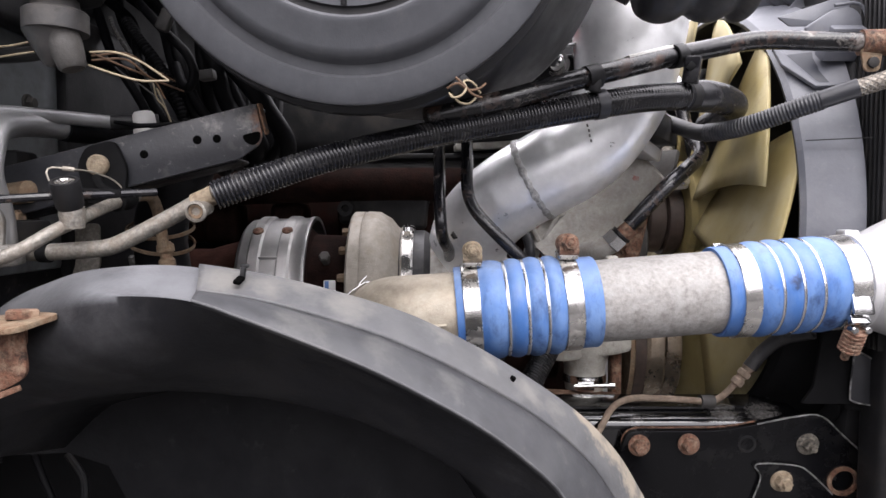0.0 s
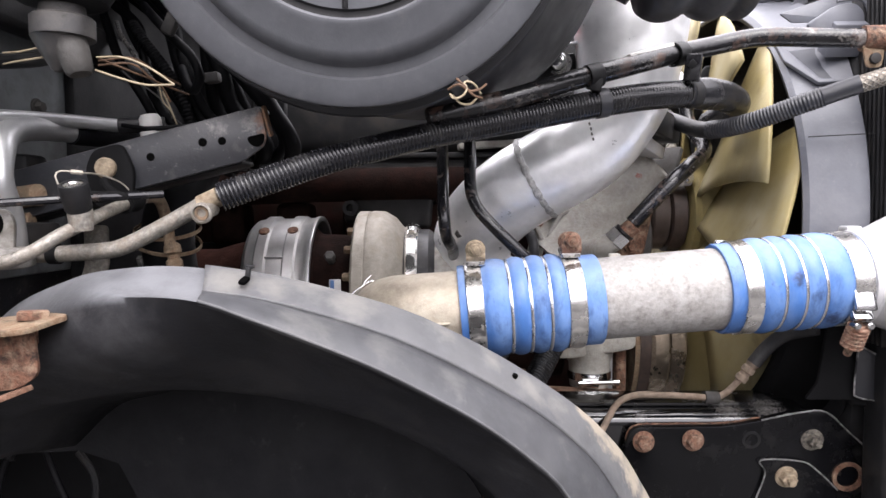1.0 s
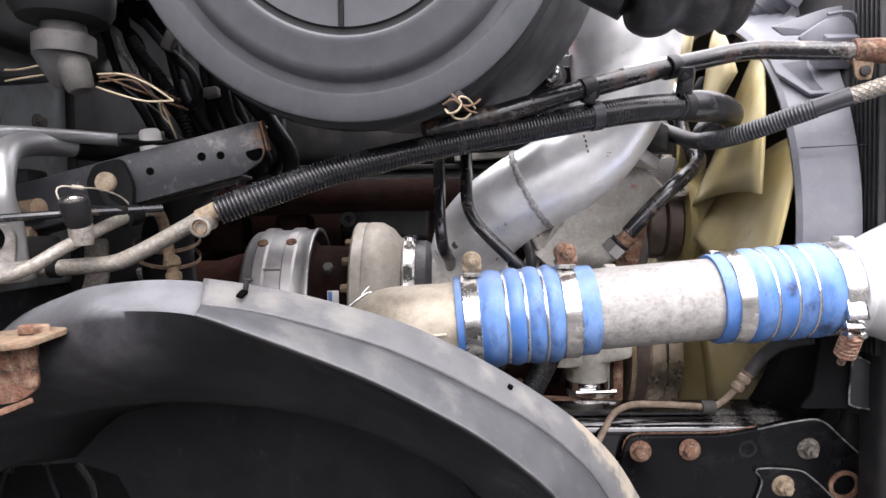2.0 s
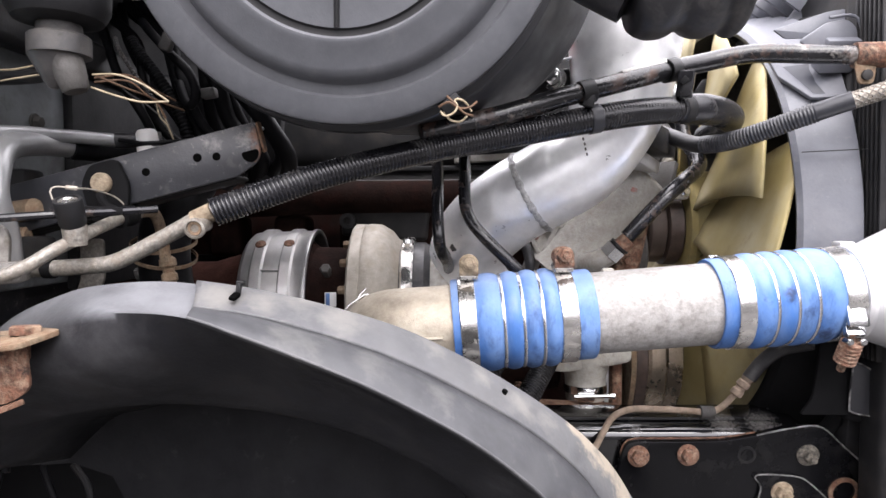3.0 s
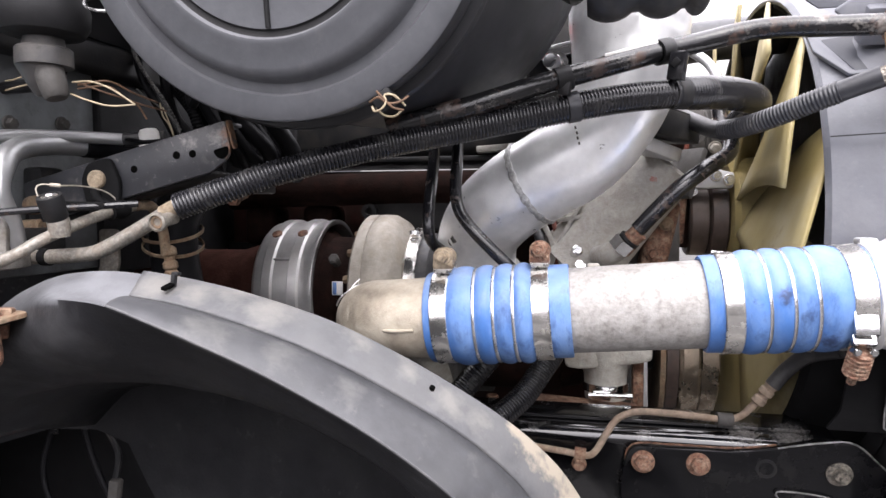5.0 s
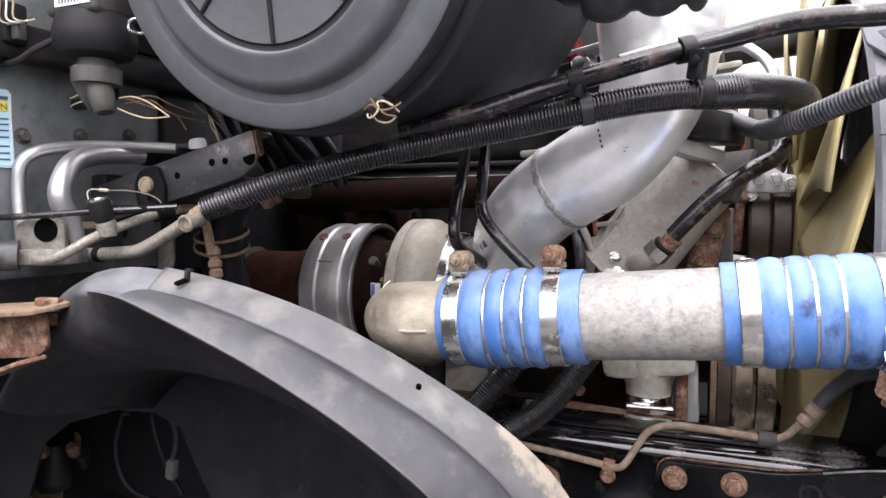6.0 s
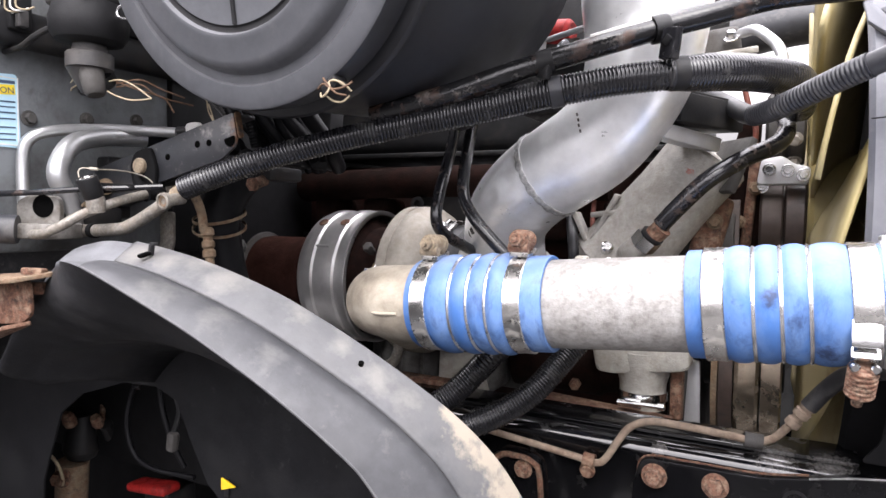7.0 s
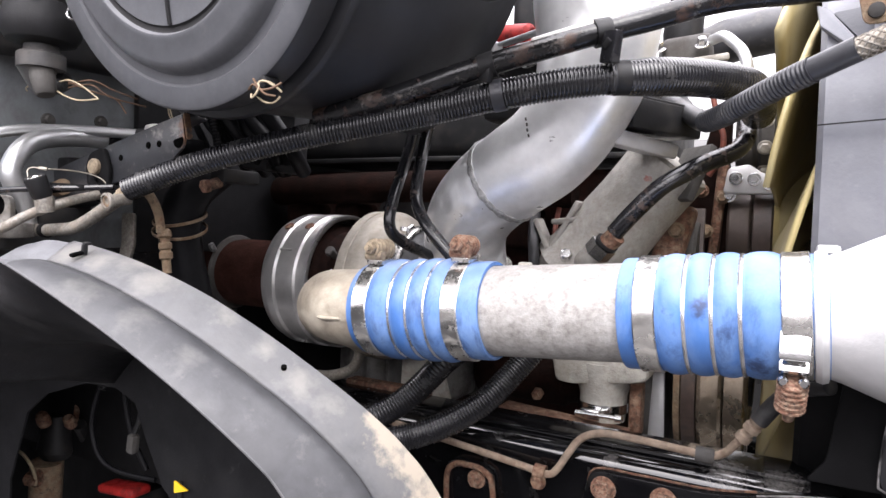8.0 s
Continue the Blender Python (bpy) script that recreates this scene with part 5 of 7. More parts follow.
    part("rust_collar", sweep([(0.291, 0.995, 1.331), (0.279, 0.999, 1.320)], 0.0135, 16, 0.004), "rust", a)
    part("fitting", lathe([(0, 0.019), (0.018, 0.019), (0.020, 0.012)], (0.262, 1.005, 1.305), (0.11, -0.04, 0.12), 6), "chrome", a, "bright hexagonal fitting")
    part("ring", lathe([(0, 0.0165), (0.004, 0.0165)], (0.276, 1.0, 1.3185), (0.11, -0.04, 0.12), 20), "darkpart", a)
    part("elbow", sweep([(0.265, 1.005, 1.308), (0.248, 1.02, 1.296), (0.235, 1.05, 1.29)], 0.017, 16, 0.006), "casting", a)
    p = thing("oil_tube", (0.0, 0.9, 1.28), "gloss black steel oil tube bending down to the turbo", "tube", "oil tubes")
    part("tube", sweep([(-0.008, 0.975, 1.52), (-0.006, 0.950, 1.46), (-0.005, 0.928, 1.416), (-0.005, 0.905, 1.375), (-0.003, 0.892, 1.339), (0.0, 0.905, 1.318), (0.008, 0.95, 1.30), (0.01, 1.0, 1.285)], 0.0085, 16, 0.006), "blackpipe", p)
    part("nut", hexhead((0.018, 0.985, 1.318), (0.2, -1, 0.3), 0.008, 0.012, 0.012), "greycast", p)
    p2 = thing("oil_tube", (0.06, 0.9, 1.28), "gloss black steel oil tube bending forward under the intake", "tube", "oil tubes")
    part("tube", sweep([(0.032, 0.955, 1.52), (0.034, 0.930, 1.475), (0.034, 0.913, 1.430), (0.034, 0.902, 1.388), (0.042, 0.894, 1.361), (0.063, 0.886, 1.335), (0.092, 0.884, 1.306), (0.118, 0.89, 1.280), (0.13, 0.92, 1.26)], 0.0085, 16, 0.006), "blackpipe", p2)
    for pts, lab in (([(0.10, 1.02, 1.20), (0.088, 0.96, 1.165), (0.071, 0.93, 1.142), (0.050, 0.92, 1.116), (0.024, 0.90, 1.086), (-0.010, 0.87, 1.062), (-0.06, 0.84, 1.045), (-0.16, 0.82, 1.03)], "black corrugated loom dropping behind the wheel liner"),
                     ([(0.185, 1.04, 1.19), (0.178, 1.01, 1.165), (0.165, 0.995, 1.143), (0.148, 0.978, 1.119), (0.124, 0.953, 1.088), (0.086, 0.922, 1.060), (0.045, 0.892, 1.042), (0.0, 0.86, 1.034), (-0.10, 0.83, 1.02)], "black corrugated loom curving over the chassis rail")):
        q = thing("corrugated_hose", pts[3], lab, "hose", "looms over the chassis rail")
        part("sleeve", corrugated(pts, 0.0185, 0.0046, 0.0014, 20), "loom", q, sharp=60)
    s = thing("drain_tube", (-0.15, 1.0, 1.05), "dull steel drain tube under the turbocharger", "tube")
    part("tube", sweep([(-0.125, 1.03, 1.16), (-0.127, 1.005, 1.135), (-0.129, 1.0, 1.108), (-0.145, 1.0, 1.088), (-0.19, 1.0, 1.072), (-0.26, 1.01, 1.065)], 0.009, 14, 0.006), "alutube", s)
    part("manifold_bar", block((-0.10, 1.05, 1.055), (0.16, 0.03, 0.014), bev=0.003), "rust", s, "rusty bar below")
    b = thing("brake_line", (0.33, 0.975, 1.0), "mud-coated steel brake line clipped along the rail", "brake line")
    part("line", sweep([(-0.10, 0.962, 1.036), (0.06, 0.963, 1.020), (0.18, 0.965, 1.006), (0.218, 0.964, 1.002), (0.232, 0.964, 1.012), (0.246, 0.967, 1.036), (0.262, 0.972, 1.058), (0.290, 0.975, 1.069), (0.335, 0.982, 1.067), (0.385, 0.990, 1.062), (0.415, 0.994, 1.059), (0.434, 0.994, 1.065), (0.449, 0.988, 1.083), (0.462, 0.984, 1.101)], 0.0051, 12, 0.004), "tanline", b)
    part("clip", lathe([(-0.008, 0.0075), (-0.008, 0.0105), (0.008, 0.0105), (0.008, 0.0075)], (0.208, 0.964, 1.003), (1, 0, -0.1), 16, False), "rust", b)
    part("clip_bolt", hexhead((0.207, 0.962, 0.990), (0, -1, 0), 0.009, 0.007, 0.011), "rust", b)
    part("clip", lathe([(-0.011, 0.0065), (-0.011, 0.0100), (0.011, 0.0100), (0.011, 0.0065)], (0.413, 0.994, 1.059), (1, 0.1, -0.05), 16, False), "greycast", b)
    part("coupling", lathe([(-0.016, 0.0075), (-0.014, 0.0095), (-0.006, 0.0095), (-0.004, 0.0075), (0.0, 0.0075), (0.002, 0.0100), (0.010, 0.0100), (0.012, 0.0075), (0.016, 0.0095), (0.022, 0.0095)], (0.462, 0.984, 1.101), (0.5, -0.1, 0.75), 14), "tanline", b, "ringed coupling")
    part("rubber_hose", sweep([(0.472, 0.980, 1.116), (0.490, 0.975, 1.142), (0.51, 0.96, 1.165), (0.54, 0.93, 1.18)], 0.0105, 14, 0.006), "rubber", b)


def castings():
    t = thing("coolant_outlet", (0.27, 1.09, 1.27), "dull aluminium coolant casting with webs and a flange", "casting")
    ax = unit((0.14, -0.02, 0.17))
    part("neck", lathe([(-0.02, 0.075), (0.0, 0.068), (0.12, 0.060), (0.20, 0.060), (0.205, 0.055)], (0.21, 1.135, 1.285), ax, 40), "casting", t)
    part("foot", prism(rounded([(0.13, 1.25), (0.27, 1.25), (0.26, 1.31), (0.215, 1.345), (0.175, 1.335), (0.145, 1.30)], 0.008), (0, 1.13, 0), (1, 0, 0), (0, 0, 1), 0.02), "casting", t)
    part("web", join(block((0.185, 1.10, 1.335), (0.008, 0.03, 0.10), (0, 28, 0), bev=0.002), block((0.205, 1.10, 1.352), (0.075, 0.03, 0.008), (0, -8, 0), bev=0.002), block((0.16, 1.10, 1.31), (0.008, 0.03, 0.09), (0, -25, 0), bev=0.002)), "casting", t)
    part("flange", block((0.303, 1.017, 1.456), (0.118, 0.052, 0.020), (10, 6, 58), bev=0.003), "bright", t, "pale machined flange")
    part("red_mark", prism([(-0.0058, -0.001), (-0.003, -0.0042), (0.001, -0.0036), (0.0048, -0.0048), (0.006, 0.0005), (0.0028, 0.0034), (0.0005, 0.0026), (-0.003, 0.0050)], (0.3155, 1.0592, 1.411), (1, 0.05, 0), (0, 0.02, 1), 0.0008, 0), "smudge", t, "faded dab of red paint")
    k = thing("sensor_lead", (0.20, 1.08, 1.30), "reddish sensor lead and black hose behind the casting", "wires")
    part("lead", sweep([(0.155, 1.16, 1.37), (0.163, 1.12, 1.335), (0.172, 1.105, 1.305), (0.168, 1.11, 1.275), (0.150, 1.13, 1.25)], 0.0042, 10, 0.006), "redcopper", k, "reddish lead")
    part("hose", sweep([(0.125, 1.13, 1.36), (0.138, 1.09, 1.325), (0.146, 1.075, 1.290), (0.143, 1.09, 1.255), (0.13, 1.13, 1.23)], 0.0085, 12, 0.006), "rubber", k, "black hose")
    part("plug", lathe([(0, 0.008), (0.010, 0.009), (0.018, 0.009), (0.020, 0.006)], (0.196, 1.075, 1.292), (0.4, -1, 0.5), 14), "chrome", k, "bright sensor plug")
    part("nut", hexhead((0.205, 1.07, 1.275), (0, -1, 0.2), 0.008, 0.008, 0.010), "chrome", k)
    m = thing("sensor_box", (0.345, 1.05, 1.47), "black plastic box mounted above the coolant casting", "box")
    part("box", block((0.324, 1.028, 1.487), (0.122, 0.062, 0.038), (4, 3, 56), bev=0.003), "darkpart", m)
    part("lid", block((0.330, 1.034, 1.506), (0.112, 0.056, 0.006), (4, 3, 56), bev=0.002), "groove", m)
    part("side_plate", block((0.362, 1.105, 1.42), (0.012, 0.07, 0.085), (0, 24, 40), bev=0.003), "greycast", m, "grimy grey side plate")
    w = thing("water_pump_housing", (0.25, 1.12, 1.04), "grey cast housing with a bright hose clamp", "housing")
    part("shoulder", prism(rounded([(0.176, 1.145), (0.322, 1.155), (0.322, 1.118), (0.295, 1.112), (0.21, 1.10), (0.184, 1.102)], 0.008), (0, 1.14, 0), (1, 0, 0), (0, 0, 1), 0.055, 0.005), "casting", w)
    part("neck", lathe([(0, 0.044), (0.03, 0.042), (0.05, 0.036), (0.09, 0.034)], (0.250, 1.125, 1.135), (0, 0, -1), 32), "casting", w)
    part("clamp", lathe([(0.062, 0.0345), (0.062, 0.038), (0.076, 0.038), (0.076, 0.0345)], (0.250, 1.125, 1.135), (0, 0, -1), 32, False), "chrome", w, "bright worm-drive clamp")
    part("clamp_screw", join(block((0.242, 1.080, 1.060), (0.030, 0.012, 0.017), bev=0.003), lathe([(0, 0.0034), (0.060, 0.0034), (0.060, 0.0058), (0.069, 0.0058), (0.071, 0.003)], (0.221, 1.076, 1.0605), (1, 0, 0.02), 12), lathe([(0, 0.0050), (0.012, 0.0050)], (0.222, 1.076, 1.0605), (1, 0, 0.02), 12)), "chrome", w, "bright worm screw and its housing")
    part("strut", prism(rounded([(0.308, 1.112), (0.326, 1.110), (0.329, 0.995), (0.303, 0.99)], 0.004), (0, 1.215, 0), (1, 0, 0), (0, 0, 1), 0.008), "bright", w, "bare metal strut")
    part("rust_post", block((0.302, 1.12, 1.08), (0.018, 0.03, 0.10), bev=0.004), "rust", w)
    part("dark_post", block((0.332, 1.18, 1.14), (0.03, 0.03, 0.03), bev=0.004), "rust", w)
    h = thing("radiator_hose", (0.43, 1.40, 1.60), "dark grey rubber radiator hose over the engine", "hose")
    part("hose", sweep([(0.24, 1.50, 1.62), (0.33, 1.49, 1.69), (0.42, 1.48, 1.712), (0.54, 1.48, 1.72), (0.68, 1.48, 1.73)], 0.042, 24, 0.02), "greyloom", h)
    v = thing("vent_line", (0.345, 1.45, 1.60), "pale wires running up to a white tee", "wires")
    for dx in (0.0, 0.009, 0.018):
        part("wire", sweep([(0.345 + dx, 1.47, 1.80), (0.350 + dx * 0.5, 1.47, 1.75), (0.344 + dx * 0.6, 1.47, 1.70), (0.346 + dx * 0.3, 1.47, 1.63)], 0.004, 8, 0.01), "white", v, "pale wire")
    part("tee", block((0.352, 1.47, 1.675), (0.026, 0.022, 0.04), bev=0.005), "white", v)
    x = thing("coolant_sensor", (0.29, 1.42, 1.58), "black sensor on a tan cast thermostat cover", "sensor")
    part("cover", block((0.312, 1.36, 1.650), (0.085, 0.08, 0.06), (0, -8, 15), bev=0.012, segs=3), "greycast", x)
    part("cover_flange", block((0.318, 1.345, 1.625), (0.12, 0.11, 0.012), (0, -8, 15), bev=0.003), "casting", x, "pale cover flange")
    for u_ in (0.275, 0.345):
        part("cover_bolt", hexhead((u_, 1.312, 1.655), (0, -0.6, 0.8), 0.008, 0.012, 0.012), "chrome", x)
    part("sensor", lathe([(0, 0.032), (0.02, 0.035), (0.08, 0.032), (0.095, 0.02)], (0.300, 1.38, 1.675), (0.1, 0, 1), 24), "darkpart", x)
    part("plug", block((0.235, 1.41, 1.72), (0.04, 0.024, 0.02), (0, 20, 0), bev=0.003), "darkpart", x)
    g = thing("heater_valve", (0.16, 0.96, 1.55), "bent bright steel bracket with a round chrome knob and red cap", "bracket")
    part("plate", block((0.163, 0.955, 1.5945), (0.072, 0.030, 0.004), (12, -9, -8), bev=0.0015), "bright", g)
    part("leg", block((0.127, 0.950, 1.572), (0.004, 0.028, 0.036), (0, 6, 0), bev=0.0012), "bright", g)
    part("knob", lathe([(0, 0.008), (0.004, 0.0135), (0.014, 0.0135), (0.020, 0.010), (0.022, 0.004)], (0.166, 0.962, 1.572), (-0.25, -1, 0.1), 28), "chrome", g, "round chrome knob")
    part("washer", lathe([(0, 0.018), (0.003, 0.018)], (0.170, 0.966, 1.572), (-0.25, -1, 0.1), 28), "steel", g)
    part("base", block((0.165, 0.985, 1.560), (0.07, 0.04, 0.05), (0, -9, 0), bev=0.006), "darkpart", g)
    part("red_cap", lathe([(0, 0.018), (0.010, 0.021), (0.060, 0.019), (0.066, 0.013)], (0.084, 1.047, 1.624), (1, -0.25, -0.10), 24), "red", g, "red plastic cap")
    part("cap_neck", block((0.105, 1.055, 1.600), (0.06, 0.05, 0.05), bev=0.008), "greycast", g)
    part("post", block((0.11, 1.12, 1.55), (0.12, 0.10, 0.09), bev=0.01), "darkpart", g)
    # made-up dark block, added to cover the sky beside the intake pipe
    part("dark_filler", block((0.15, 1.20, 1.66), (0.20, 0.06, 0.26), bev=0.02, segs=3), "darkpart", g)
    for p, q in (((0.062, 0.900, 1.528), 0.020), ((0.034, 0.895, 1.515), 0.010)):
        part("tab", block(p, (q, 0.010, 0.012), (0, -20, 0), bev=0.002), "bright", g, "small bright tab")
    part("tab_rail", block((0.07, 0.93, 1.515), (0.12, 0.05, 0.014), (0, -14, 0), bev=0.004), "darkpart", g)


# ---- cab side ----
def cab_side():
    t = thing("support_arm", (-0.33, 0.72, 1.37), "charcoal painted steel support arm with a rusted end", "bracket")
    u, w = unit((1, 0, 0.25)), unit((-0.25, 0, 1))
    o = v3(-0.324, 0.706, 1.416)
    out = rounded([(-0.165, -0.030), (-0.16, 0.024), (0.0, 0.0245), (0.132, 0.0235), (0.130, -0.010), (0.124, -0.020), (0.098, -0.030)], 0.004, 3)
    part("face", prism(out, o, u, w, 0.004, 0.001), "bracket", t)
    part("top_flange", block(o + u * -0.015 + w * 0.0225 + v3(0, 0.020, 0), (0.29, 0.036, 0.004), (0, -14.0, 0), bev=0.001), "bracket", t)
    part("bottom_flange", block(o + u * -0.035 + w * -0.029 + v3(0, 0.024, 0), (0.26, 0.044, 0.005), (0, -14.0, 0), bev=0.002), "darkpart", t)
    part("end_flange", prism(rounded([(0.0, -0.012), (0.008, -0.010), (0.009, 0.0236), (0.0, 0.0236)], 0.003), o + u * 0.1315 + v3(0, -0.003, 0), (0.2, 1, 0.05), w, 0.003, 0.0008), "orangerust", t)
    for a, b, r in ((0.0, 0.0, 0.0045), (0.060, 0.001, 0.0048), (0.081, -0.003, 0.0045)):
        # black disc on the face, painted as an unlit hole
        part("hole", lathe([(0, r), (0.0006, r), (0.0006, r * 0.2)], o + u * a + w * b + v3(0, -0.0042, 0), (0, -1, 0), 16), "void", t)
    part("isolator", prism(rounded([(-0.026, -0.04), (0.016, -0.04), (0.026, -0.01), (0.020, 0.022), (-0.012, 0.022), (-0.026, 0.004)], 0.008), o + u * -0.045 + v3(0, -0.0045, 0), u, w, 0.007), "blackrubber", t, "black isolator plate")
    stain(M["bracket"], [(-0.198, 0.704, 1.456, 0.013), (-0.194, 0.704, 1.440, 0.012), (-0.204, 0.704, 1.432, 0.006)], (0.17, 0.075, 0.035), 120.0, 0.7)
    stain(M["bracket"], [(-0.212, 0.704, 1.452, 0.012), (-0.246, 0.704, 1.446, 0.009), (-0.256, 0.704, 1.447, 0.006)], (0.20, 0.19, 0.18), 260.0, 1.2)
    part("bolt", lathe([(0, 0.0115), (0.004, 0.0115), (0.006, 0.010), (0.0065, 0.002)], o + u * -0.047 + w * -0.001 + v3(0, -0.0115, 0), (0, -1, 0), 20), "sandbolt", t, "sandy dusty bolt head")
    part("end_bolt", lathe([(0, 0.012), (0.03, 0.012), (0.032, 0.008)], o + u * -0.155 + w * -0.006 + v3(0, -0.004, 0), (1, -0.3, 0.1), 14), "tanrust", t)
    part("hanger", block((-0.485, 0.735, 1.375), (0.030, 0.04, 0.095), bev=0.006), "darkpart", t, "dark hanger")
    part("rear_leg", block((-0.355, 0.775, 1.40), (0.030, 0.06, 0.012), (8, -14, 0), bev=0.003), "darkpart", t)
    part("hanger_bolt", lathe([(0, 0.010), (0.045, 0.010), (0.047, 0.007)], (-0.505, 0.704, 1.344), (1, -0.05, 0.05), 14), "tanrust", t)
    # black plate on the face paints the notch's dark inside
    part("notch", prism(rounded([(0.108, -0.006), (0.129, -0.006), (0.126, -0.016), (0.118, -0.020), (0.110, -0.015)], 0.005), o + v3(0, -0.0043, 0), u, w, 0.0006, 0), "void", t, "torn notch shown by a black plate")
    c = thing("cable_tie_mount", (-0.358, 0.785, 1.44), "white plastic cable mount beside the support arm", "clip")
    part("cap", lathe([(0, 0.013), (0.012, 0.0125), (0.016, 0.010), (0.017, 0.006)], (-0.358, 0.780, 1.458), (-0.1, -0.1, 1), 20), "white", c)
    part("base", lathe([(0, 0.014), (0.010, 0.014)], (-0.356, 0.780, 1.444), (-0.1, -0.1, 1), 20), "white", c)
    part("tie", sweep([(-0.40, 0.782, 1.463), (-0.36, 0.768, 1.456), (-0.33, 0.775, 1.458), (-0.30, 0.785, 1.462)], 0.003, 8, 0.01), "blackcable", c)
    for pts, r, lab in (([(-0.395, 0.790, 1.462), (-0.44, 0.745, 1.4625), (-0.468, 0.69, 1.459), (-0.476, 0.645, 1.452), (-0.482, 0.615, 1.442), (-0.488, 0.604, 1.425), (-0.490, 0.602, 1.395), (-0.488, 0.602, 1.356), (-0.484, 0.602, 1.31)], 0.0080, "thin bare aluminium heater line bending down"),
                        ([(-0.43, 0.80, 1.452), (-0.453, 0.745, 1.452), (-0.456, 0.69, 1.446), (-0.448, 0.650, 1.434), (-0.438, 0.625, 1.412), (-0.434, 0.616, 1.386), (-0.436, 0.632, 1.350), (-0.438, 0.640, 1.31)], 0.0135, "thick bare aluminium heater line bending down")):
        q = thing("heater_line", pts[-1], lab, "pipe", "heater lines")
        part("tube", sweep(pts, r, 18, 0.006), "shinytube", q)
        if r < 0.01:
            part("coupling", sweep([(-0.40, 0.785, 1.462), (-0.378, 0.79, 1.463), (-0.35, 0.80, 1.465)], 0.0095, 14, 0.008), "rubber", q, "black rubber coupling")
        else:
            # sleeve is made up: it keeps the line's shaded run dark
            part("coupling", sweep([(-0.395, 0.90, 1.452), (-0.43, 0.80, 1.452), (-0.441, 0.775, 1.452), (-0.446, 0.762, 1.452)], 0.0152, 18, 0.008), "blackcable", q, "black sleeve added to darken the back of the line")
    m = thing("manifold_block", (-0.455, 0.61, 1.285), "dull aluminium line block with a round hole", "block")
    bu = unit((0.94, 0.34, 0))
    bl = rounded([(-0.040, -0.030), (0.022, -0.030), (0.024, 0.002), (0.018, 0.014), (-0.024, 0.014), (-0.040, 0.006)], 0.006, 4)
    part("plate", prism(bl, (-0.438, 0.606, 1.345), bu, (0, 0, 1), 0.010, 0.002), "blockcast", m)
    # black disc in place of a bored, unlit hole
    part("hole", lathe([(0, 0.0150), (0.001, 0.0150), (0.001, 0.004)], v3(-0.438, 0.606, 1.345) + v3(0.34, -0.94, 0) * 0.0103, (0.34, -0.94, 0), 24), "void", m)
    base = rounded([(-0.040, -0.022), (0.022, -0.026), (0.036, -0.010), (0.034, 0.034), (-0.036, 0.034), (-0.044, 0.004)], 0.010, 4)
    part("base", prism(base, (-0.436, 0.600, 1.302), bu, unit((-0.34, 0.94, 0)), 0.020, 0.003), "blockcast", m, "dusty cast base under the lines")
    part("boss", lathe([(0, 0.021), (0.004, 0.020), (0.005, 0.012)], (-0.440, 0.600, 1.312), (0, 0, 1), 24), "blockcast", m)
    part("seal", sweep([(-0.402, 0.642, 1.313), (-0.392, 0.6415, 1.313)], 0.0102, 16, 0.004), "blackrubber", m)
    part("rubber_stub", sweep([(-0.450, 0.572, 1.314), (-0.466, 0.556, 1.315), (-0.490, 0.542, 1.316), (-0.54, 0.53, 1.316)], 0.019, 18, 0.01), "greyloom", m, "grey rubber stub")
    part("mount", block((-0.47, 0.665, 1.33), (0.08, 0.09, 0.03), bev=0.005), "darkpart", m)
    a = thing("air_conditioning_line", (-0.345, 0.61, 1.31), "oxidised aluminium line with a capped service valve", "pipe")
    run = [(-0.452, 0.592, 1.309), (-0.430, 0.580, 1.308), (-0.405, 0.578, 1.310), (-0.384, 0.586, 1.319), (-0.369, 0.600, 1.332), (-0.357, 0.619, 1.343), (-0.350, 0.648, 1.354), (-0.346, 0.676, 1.362), (-0.345, 0.700, 1.367), (-0.343, 0.728, 1.372), (-0.342, 0.745, 1.373)]
    part("tube", sweep(run, 0.0064, 18, 0.005), "alutube", a)
    part("elbow", sweep([(-0.3435, 0.722, 1.3715), (-0.342, 0.745, 1.373), (-0.341, 0.758, 1.369), (-0.340, 0.768, 1.355), (-0.340, 0.776, 1.335), (-0.339, 0.779, 1.312)], 0.0067, 16, 0.004), "tanrust", a, "browned elbow bending down")
    part("clamp", sweep([(-0.346, 0.683, 1.3645), (-0.345, 0.697, 1.367), (-0.344, 0.708, 1.369)], lambda q: 0.0112 - 0.0012 * math.sin(q * 250), 16, 0.003), "blackrubber", a, "black rubber clamp")
    part("clamp_strap", sweep([(-0.352, 0.690, 1.372), (-0.362, 0.684, 1.380), (-0.370, 0.690, 1.390)], 0.0055, 10, 0.004), "blackrubber", a)
    part("valve_base", lathe([(0, 0.0105), (0.016, 0.0118), (0.020, 0.0112), (0.022, 0.009)], (-0.3545, 0.617, 1.338), (0.02, -0.12, 1), 20), "alutube", a)
    cap = part("valve_cap", lathe([(0, 0.0110), (0.003, 0.0124), (0.025, 0.0134), (0.028, 0.0126), (0.0282, 0.0100), (0.026, 0.0094), (0.026, 0.003)], (-0.3545, 0.614, 1.357), (0.05, -0.46, 1), 28), "darkpart", a, "knurled black valve cap")
    part("core", lathe([(0, 0.0092), (0.002, 0.0088), (0.0026, 0.006), (0.0016, 0.0055), (0.0016, 0.002)], (-0.3533, 0.6033, 1.3802), (0.05, -0.46, 1), 16), "steel", cap)
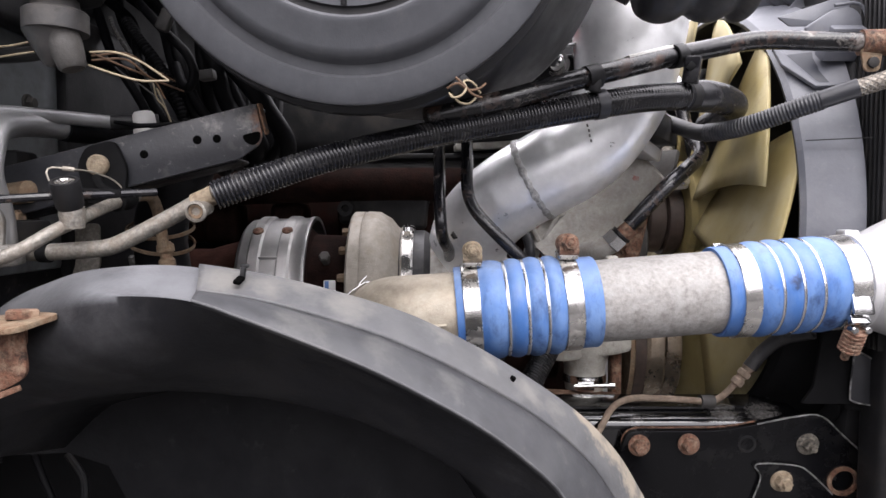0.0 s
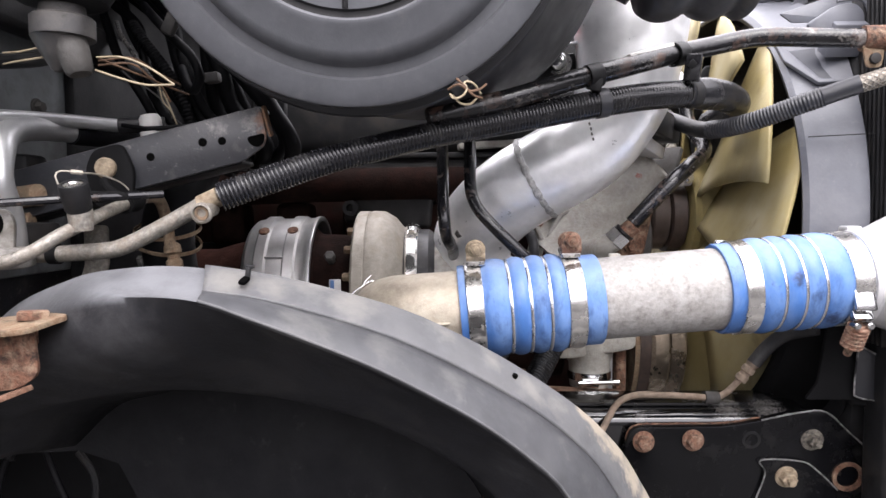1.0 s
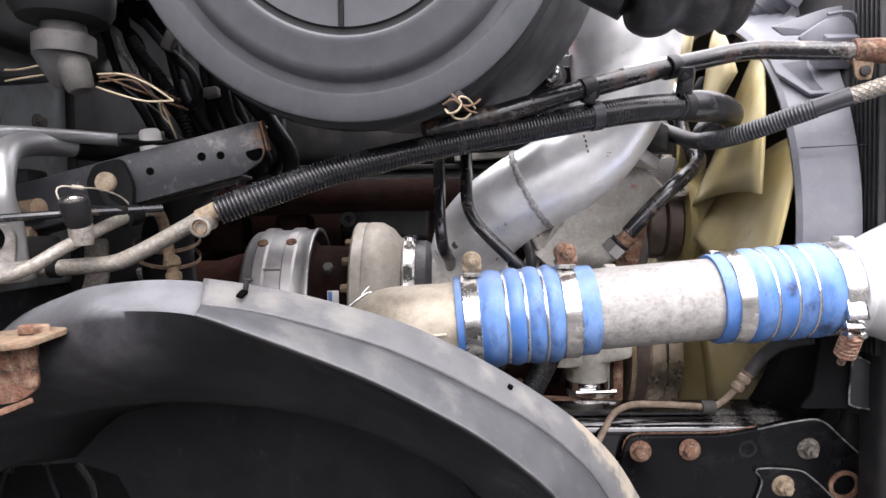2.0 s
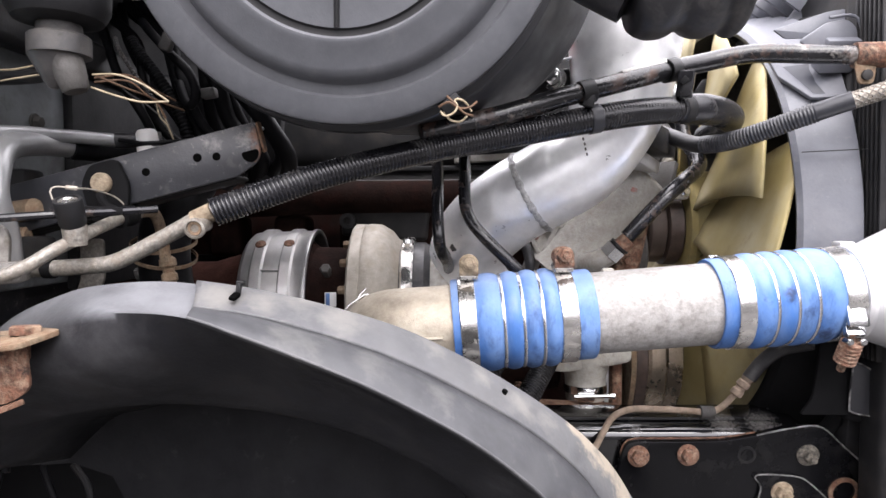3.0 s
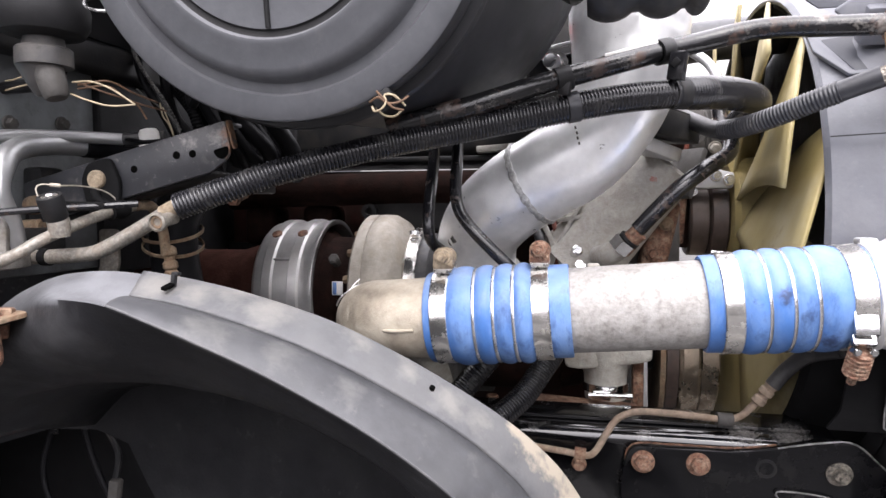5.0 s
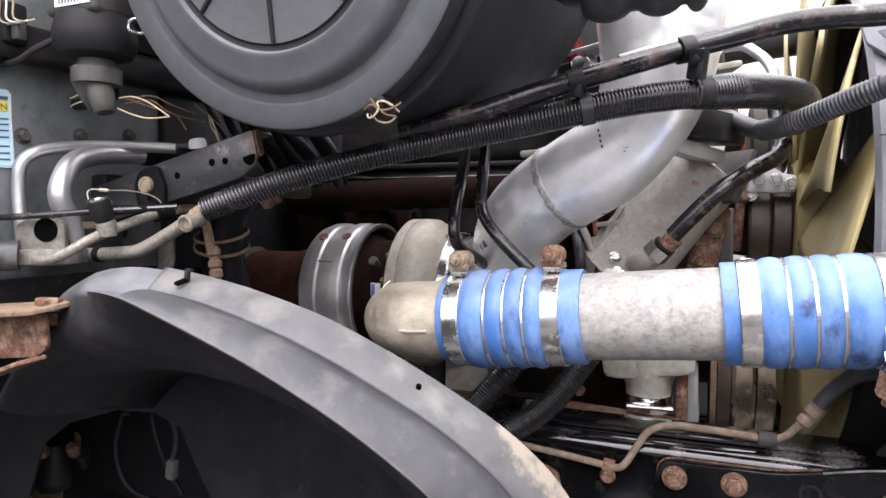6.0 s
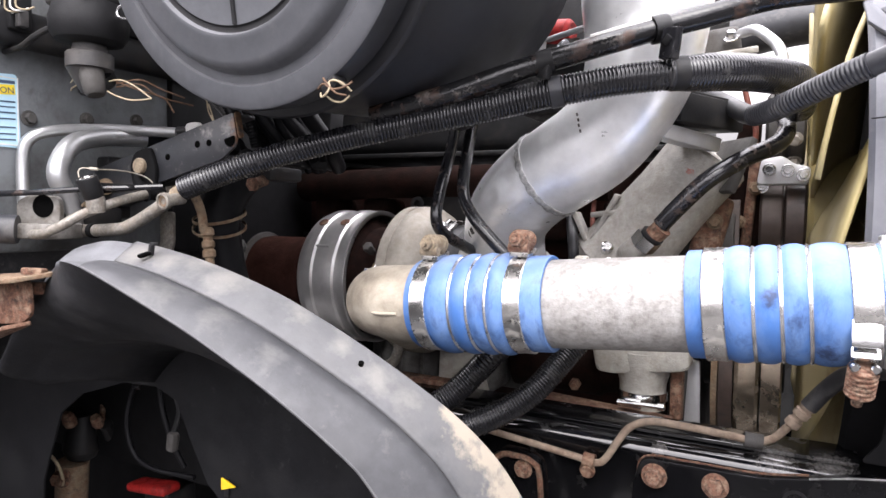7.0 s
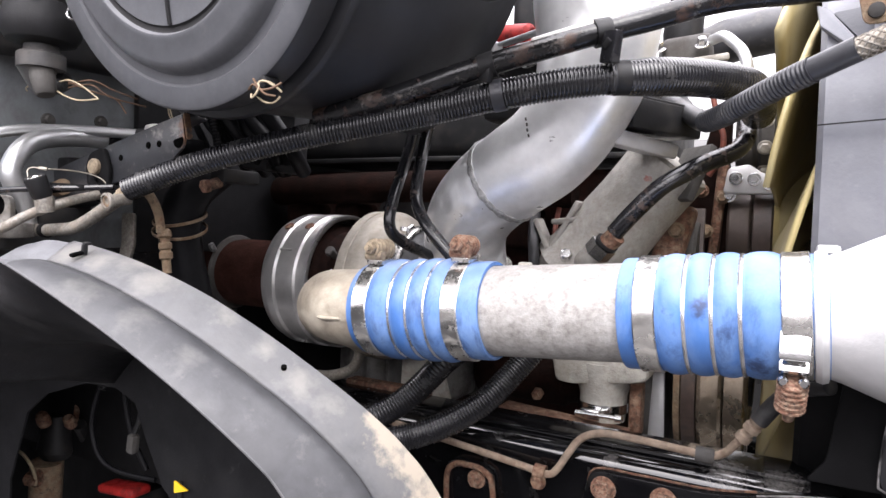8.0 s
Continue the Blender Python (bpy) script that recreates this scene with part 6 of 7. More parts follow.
    part("tether", sweep([(-0.367, 0.602, 1.382), (-0.370, 0.603, 1.391), (-0.366, 0.607, 1.395), (-0.354, 0.616, 1.3935), (-0.357, 0.645, 1.3945), (-0.358, 0.672, 1.393), (-0.352, 0.688, 1.388), (-0.346, 0.695, 1.380), (-0.345, 0.697, 1.374)], 0.0009, 6, 0.004), "braid", a, "pale twisted tether")
    part("crimp", sweep([(-0.360, 0.6115, 1.3945), (-0.352, 0.6175, 1.3935)], 0.0022, 8, 0.004), "braid", a)
    b = thing("air_conditioning_line", (-0.31, 0.645, 1.30), "thick oxidised aluminium line entering the corrugated hose", "pipe")
    part("tube", sweep([(-0.440, 0.648, 1.312), (-0.400, 0.642, 1.313), (-0.365, 0.640, 1.315), (-0.335, 0.642, 1.318), (-0.314, 0.646, 1.327), (-0.290, 0.650, 1.340), (-0.262, 0.654, 1.356), (-0.236, 0.656, 1.371), (-0.215, 0.662, 1.381)], 0.0085, 20, 0.005), "alutube", b)
    part("port", lathe([(0, 0.0075), (0.024, 0.0075), (0.026, 0.0105), (0.031, 0.0105), (0.032, 0.008), (0.029, 0.0075), (0.029, 0.002)], (-0.240, 0.655, 1.358), (0.0, -1, -0.15), 20), "alutube", b, "service port facing outward")
    part("port_ring", lathe([(0.0295, 0.0072), (0.0305, 0.0068), (0.0300, 0.0042), (0.0295, 0.004)], (-0.240, 0.655, 1.358), (0.0, -1, -0.15), 20, False), "tanrust", b)
    part("sleeve_end", sweep([(-0.252, 0.655, 1.362), (-0.232, 0.655, 1.371)], 0.0100, 18, 0.004), "sandbolt", b)
    r = thing("hood_prop_rod", (-0.42, 0.61, 1.35), "flat dark steel rod lying across the lines", "rod")
    part("rod", sweep([(-0.56, 0.556, 1.358), (-0.45, 0.580, 1.362), (-0.372, 0.612, 1.368), (-0.335, 0.645, 1.371), (-0.30, 0.675, 1.374)], 0.0042, 10, 0.01), "blackpipe", r)
    part("link", prism(rounded([(-0.06, -0.008), (-0.006, -0.004), (-0.006, 0.004), (-0.06, 0.008)], 0.003), (-0.32, 0.655, 1.372), (1, 0.6, 0.05), (0, 0, 1), 0.004), "blackrubber", r)
    h = thing("rubber_hose", (-0.35, 0.84, 1.22), "black rubber hose held by two tan clamps", "hose")
    part("hose", sweep([(-0.350, 0.90, 1.42), (-0.360, 0.855, 1.38), (-0.366, 0.836, 1.33), (-0.362, 0.84, 1.26), (-0.35, 0.86, 1.16)], 0.033, 24, 0.012), "blackcable", h)
    for z, tip in ((1.316, 0.10), (1.334, -0.06)):
        part("clamp", lathe([(-0.0022, 0.0400), (-0.0022, 0.0420), (0.0022, 0.0420), (0.0022, 0.0400)], (-0.366, 0.835, z), (0.12 + tip, -0.32, 1), 40, False), "tanrust", h, "tan dusty clamp")
    f = thing("sensor_fitting", (-0.335, 0.785, 1.25), "rusty threaded sensor fitting below a bent tube", "fitting")
    part("fitting", lathe([(0, 0.006), (0.004, 0.0100), (0.012, 0.0105), (0.015, 0.0070), (0.020, 0.0070), (0.023, 0.0098), (0.030, 0.0098), (0.033, 0.0072), (0.037, 0.0098), (0.045, 0.0098), (0.048, 0.0066), (0.068, 0.0066)], (-0.340, 0.785, 1.318), (0.1, 0.02, -1), 18), "tanrust", f)
    g = thing("stub_bolt", (-0.231, 0.761, 1.37), "short rusty bolt under the corrugated hose", "bolt")
    part("bolt", join(lathe([(0, 0.008), (0.02, 0.008)], (-0.229, 0.79, 1.388), (-0.05, -1, -0.3), 14), hexhead((-0.230, 0.770, 1.382), (-0.05, -1, -0.3), 0.010, 0.008)), "rust", g)
    part("stem", block((-0.229, 0.82, 1.398), (0.03, 0.07, 0.02), bev=0.004), "darkpart", g)
    s = thing("steel_bracket", (-0.45, 0.80, 1.235), "pale bare steel bracket behind the lines", "bracket")
    part("strap", prism(rounded([(-0.475, 1.235), (-0.445, 1.235), (-0.425, 1.29), (-0.425, 1.34), (-0.455, 1.34), (-0.455, 1.29)], 0.006), (0, 0.80, 0), (1, 0, 0), (0, 0, 1), 0.006), "alutube", s)


def relay_canister():
    t = thing("sensor_canister", (-0.37, 0.63, 1.46), "grey plastic sensor canister with wires and label", "sensor")
    ax, o = (0.0, 0, 1), v3(-0.365, 0.617, 1.502)
    part("collar", lathe([(0.019, 0.018), (0.020, 0.028), (0.022, 0.0282), (0.038, 0.0282), (0.040, 0.026), (0.041, 0.021), (0.050, 0.020), (0.052, 0.017)], o, ax, 40), "canister", t, "grey plastic collar")
    part("connector", lathe([(-0.012, 0.003), (-0.010, 0.006), (0.006, 0.0155), (0.020, 0.0230)], o + v3(-0.005, -0.002, 0), ax, 28), "canister", t, "tapered grey connector")
    part("connector_side", lathe([(-0.019, 0.010), (-0.016, 0.0125), (-0.006, 0.0140), (0.006, 0.0150), (0.018, 0.0150)], o + v3(0.012, -0.004, 0.003), (-0.30, 0, 1), 24), "greycast", t, "dark curved connector body")
    part("dome", lathe([(0.050, 0.026), (0.054, 0.040), (0.064, 0.046), (0.08, 0.047), (0.100, 0.041), (0.104, 0.03)], o, ax, 40), "groove", t, "black dome")
    part("box", block(o + v3(-0.002, 0.0, 0.136), (0.080, 0.07, 0.08), bev=0.008, segs=3), "canister", t)
    part("sticker", block(o + v3(0.006, -0.0358, 0.118), (0.056, 0.001, 0.026), bev=0), "white", t, "white bar-coded sticker")
    for k in range(9):
        part("bar", block(o + v3(-0.014 + 0.005 * k, -0.0366, 0.114), (0.0018 + 0.0008 * (k % 2), 0.0006, 0.012), bev=0), "ink", t)
    part("stalk", sweep([o + v3(0, 0.02, 0.02), o + v3(-0.03, 0.05, 0.02), (-0.44, 0.69, 1.52), (-0.505, 0.70, 1.52)], 0.008, 10, 0.01), "darkpart", t)
    w = thing("wire_loops", (-0.31, 0.65, 1.47), "yellowed bare wires looping from the canister", "wires")
    for pts in ([(-0.338, 0.625, 1.506), (-0.312, 0.622, 1.505), (-0.288, 0.624, 1.496), (-0.265, 0.63, 1.480)], [(-0.338, 0.622, 1.493), (-0.312, 0.618, 1.484), (-0.288, 0.620, 1.478), (-0.265, 0.63, 1.480)],
                [(-0.44, 0.64, 1.515), (-0.415, 0.625, 1.512), (-0.385, 0.61, 1.512)], [(-0.44, 0.64, 1.504), (-0.415, 0.625, 1.503), (-0.385, 0.615, 1.504)], [(-0.356, 0.80, 1.512), (-0.352, 0.80, 1.494), (-0.342, 0.798, 1.482), (-0.334, 0.798, 1.464)], [(-0.352, 0.80, 1.506), (-0.344, 0.80, 1.488), (-0.337, 0.80, 1.470)]):
        part("wire", sweep(pts, 0.0010, 8, 0.004), "cable", w)
    for a, b, c in ((0.0, 0.008, 0.0), (-0.004, 0.002, 0.010), (0.003, -0.006, -0.012)):
        part("wire", sweep([(-0.345, 0.64, 1.506 + a), (-0.318, 0.655, 1.504 + b), (-0.302, 0.675 + a, 1.494 + b + a), (-0.288 + c * 0.5, 0.70 + c, 1.482 + b * 1.5)], 0.0011, 8, 0.004), "brownwire", w, "brown grimy wire")
    c = thing("cable_bundle", (-0.30, 0.86, 1.40), "dark bundle of cables hanging beside the firewall", "cables")
    rnd = random.Random(4)
    # thick cables sag towards the engine, each on a way of its own
    for k in range(11):
        x, y = -0.455 + 0.017 * k, 0.88 + 0.07 * rnd.random()
        a, b, q = 0.03 * rnd.random(), 0.05 * (rnd.random() - 0.5), 0.02 * rnd.random()
        pts = [(x - 0.06 - a, y + 0.06, 1.69), (x - 0.02 + b, y + 0.02, 1.625), (x + q, y, 1.565), (x + 0.035 - b * 0.6, y + q, 1.505), (x + 0.045 + a, y + 0.03, 1.455), (x + 0.04 + b, y + 0.09, 1.42)]
        part("cable", sweep(pts, 0.006 + 0.007 * rnd.random(), 12, 0.012), "blackcable", c)
    part("ribbed_tube", corrugated([(-0.44, 0.91, 1.62), (-0.425, 0.90, 1.60), (-0.398, 0.895, 1.566), (-0.376, 0.895, 1.531), (-0.361, 0.895, 1.496), (-0.350, 0.90, 1.45)], 0.0088, 0.0052, 0.0014, 14), "blackcable", c, "black ribbed cable tube", sharp=60)
    part("loop", sweep([(-0.40, 0.86, 1.63), (-0.374, 0.83, 1.606), (-0.347, 0.82, 1.578), (-0.323, 0.82, 1.554), (-0.314, 0.822, 1.529), (-0.322, 0.826, 1.512), (-0.336, 0.84, 1.520), (-0.352, 0.86, 1.548)], 0.0060, 12, 0.006), "blackcable", c, "black looped cable")
    part("braided_cable", corrugated([(-0.432, 0.85, 1.606), (-0.422, 0.84, 1.588), (-0.404, 0.838, 1.559), (-0.385, 0.838, 1.533), (-0.369, 0.84, 1.508), (-0.360, 0.85, 1.48)], 0.0032, 0.0048, 0.0012, 8), "canister", c, "thin braided cable")
    part("thin_wire", sweep([(-0.425, 0.845, 1.542), (-0.410, 0.84, 1.530), (-0.386, 0.838, 1.515), (-0.362, 0.838, 1.494), (-0.353, 0.84, 1.475)], 0.0012, 6, 0.006), "canister", c)
    part("connector", block((-0.339, 0.80, 1.588), (0.016, 0.014, 0.028), (0, 25, 0), bev=0.004), "canister", c, "pale grey connector")
    part("connector", block((-0.300, 0.83, 1.528), (0.020, 0.016, 0.013), (0, -8, 0), bev=0.003), "canister", c)
    part("module", block((-0.318, 0.97, 1.50), (0.050, 0.05, 0.16), (0, 6, 15), bev=0.006), "darkpart", c)
    part("module", block((-0.262, 0.98, 1.49), (0.034, 0.05, 0.15), (0, 4, 10), bev=0.006), "darkpart", c)
    part("bolt", hexhead((-0.318, 0.942, 1.555), (0, -1, 0), 0.009, 0.008, 0.013), "greycast", c)
    m = thing("wire_harness", (-0.46, 0.60, 1.56), "tangle of pale wires and connectors on the firewall", "wires")
    for k in range(5):
        x = -0.45 - 0.012 * k
        part("wire", sweep([(x, 0.575, 1.66), (x + 0.004, 0.573, 1.62), (x + 0.002, 0.574, 1.60), (x + 0.018, 0.578, 1.595), (x + 0.03, 0.58, 1.597)], 0.0012, 8, 0.005), "white" if k % 2 else "cable", m)
    part("connector", block((-0.49, 0.59, 1.60), (0.05, 0.03, 0.05), bev=0.004), "groove", m)
    part("connector", block((-0.455, 0.585, 1.588), (0.012, 0.012, 0.022), bev=0.002), "canister", m)
    part("bar", sweep([(-0.51, 0.59, 1.552), (-0.46, 0.585, 1.552), (-0.43, 0.588, 1.565), (-0.40, 0.60, 1.58)], 0.004, 8, 0.01), "darkpart", m)


# ---- wheel arch ----
def wheel_liner():
    t = thing("wheel_arch_liner", (-0.05, 0.60, 0.72), "worn black plastic wheel arch liner with a dusty rim", "wheel arch liner")
    back = [(-0.50, 0.625, 1.17), (-0.43, 0.618, 1.255), (-0.36, 0.605, 1.290), (-0.295, 0.578, 1.302), (-0.235, 0.568, 1.304), (-0.173, 0.578, 1.294), (-0.116, 0.588, 1.280), (-0.044, 0.597, 1.257), (0.009, 0.610, 1.231), (0.064, 0.628, 1.197), (0.125, 0.652, 1.152), (0.166, 0.670, 1.113), (0.198, 0.683, 1.070), (0.245, 0.70, 0.98), (0.285, 0.715, 0.86), (0.305, 0.72, 0.72)]
    lip = [(-0.49, 0.590, 1.15), (-0.42, 0.582, 1.235), (-0.355, 0.563, 1.268), (-0.290, 0.525, 1.281), (-0.235, 0.498, 1.286), (-0.193, 0.487, 1.284), (-0.155, 0.492, 1.271), (-0.100, 0.499, 1.248), (-0.055, 0.506, 1.227), (-0.008, 0.516, 1.200), (0.036, 0.527, 1.171), (0.080, 0.545, 1.132), (0.110, 0.560, 1.096), (0.160, 0.58, 1.01), (0.20, 0.595, 0.89), (0.22, 0.60, 0.72)]
    fold = [(-0.52, 0.63, 1.09), (-0.45, 0.622, 1.152), (-0.37, 0.62, 1.174), (-0.30, 0.62, 1.182), (-0.246, 0.62, 1.183), (-0.205, 0.619, 1.180), (-0.165, 0.618, 1.175), (-0.113, 0.617, 1.163), (-0.073, 0.618, 1.150), (-0.03, 0.622, 1.129), (0.005, 0.625, 1.108), (0.04, 0.63, 1.08), (0.065, 0.635, 1.05), (0.11, 0.64, 0.98), (0.15, 0.645, 0.87), (0.17, 0.65, 0.72)]
    n = 120

    # the edges run from the cab side to the foot; match them by their share of the way
    def share(p):
        p = np.array(p)
        k = np.linspace(0, len(p) - 1, n)
        fine, _ = spline(p, 0.002)
        d = np.concatenate([[0], np.cumsum(np.linalg.norm(np.diff(fine, axis=0), axis=1))])
        own = [d[np.argmin(((fine - q) ** 2).sum(1))] for q in p]
        s = np.interp(k, range(len(p)), own)
        return np.stack([np.interp(s, d, fine[:, i]) for i in range(3)], 1)
    B, L, F = share(back), share(lip), share(fold)
    tang = np.gradient(L, axis=0)
    tang /= np.linalg.norm(tang, axis=1)[:, None]
    up = np.cross(tang, (0, -1.0, 0))
    up *= np.sign(up[:, 2:3] + 1e-6)
    right = np.clip((L[:, 0:1] + 0.27) / 0.12, 0, 1)
    right = right * right * (3 - 2 * right)
    under = np.clip((B[:, 0:1] + 0.33) / 0.11, 0, 1)
    under = under * under * (3 - 2 * under)

    def mix(f, rise=0.0):
        f = np.asarray(f, float).reshape(-1, 1)
        return B * (1 - f) + L * f + up * rise
    stain(M["rim"], [(-0.190, 0.555, 1.292, 0.030), (-0.150, 0.560, 1.288, 0.022), (-0.125, 0.588, 1.281, 0.030), (-0.085, 0.580, 1.266, 0.030), (-0.010, 0.600, 1.238, 0.018), (0.046, 0.606, 1.212, 0.018), (0.082, 0.612, 1.180, 0.020), (0.105, 0.628, 1.155, 0.020)], (0.165, 0.160, 0.150), 45.0, 1.0)
    stain(M["rim"], [(0.140, 0.658, 1.140, 0.016), (0.155, 0.664, 1.124, 0.026), (0.176, 0.672, 1.100, 0.028), (0.196, 0.682, 1.068, 0.030), (0.212, 0.688, 1.030, 0.032), (0.228, 0.694, 0.99, 0.034)], (0.275, 0.24, 0.19), 60.0, 0.6)
    stain(M["silicone"], [(0.398, 0.776, 1.262, 0.010), (0.425, 0.772, 1.270, 0.012), (0.447, 0.775, 1.250, 0.010), (0.475, 0.780, 1.215, 0.016), (0.120, 0.775, 1.240, 0.008)], (0.014, 0.030, 0.085), 110.0, 0.7)
    stain(M["railpaint"], [(0.44, 1.0, 1.035, 0.028), (0.50, 1.0, 1.035, 0.03), (0.30, 0.985, 1.03, 0.012)], (0.22, 0.21, 0.20), 240.0, 1.4)
    stain(M["flange"], [(-0.12, 0.515, 1.252, 0.030), (-0.06, 0.530, 1.228, 0.024), (0.0, 0.545, 1.198, 0.02)], (0.105, 0.104, 0.102), 50.0, 0.8)
    stain(M["liner"], [(-0.34, 0.56, 1.245, 0.07), (-0.27, 0.52, 1.25, 0.05), (-0.40, 0.58, 1.23, 0.05)], (0.060, 0.060, 0.063), 40.0, 1.6)
    # one shell: shoulder, rolled edge, hollow, fold and roof of the arch
    rows = [B + up * -0.012 + v3(0, 0.002, 0), B]
    rows += [mix(np.full(n, f)) + up * math.sin(math.pi * f) * (0.006 - 0.021 * under) for f in (0.25, 0.5, 0.75)] + [L]
    bul = 0.034 * (1 - right) + 0.006 * right
    for s in np.linspace(0.08, 1, 13):
        rows.append(L * (1 - s) + F * s + v3(0, -1, 0) * bul * math.sin(math.pi * s) + up * 0.012 * right * math.sin(math.pi * s))
    roof = F + up * -0.052
    roof[:, 1] = 0.800
    rows += [F * 0.94 + roof * 0.06 + up * -0.004, F * 0.5 + roof * 0.5 + up * 0.006, roof]
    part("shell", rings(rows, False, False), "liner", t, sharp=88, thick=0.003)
    # the dusty rim lies on the shell; towards the cab its flange narrows to a tip
    i0, i1 = float(np.argmax(B[:, 0] > -0.217)), float(np.argmax(L[:, 0] > -0.196))

    im = float(np.argmax((B * 0.57 + L * 0.43)[:, 0] > -0.2105))

    def tail(q, f):
        k = np.linspace(np.interp(f, (0, 0.43, 1), (i0, im, i1)), n - 1, 110)
        return np.stack([np.interp(k, np.arange(n), q[:, i]) for i in range(3)], 1)
    s = np.clip((np.arange(n) - i0) / (n - 1 - i0), 0, 1)
    f = np.interp(s, (0, 0.3, 0.6, 1), (0.43, 0.46, 0.46, 0.44))
    dip = np.interp(s, (0, 0.3, 0.6, 1), (-0.014, -0.006, -0.002, 0))[:, None]
    tip = np.interp(s, (0, 0.15), (0.003, 0))[:, None]
    band = [(B + up * -0.008, 0), (B + up * 0.0040, 0), (mix(f * 0.35, 0.0068) + up * dip * 0.38, 0.15), (mix(f * 0.7, 0.0072) + up * dip * 0.75, 0.3), (mix(f, 0.0066) + up * dip, 0.43), (mix(f + 0.012, 0.0052) + up * dip, 0.435)]
    part("rim", rings([tail(*q) for q in band], False, False), "rim", t, "scuffed grey rim coated with tan dust", sharp=28, thick=0.003)
    flange = [(mix(f + 0.010, 0.0050) + up * dip, 0.43), (mix(f * 0.7 + 0.3, 0.0052) + up * dip * 0.62, 0.6), (mix(f * 0.4 + 0.6, 0.0050) + up * dip * 0.3, 0.78), (mix(f * 0.12 + 0.88, 0.0032), 0.94), (L + up * (tip + 0.0005), 1), (L + up * (tip - 0.003) + v3(0, 0.002, 0), 1)]
    part("flange", rings([tail(*q) for q in flange], False, False), "flange", t, "plain grey lower flange", sharp=28, thick=0.002)
    part("lip_bead", sweep(tail(L + up * tip, 1)[::4] + v3(0, -0.0008, 0), 0.0013, 8, 0.006), "rim", t)
    # the wall behind the wheel, with an opening to the axle
    top = [(p[0], p[2] - 0.002) for p in roof[::8] if p[0] > -0.36]
    wall = [(-1.1, 1.15)] + [(-0.45, 1.15)] + top + [(top[-1][0], 0.60), (-0.255, 0.60), (-0.265, 0.80), (-0.30, 0.87), (-0.356, 0.911), (-0.396, 0.978), (-0.424, 1.033), (-0.475, 1.05), (-0.554, 1.046), (-0.67, 1.009), (-0.732, 0.965), (-0.789, 0.826), (-0.80, 0.60), (-1.1, 0.60)]
    # wall takes the darkened liner copy to paint the shade in the well
    part("inner_wall", prism(list(reversed(wall)), (0, 0.800, 0), (1, 0, 0), (0, 0, 1), -0.004, 0), "shadedwall", t, sharp=30)
    for x, y, z in ((0.0670, 0.6075, 1.1945), (0.1010, 0.6220, 1.1480)):
        # raised black disc, its colour standing for the hole's shade
        part("hole", lathe([(-0.004, 0.0027), (0.0012, 0.0028), (0.0013, 0.001)], (x, y, z), (0.45, -0.3, 0.85), 14), "void", t, "small black disc for an unlit hole")
    # black block painted as the slot's unlit inside
    part("slot", block((-0.1745, 0.548, 1.2945), (0.0065, 0.014, 0.004), (14, 12, 0), bev=0.0015), "void", t, "black block for an unlit slot")
    part("push_pin", join(block((-0.1735, 0.556, 1.2995), (0.004, 0.006, 0.012), (0, 8, 0), bev=0.001), block((-0.172, 0.558, 1.3060), (0.007, 0.007, 0.003), (0, 8, 0), bev=0.001)), "darkpart", t)


def rust_bracket():
    t = thing("fender_bracket", (-0.36, 0.52, 1.18), "rusty flaking steel fender bracket with a bolt", "bracket")
    part("top_plate", prism(rounded([(-0.14, -0.03), (0.035, -0.028), (0.045, 0.016), (0.02, 0.030), (-0.14, 0.034)], 0.008), (-0.368, 0.525, 1.257), (1, 0, 0.09), (0, 1, 0.10), 0.005, 0.001), "tanrust", t, "tan dusty top plate")
    part("web", prism(rounded([(-0.10, -0.062), (0.004, -0.052), (0.022, -0.040), (0.018, 0.0), (-0.10, 0.0)], 0.008), (-0.366, 0.530, 1.2575), (1, 0.05, 0.0), (0, 0.0, 1), 0.005, 0.001), "rust", t)
    part("lower_flange", prism(rounded([(-0.10, -0.03), (0.005, -0.028), (0.018, 0.0), (-0.10, 0.0)], 0.006), (-0.366, 0.532, 1.199), (1, 0, 0.35), (0, 1, 0), 0.005, 0.001), "rust", t)
    part("bolt", hexhead((-0.352, 0.535, 1.2635), (0, 0.1, 1), 0.0135, 0.008, 0.0), "rust", t)
    part("nut", hexhead((-0.366, 0.548, 1.252), (0, 0, -1), 0.009, 0.014), "rust", t)
    part("arm", block((-0.53, 0.545, 1.225), (0.16, 0.03, 0.05), bev=0.004), "rust", t)


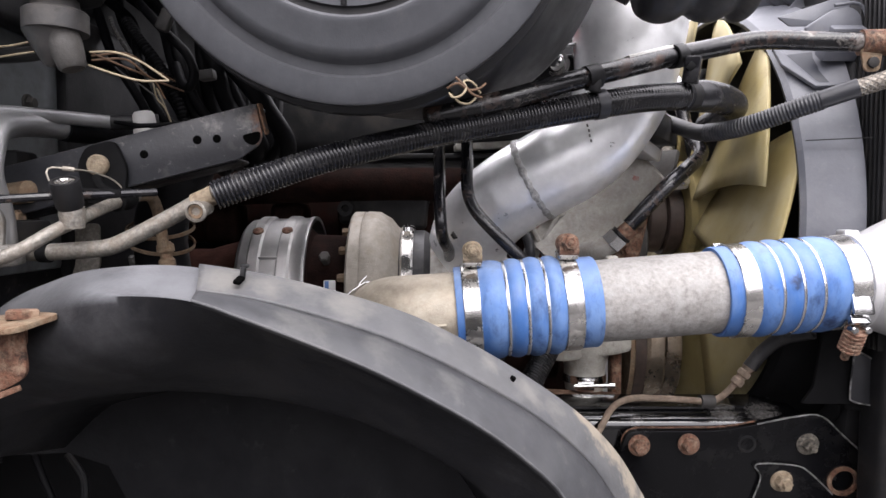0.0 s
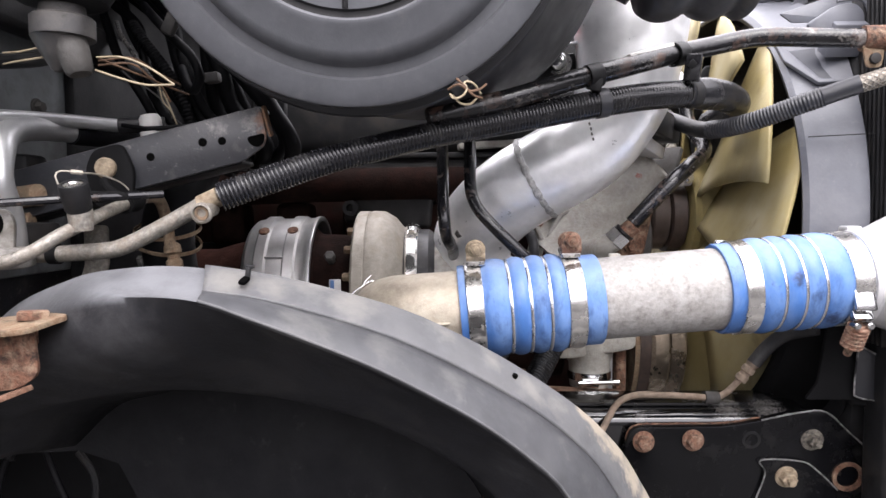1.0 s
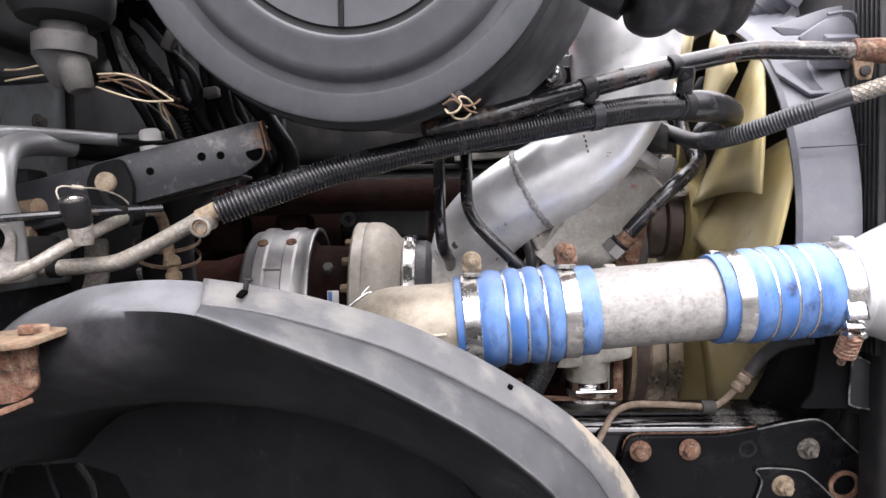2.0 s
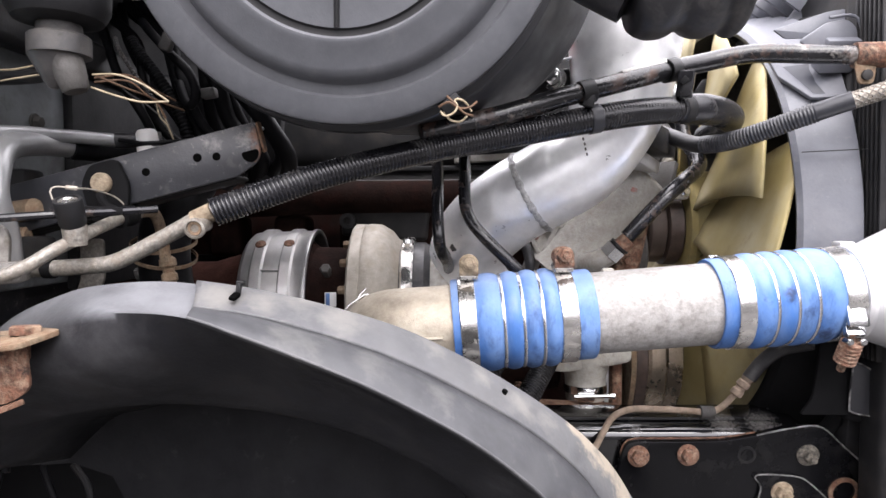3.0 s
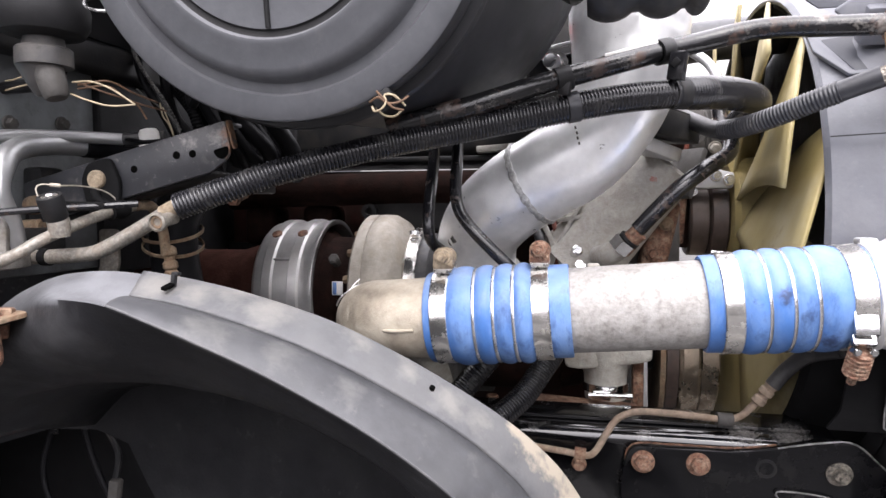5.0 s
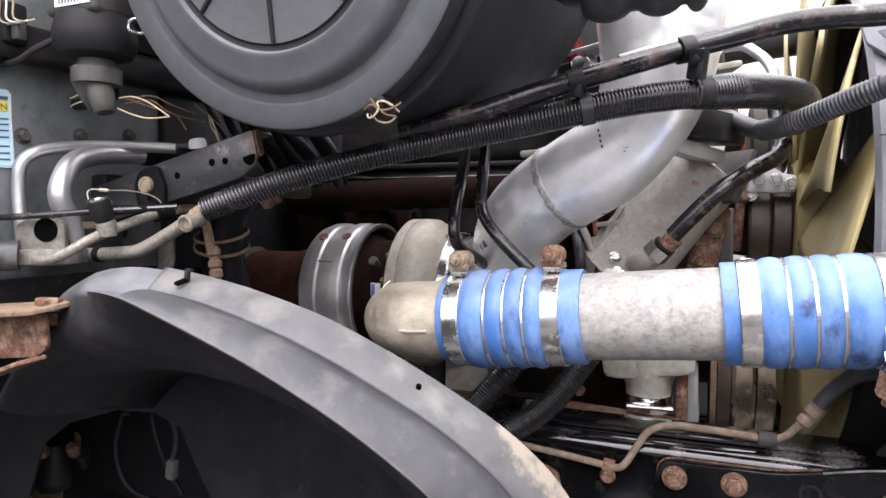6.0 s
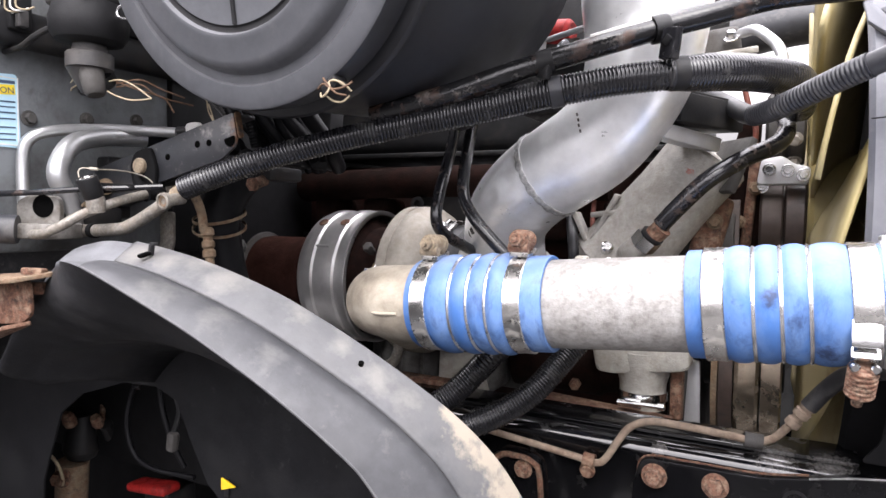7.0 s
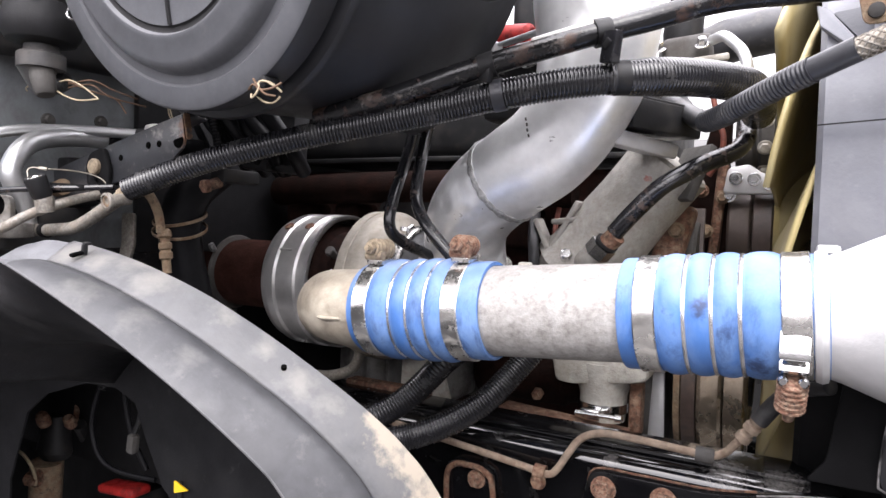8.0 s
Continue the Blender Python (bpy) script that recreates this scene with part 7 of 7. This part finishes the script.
def wheel_well():
    t = thing("steering_joint", (-0.96, 0.98, 0.62), "rusty steering joint with a pale rubber boot ring", "steering joint")
    part("shaft", sweep([(-0.985, 0.975, 0.58), (-0.975, 0.972, 0.68), (-0.965, 0.970, 0.770)], 0.034, 20, 0.02), "tanrust", t)
    part("pinch_bolt", hexhead((-0.955, 0.940, 0.745), (0.3, -1, 0.1), 0.016, 0.02, 0.022), "rust", t)
    ring = [(-0.978 + 0.042 * math.cos(a), 0.926 - 0.012 * math.sin(a), 0.762 + 0.046 * math.sin(a)) for a in np.linspace(-0.7, 2.0, 14)]
    part("ring", sweep(ring, 0.0035, 8, 0.006), "cable", t, "pale boot ring")
    part("knuckle", lathe([(0, 0.03), (0.02, 0.040), (0.07, 0.034), (0.10, 0.020)], (-0.965, 0.990, 0.775), (0.1, 0, 1), 18), "darkpart", t)
    part("knob", lathe([(0, 0.013), (0.012, 0.015), (0.03, 0.012), (0.036, 0.006)], (-0.945, 0.955, 0.862), (0.2, -0.5, 1), 14), "rust", t)
    part("knob", lathe([(0, 0.010), (0.01, 0.013), (0.028, 0.010)], (-0.87, 0.97, 0.868), (0.2, -0.6, 1), 14), "rust", t)
    part("stem", sweep([(-0.868, 0.975, 0.88), (-0.90, 1.0, 0.905), (-0.945, 1.03, 0.935)], 0.006, 8, 0.01), "rust", t)
    part("arm", sweep([(-0.87, 0.985, 0.868), (-0.90, 1.02, 0.82), (-0.96, 1.04, 0.80)], 0.014, 10, 0.02), "darkpart", t)
    h = thing("brake_hose", (-0.50, 0.85, 0.85), "black brake hose looping in the wheel arch", "hose")
    part("hanger", sweep([(-0.615, 0.868, 1.01), (-0.62, 0.90, 1.03), (-0.64, 1.18, 1.04)], 0.008, 10, 0.02), "darkpart", h)
    part("hose", sweep([(-0.615, 0.866, 1.02), (-0.628, 0.86, 0.96), (-0.620, 0.858, 0.915), (-0.596, 0.858, 0.885), (-0.55, 0.862, 0.872), (-0.47, 0.875, 0.87)], 0.0045, 12, 0.008), "blackcable", h)
    part("hose", sweep([(-0.595, 0.90, 1.06), (-0.56, 0.88, 0.99), (-0.53, 0.875, 0.93), (-0.50, 0.88, 0.88)], 0.0050, 12, 0.01), "blackcable", h)
    part("fitting", block((-0.478, 0.836, 0.945), (0.018, 0.016, 0.034), (0, 8, 0), bev=0.005), "greycast", h, "dull metal fitting")
    part("stub", sweep([(-0.478, 0.836, 0.955), (-0.49, 0.86, 0.99), (-0.52, 0.875, 1.02)], 0.005, 8, 0.01), "darkpart", h)
    r = thing("air_spring_base", (-0.76, 1.01, 0.62), "faded red painted base in the wheel arch", "base")
    part("base", block((-0.755, 1.015, 0.740), (0.12, 0.05, 0.020), (0, -6, 0), bev=0.008, segs=3), "red", r)
    part("stem", block((-0.755, 1.06, 0.66), (0.08, 0.08, 0.14), bev=0.01), "darkpart", r)
    y = thing("reflector", (-0.31, 0.795, 0.86), "yellow triangular reflector tag", "reflector")
    part("plate", prism([(0, -0.013), (0.028, -0.004), (0.0, 0.007)], (-0.316, 0.793, 0.926), (1, 0.1, 0), (0, 0, 1), 0.004), "yellow", y)
    part("stem", block((-0.312, 0.7985, 0.915), (0.010, 0.004, 0.03), bev=0.001), "darkpart", y)
    # added black box that blocks light from the wheel well
    c = thing("well_blocker_box", (-1.30, 0.80, 0.30), "black box added to close off and darken the wheel well", "step box")
    part("box", block((-1.36, 0.78, 0.62), (0.10, 0.80, 1.10), bev=0.01), "blackrubber", c)
    # added black plate behind the opening, so that its depth stays dark
    b = thing("well_dark_plate", (-0.6, 1.08, 0.62), "black plate added to keep the wheel arch's depth dark", "plate")
    part("plate", block((-0.85, 1.20, 0.90), (1.10, 0.012, 0.80), bev=0.004), "blackrubber", b)


ground()
blocker_wall()
cab_and_hood()
firewall()
caution_label()
frame_rail()
rail_ledge()
front_plate()
engine()
front_drive()
shroud()
charge_pipe()
boot([0.0172, 0.0475, 0.0802, 0.1042, 0.1283, 0.1500, 0.1955], "blue silicone hump hose with thin steel rings by the turbo")
boot([0.348, 0.3860, 0.4110, 0.4355, 0.4600, 0.4935, 0.5320], "scuffed blue silicone hump hose at the cooler inlet", 0.0042)
clamps()
turbo()
intake()
air_cleaner()
hoses()
castings()
cab_side()
relay_canister()
wheel_liner()
rust_bracket()
wheel_well()
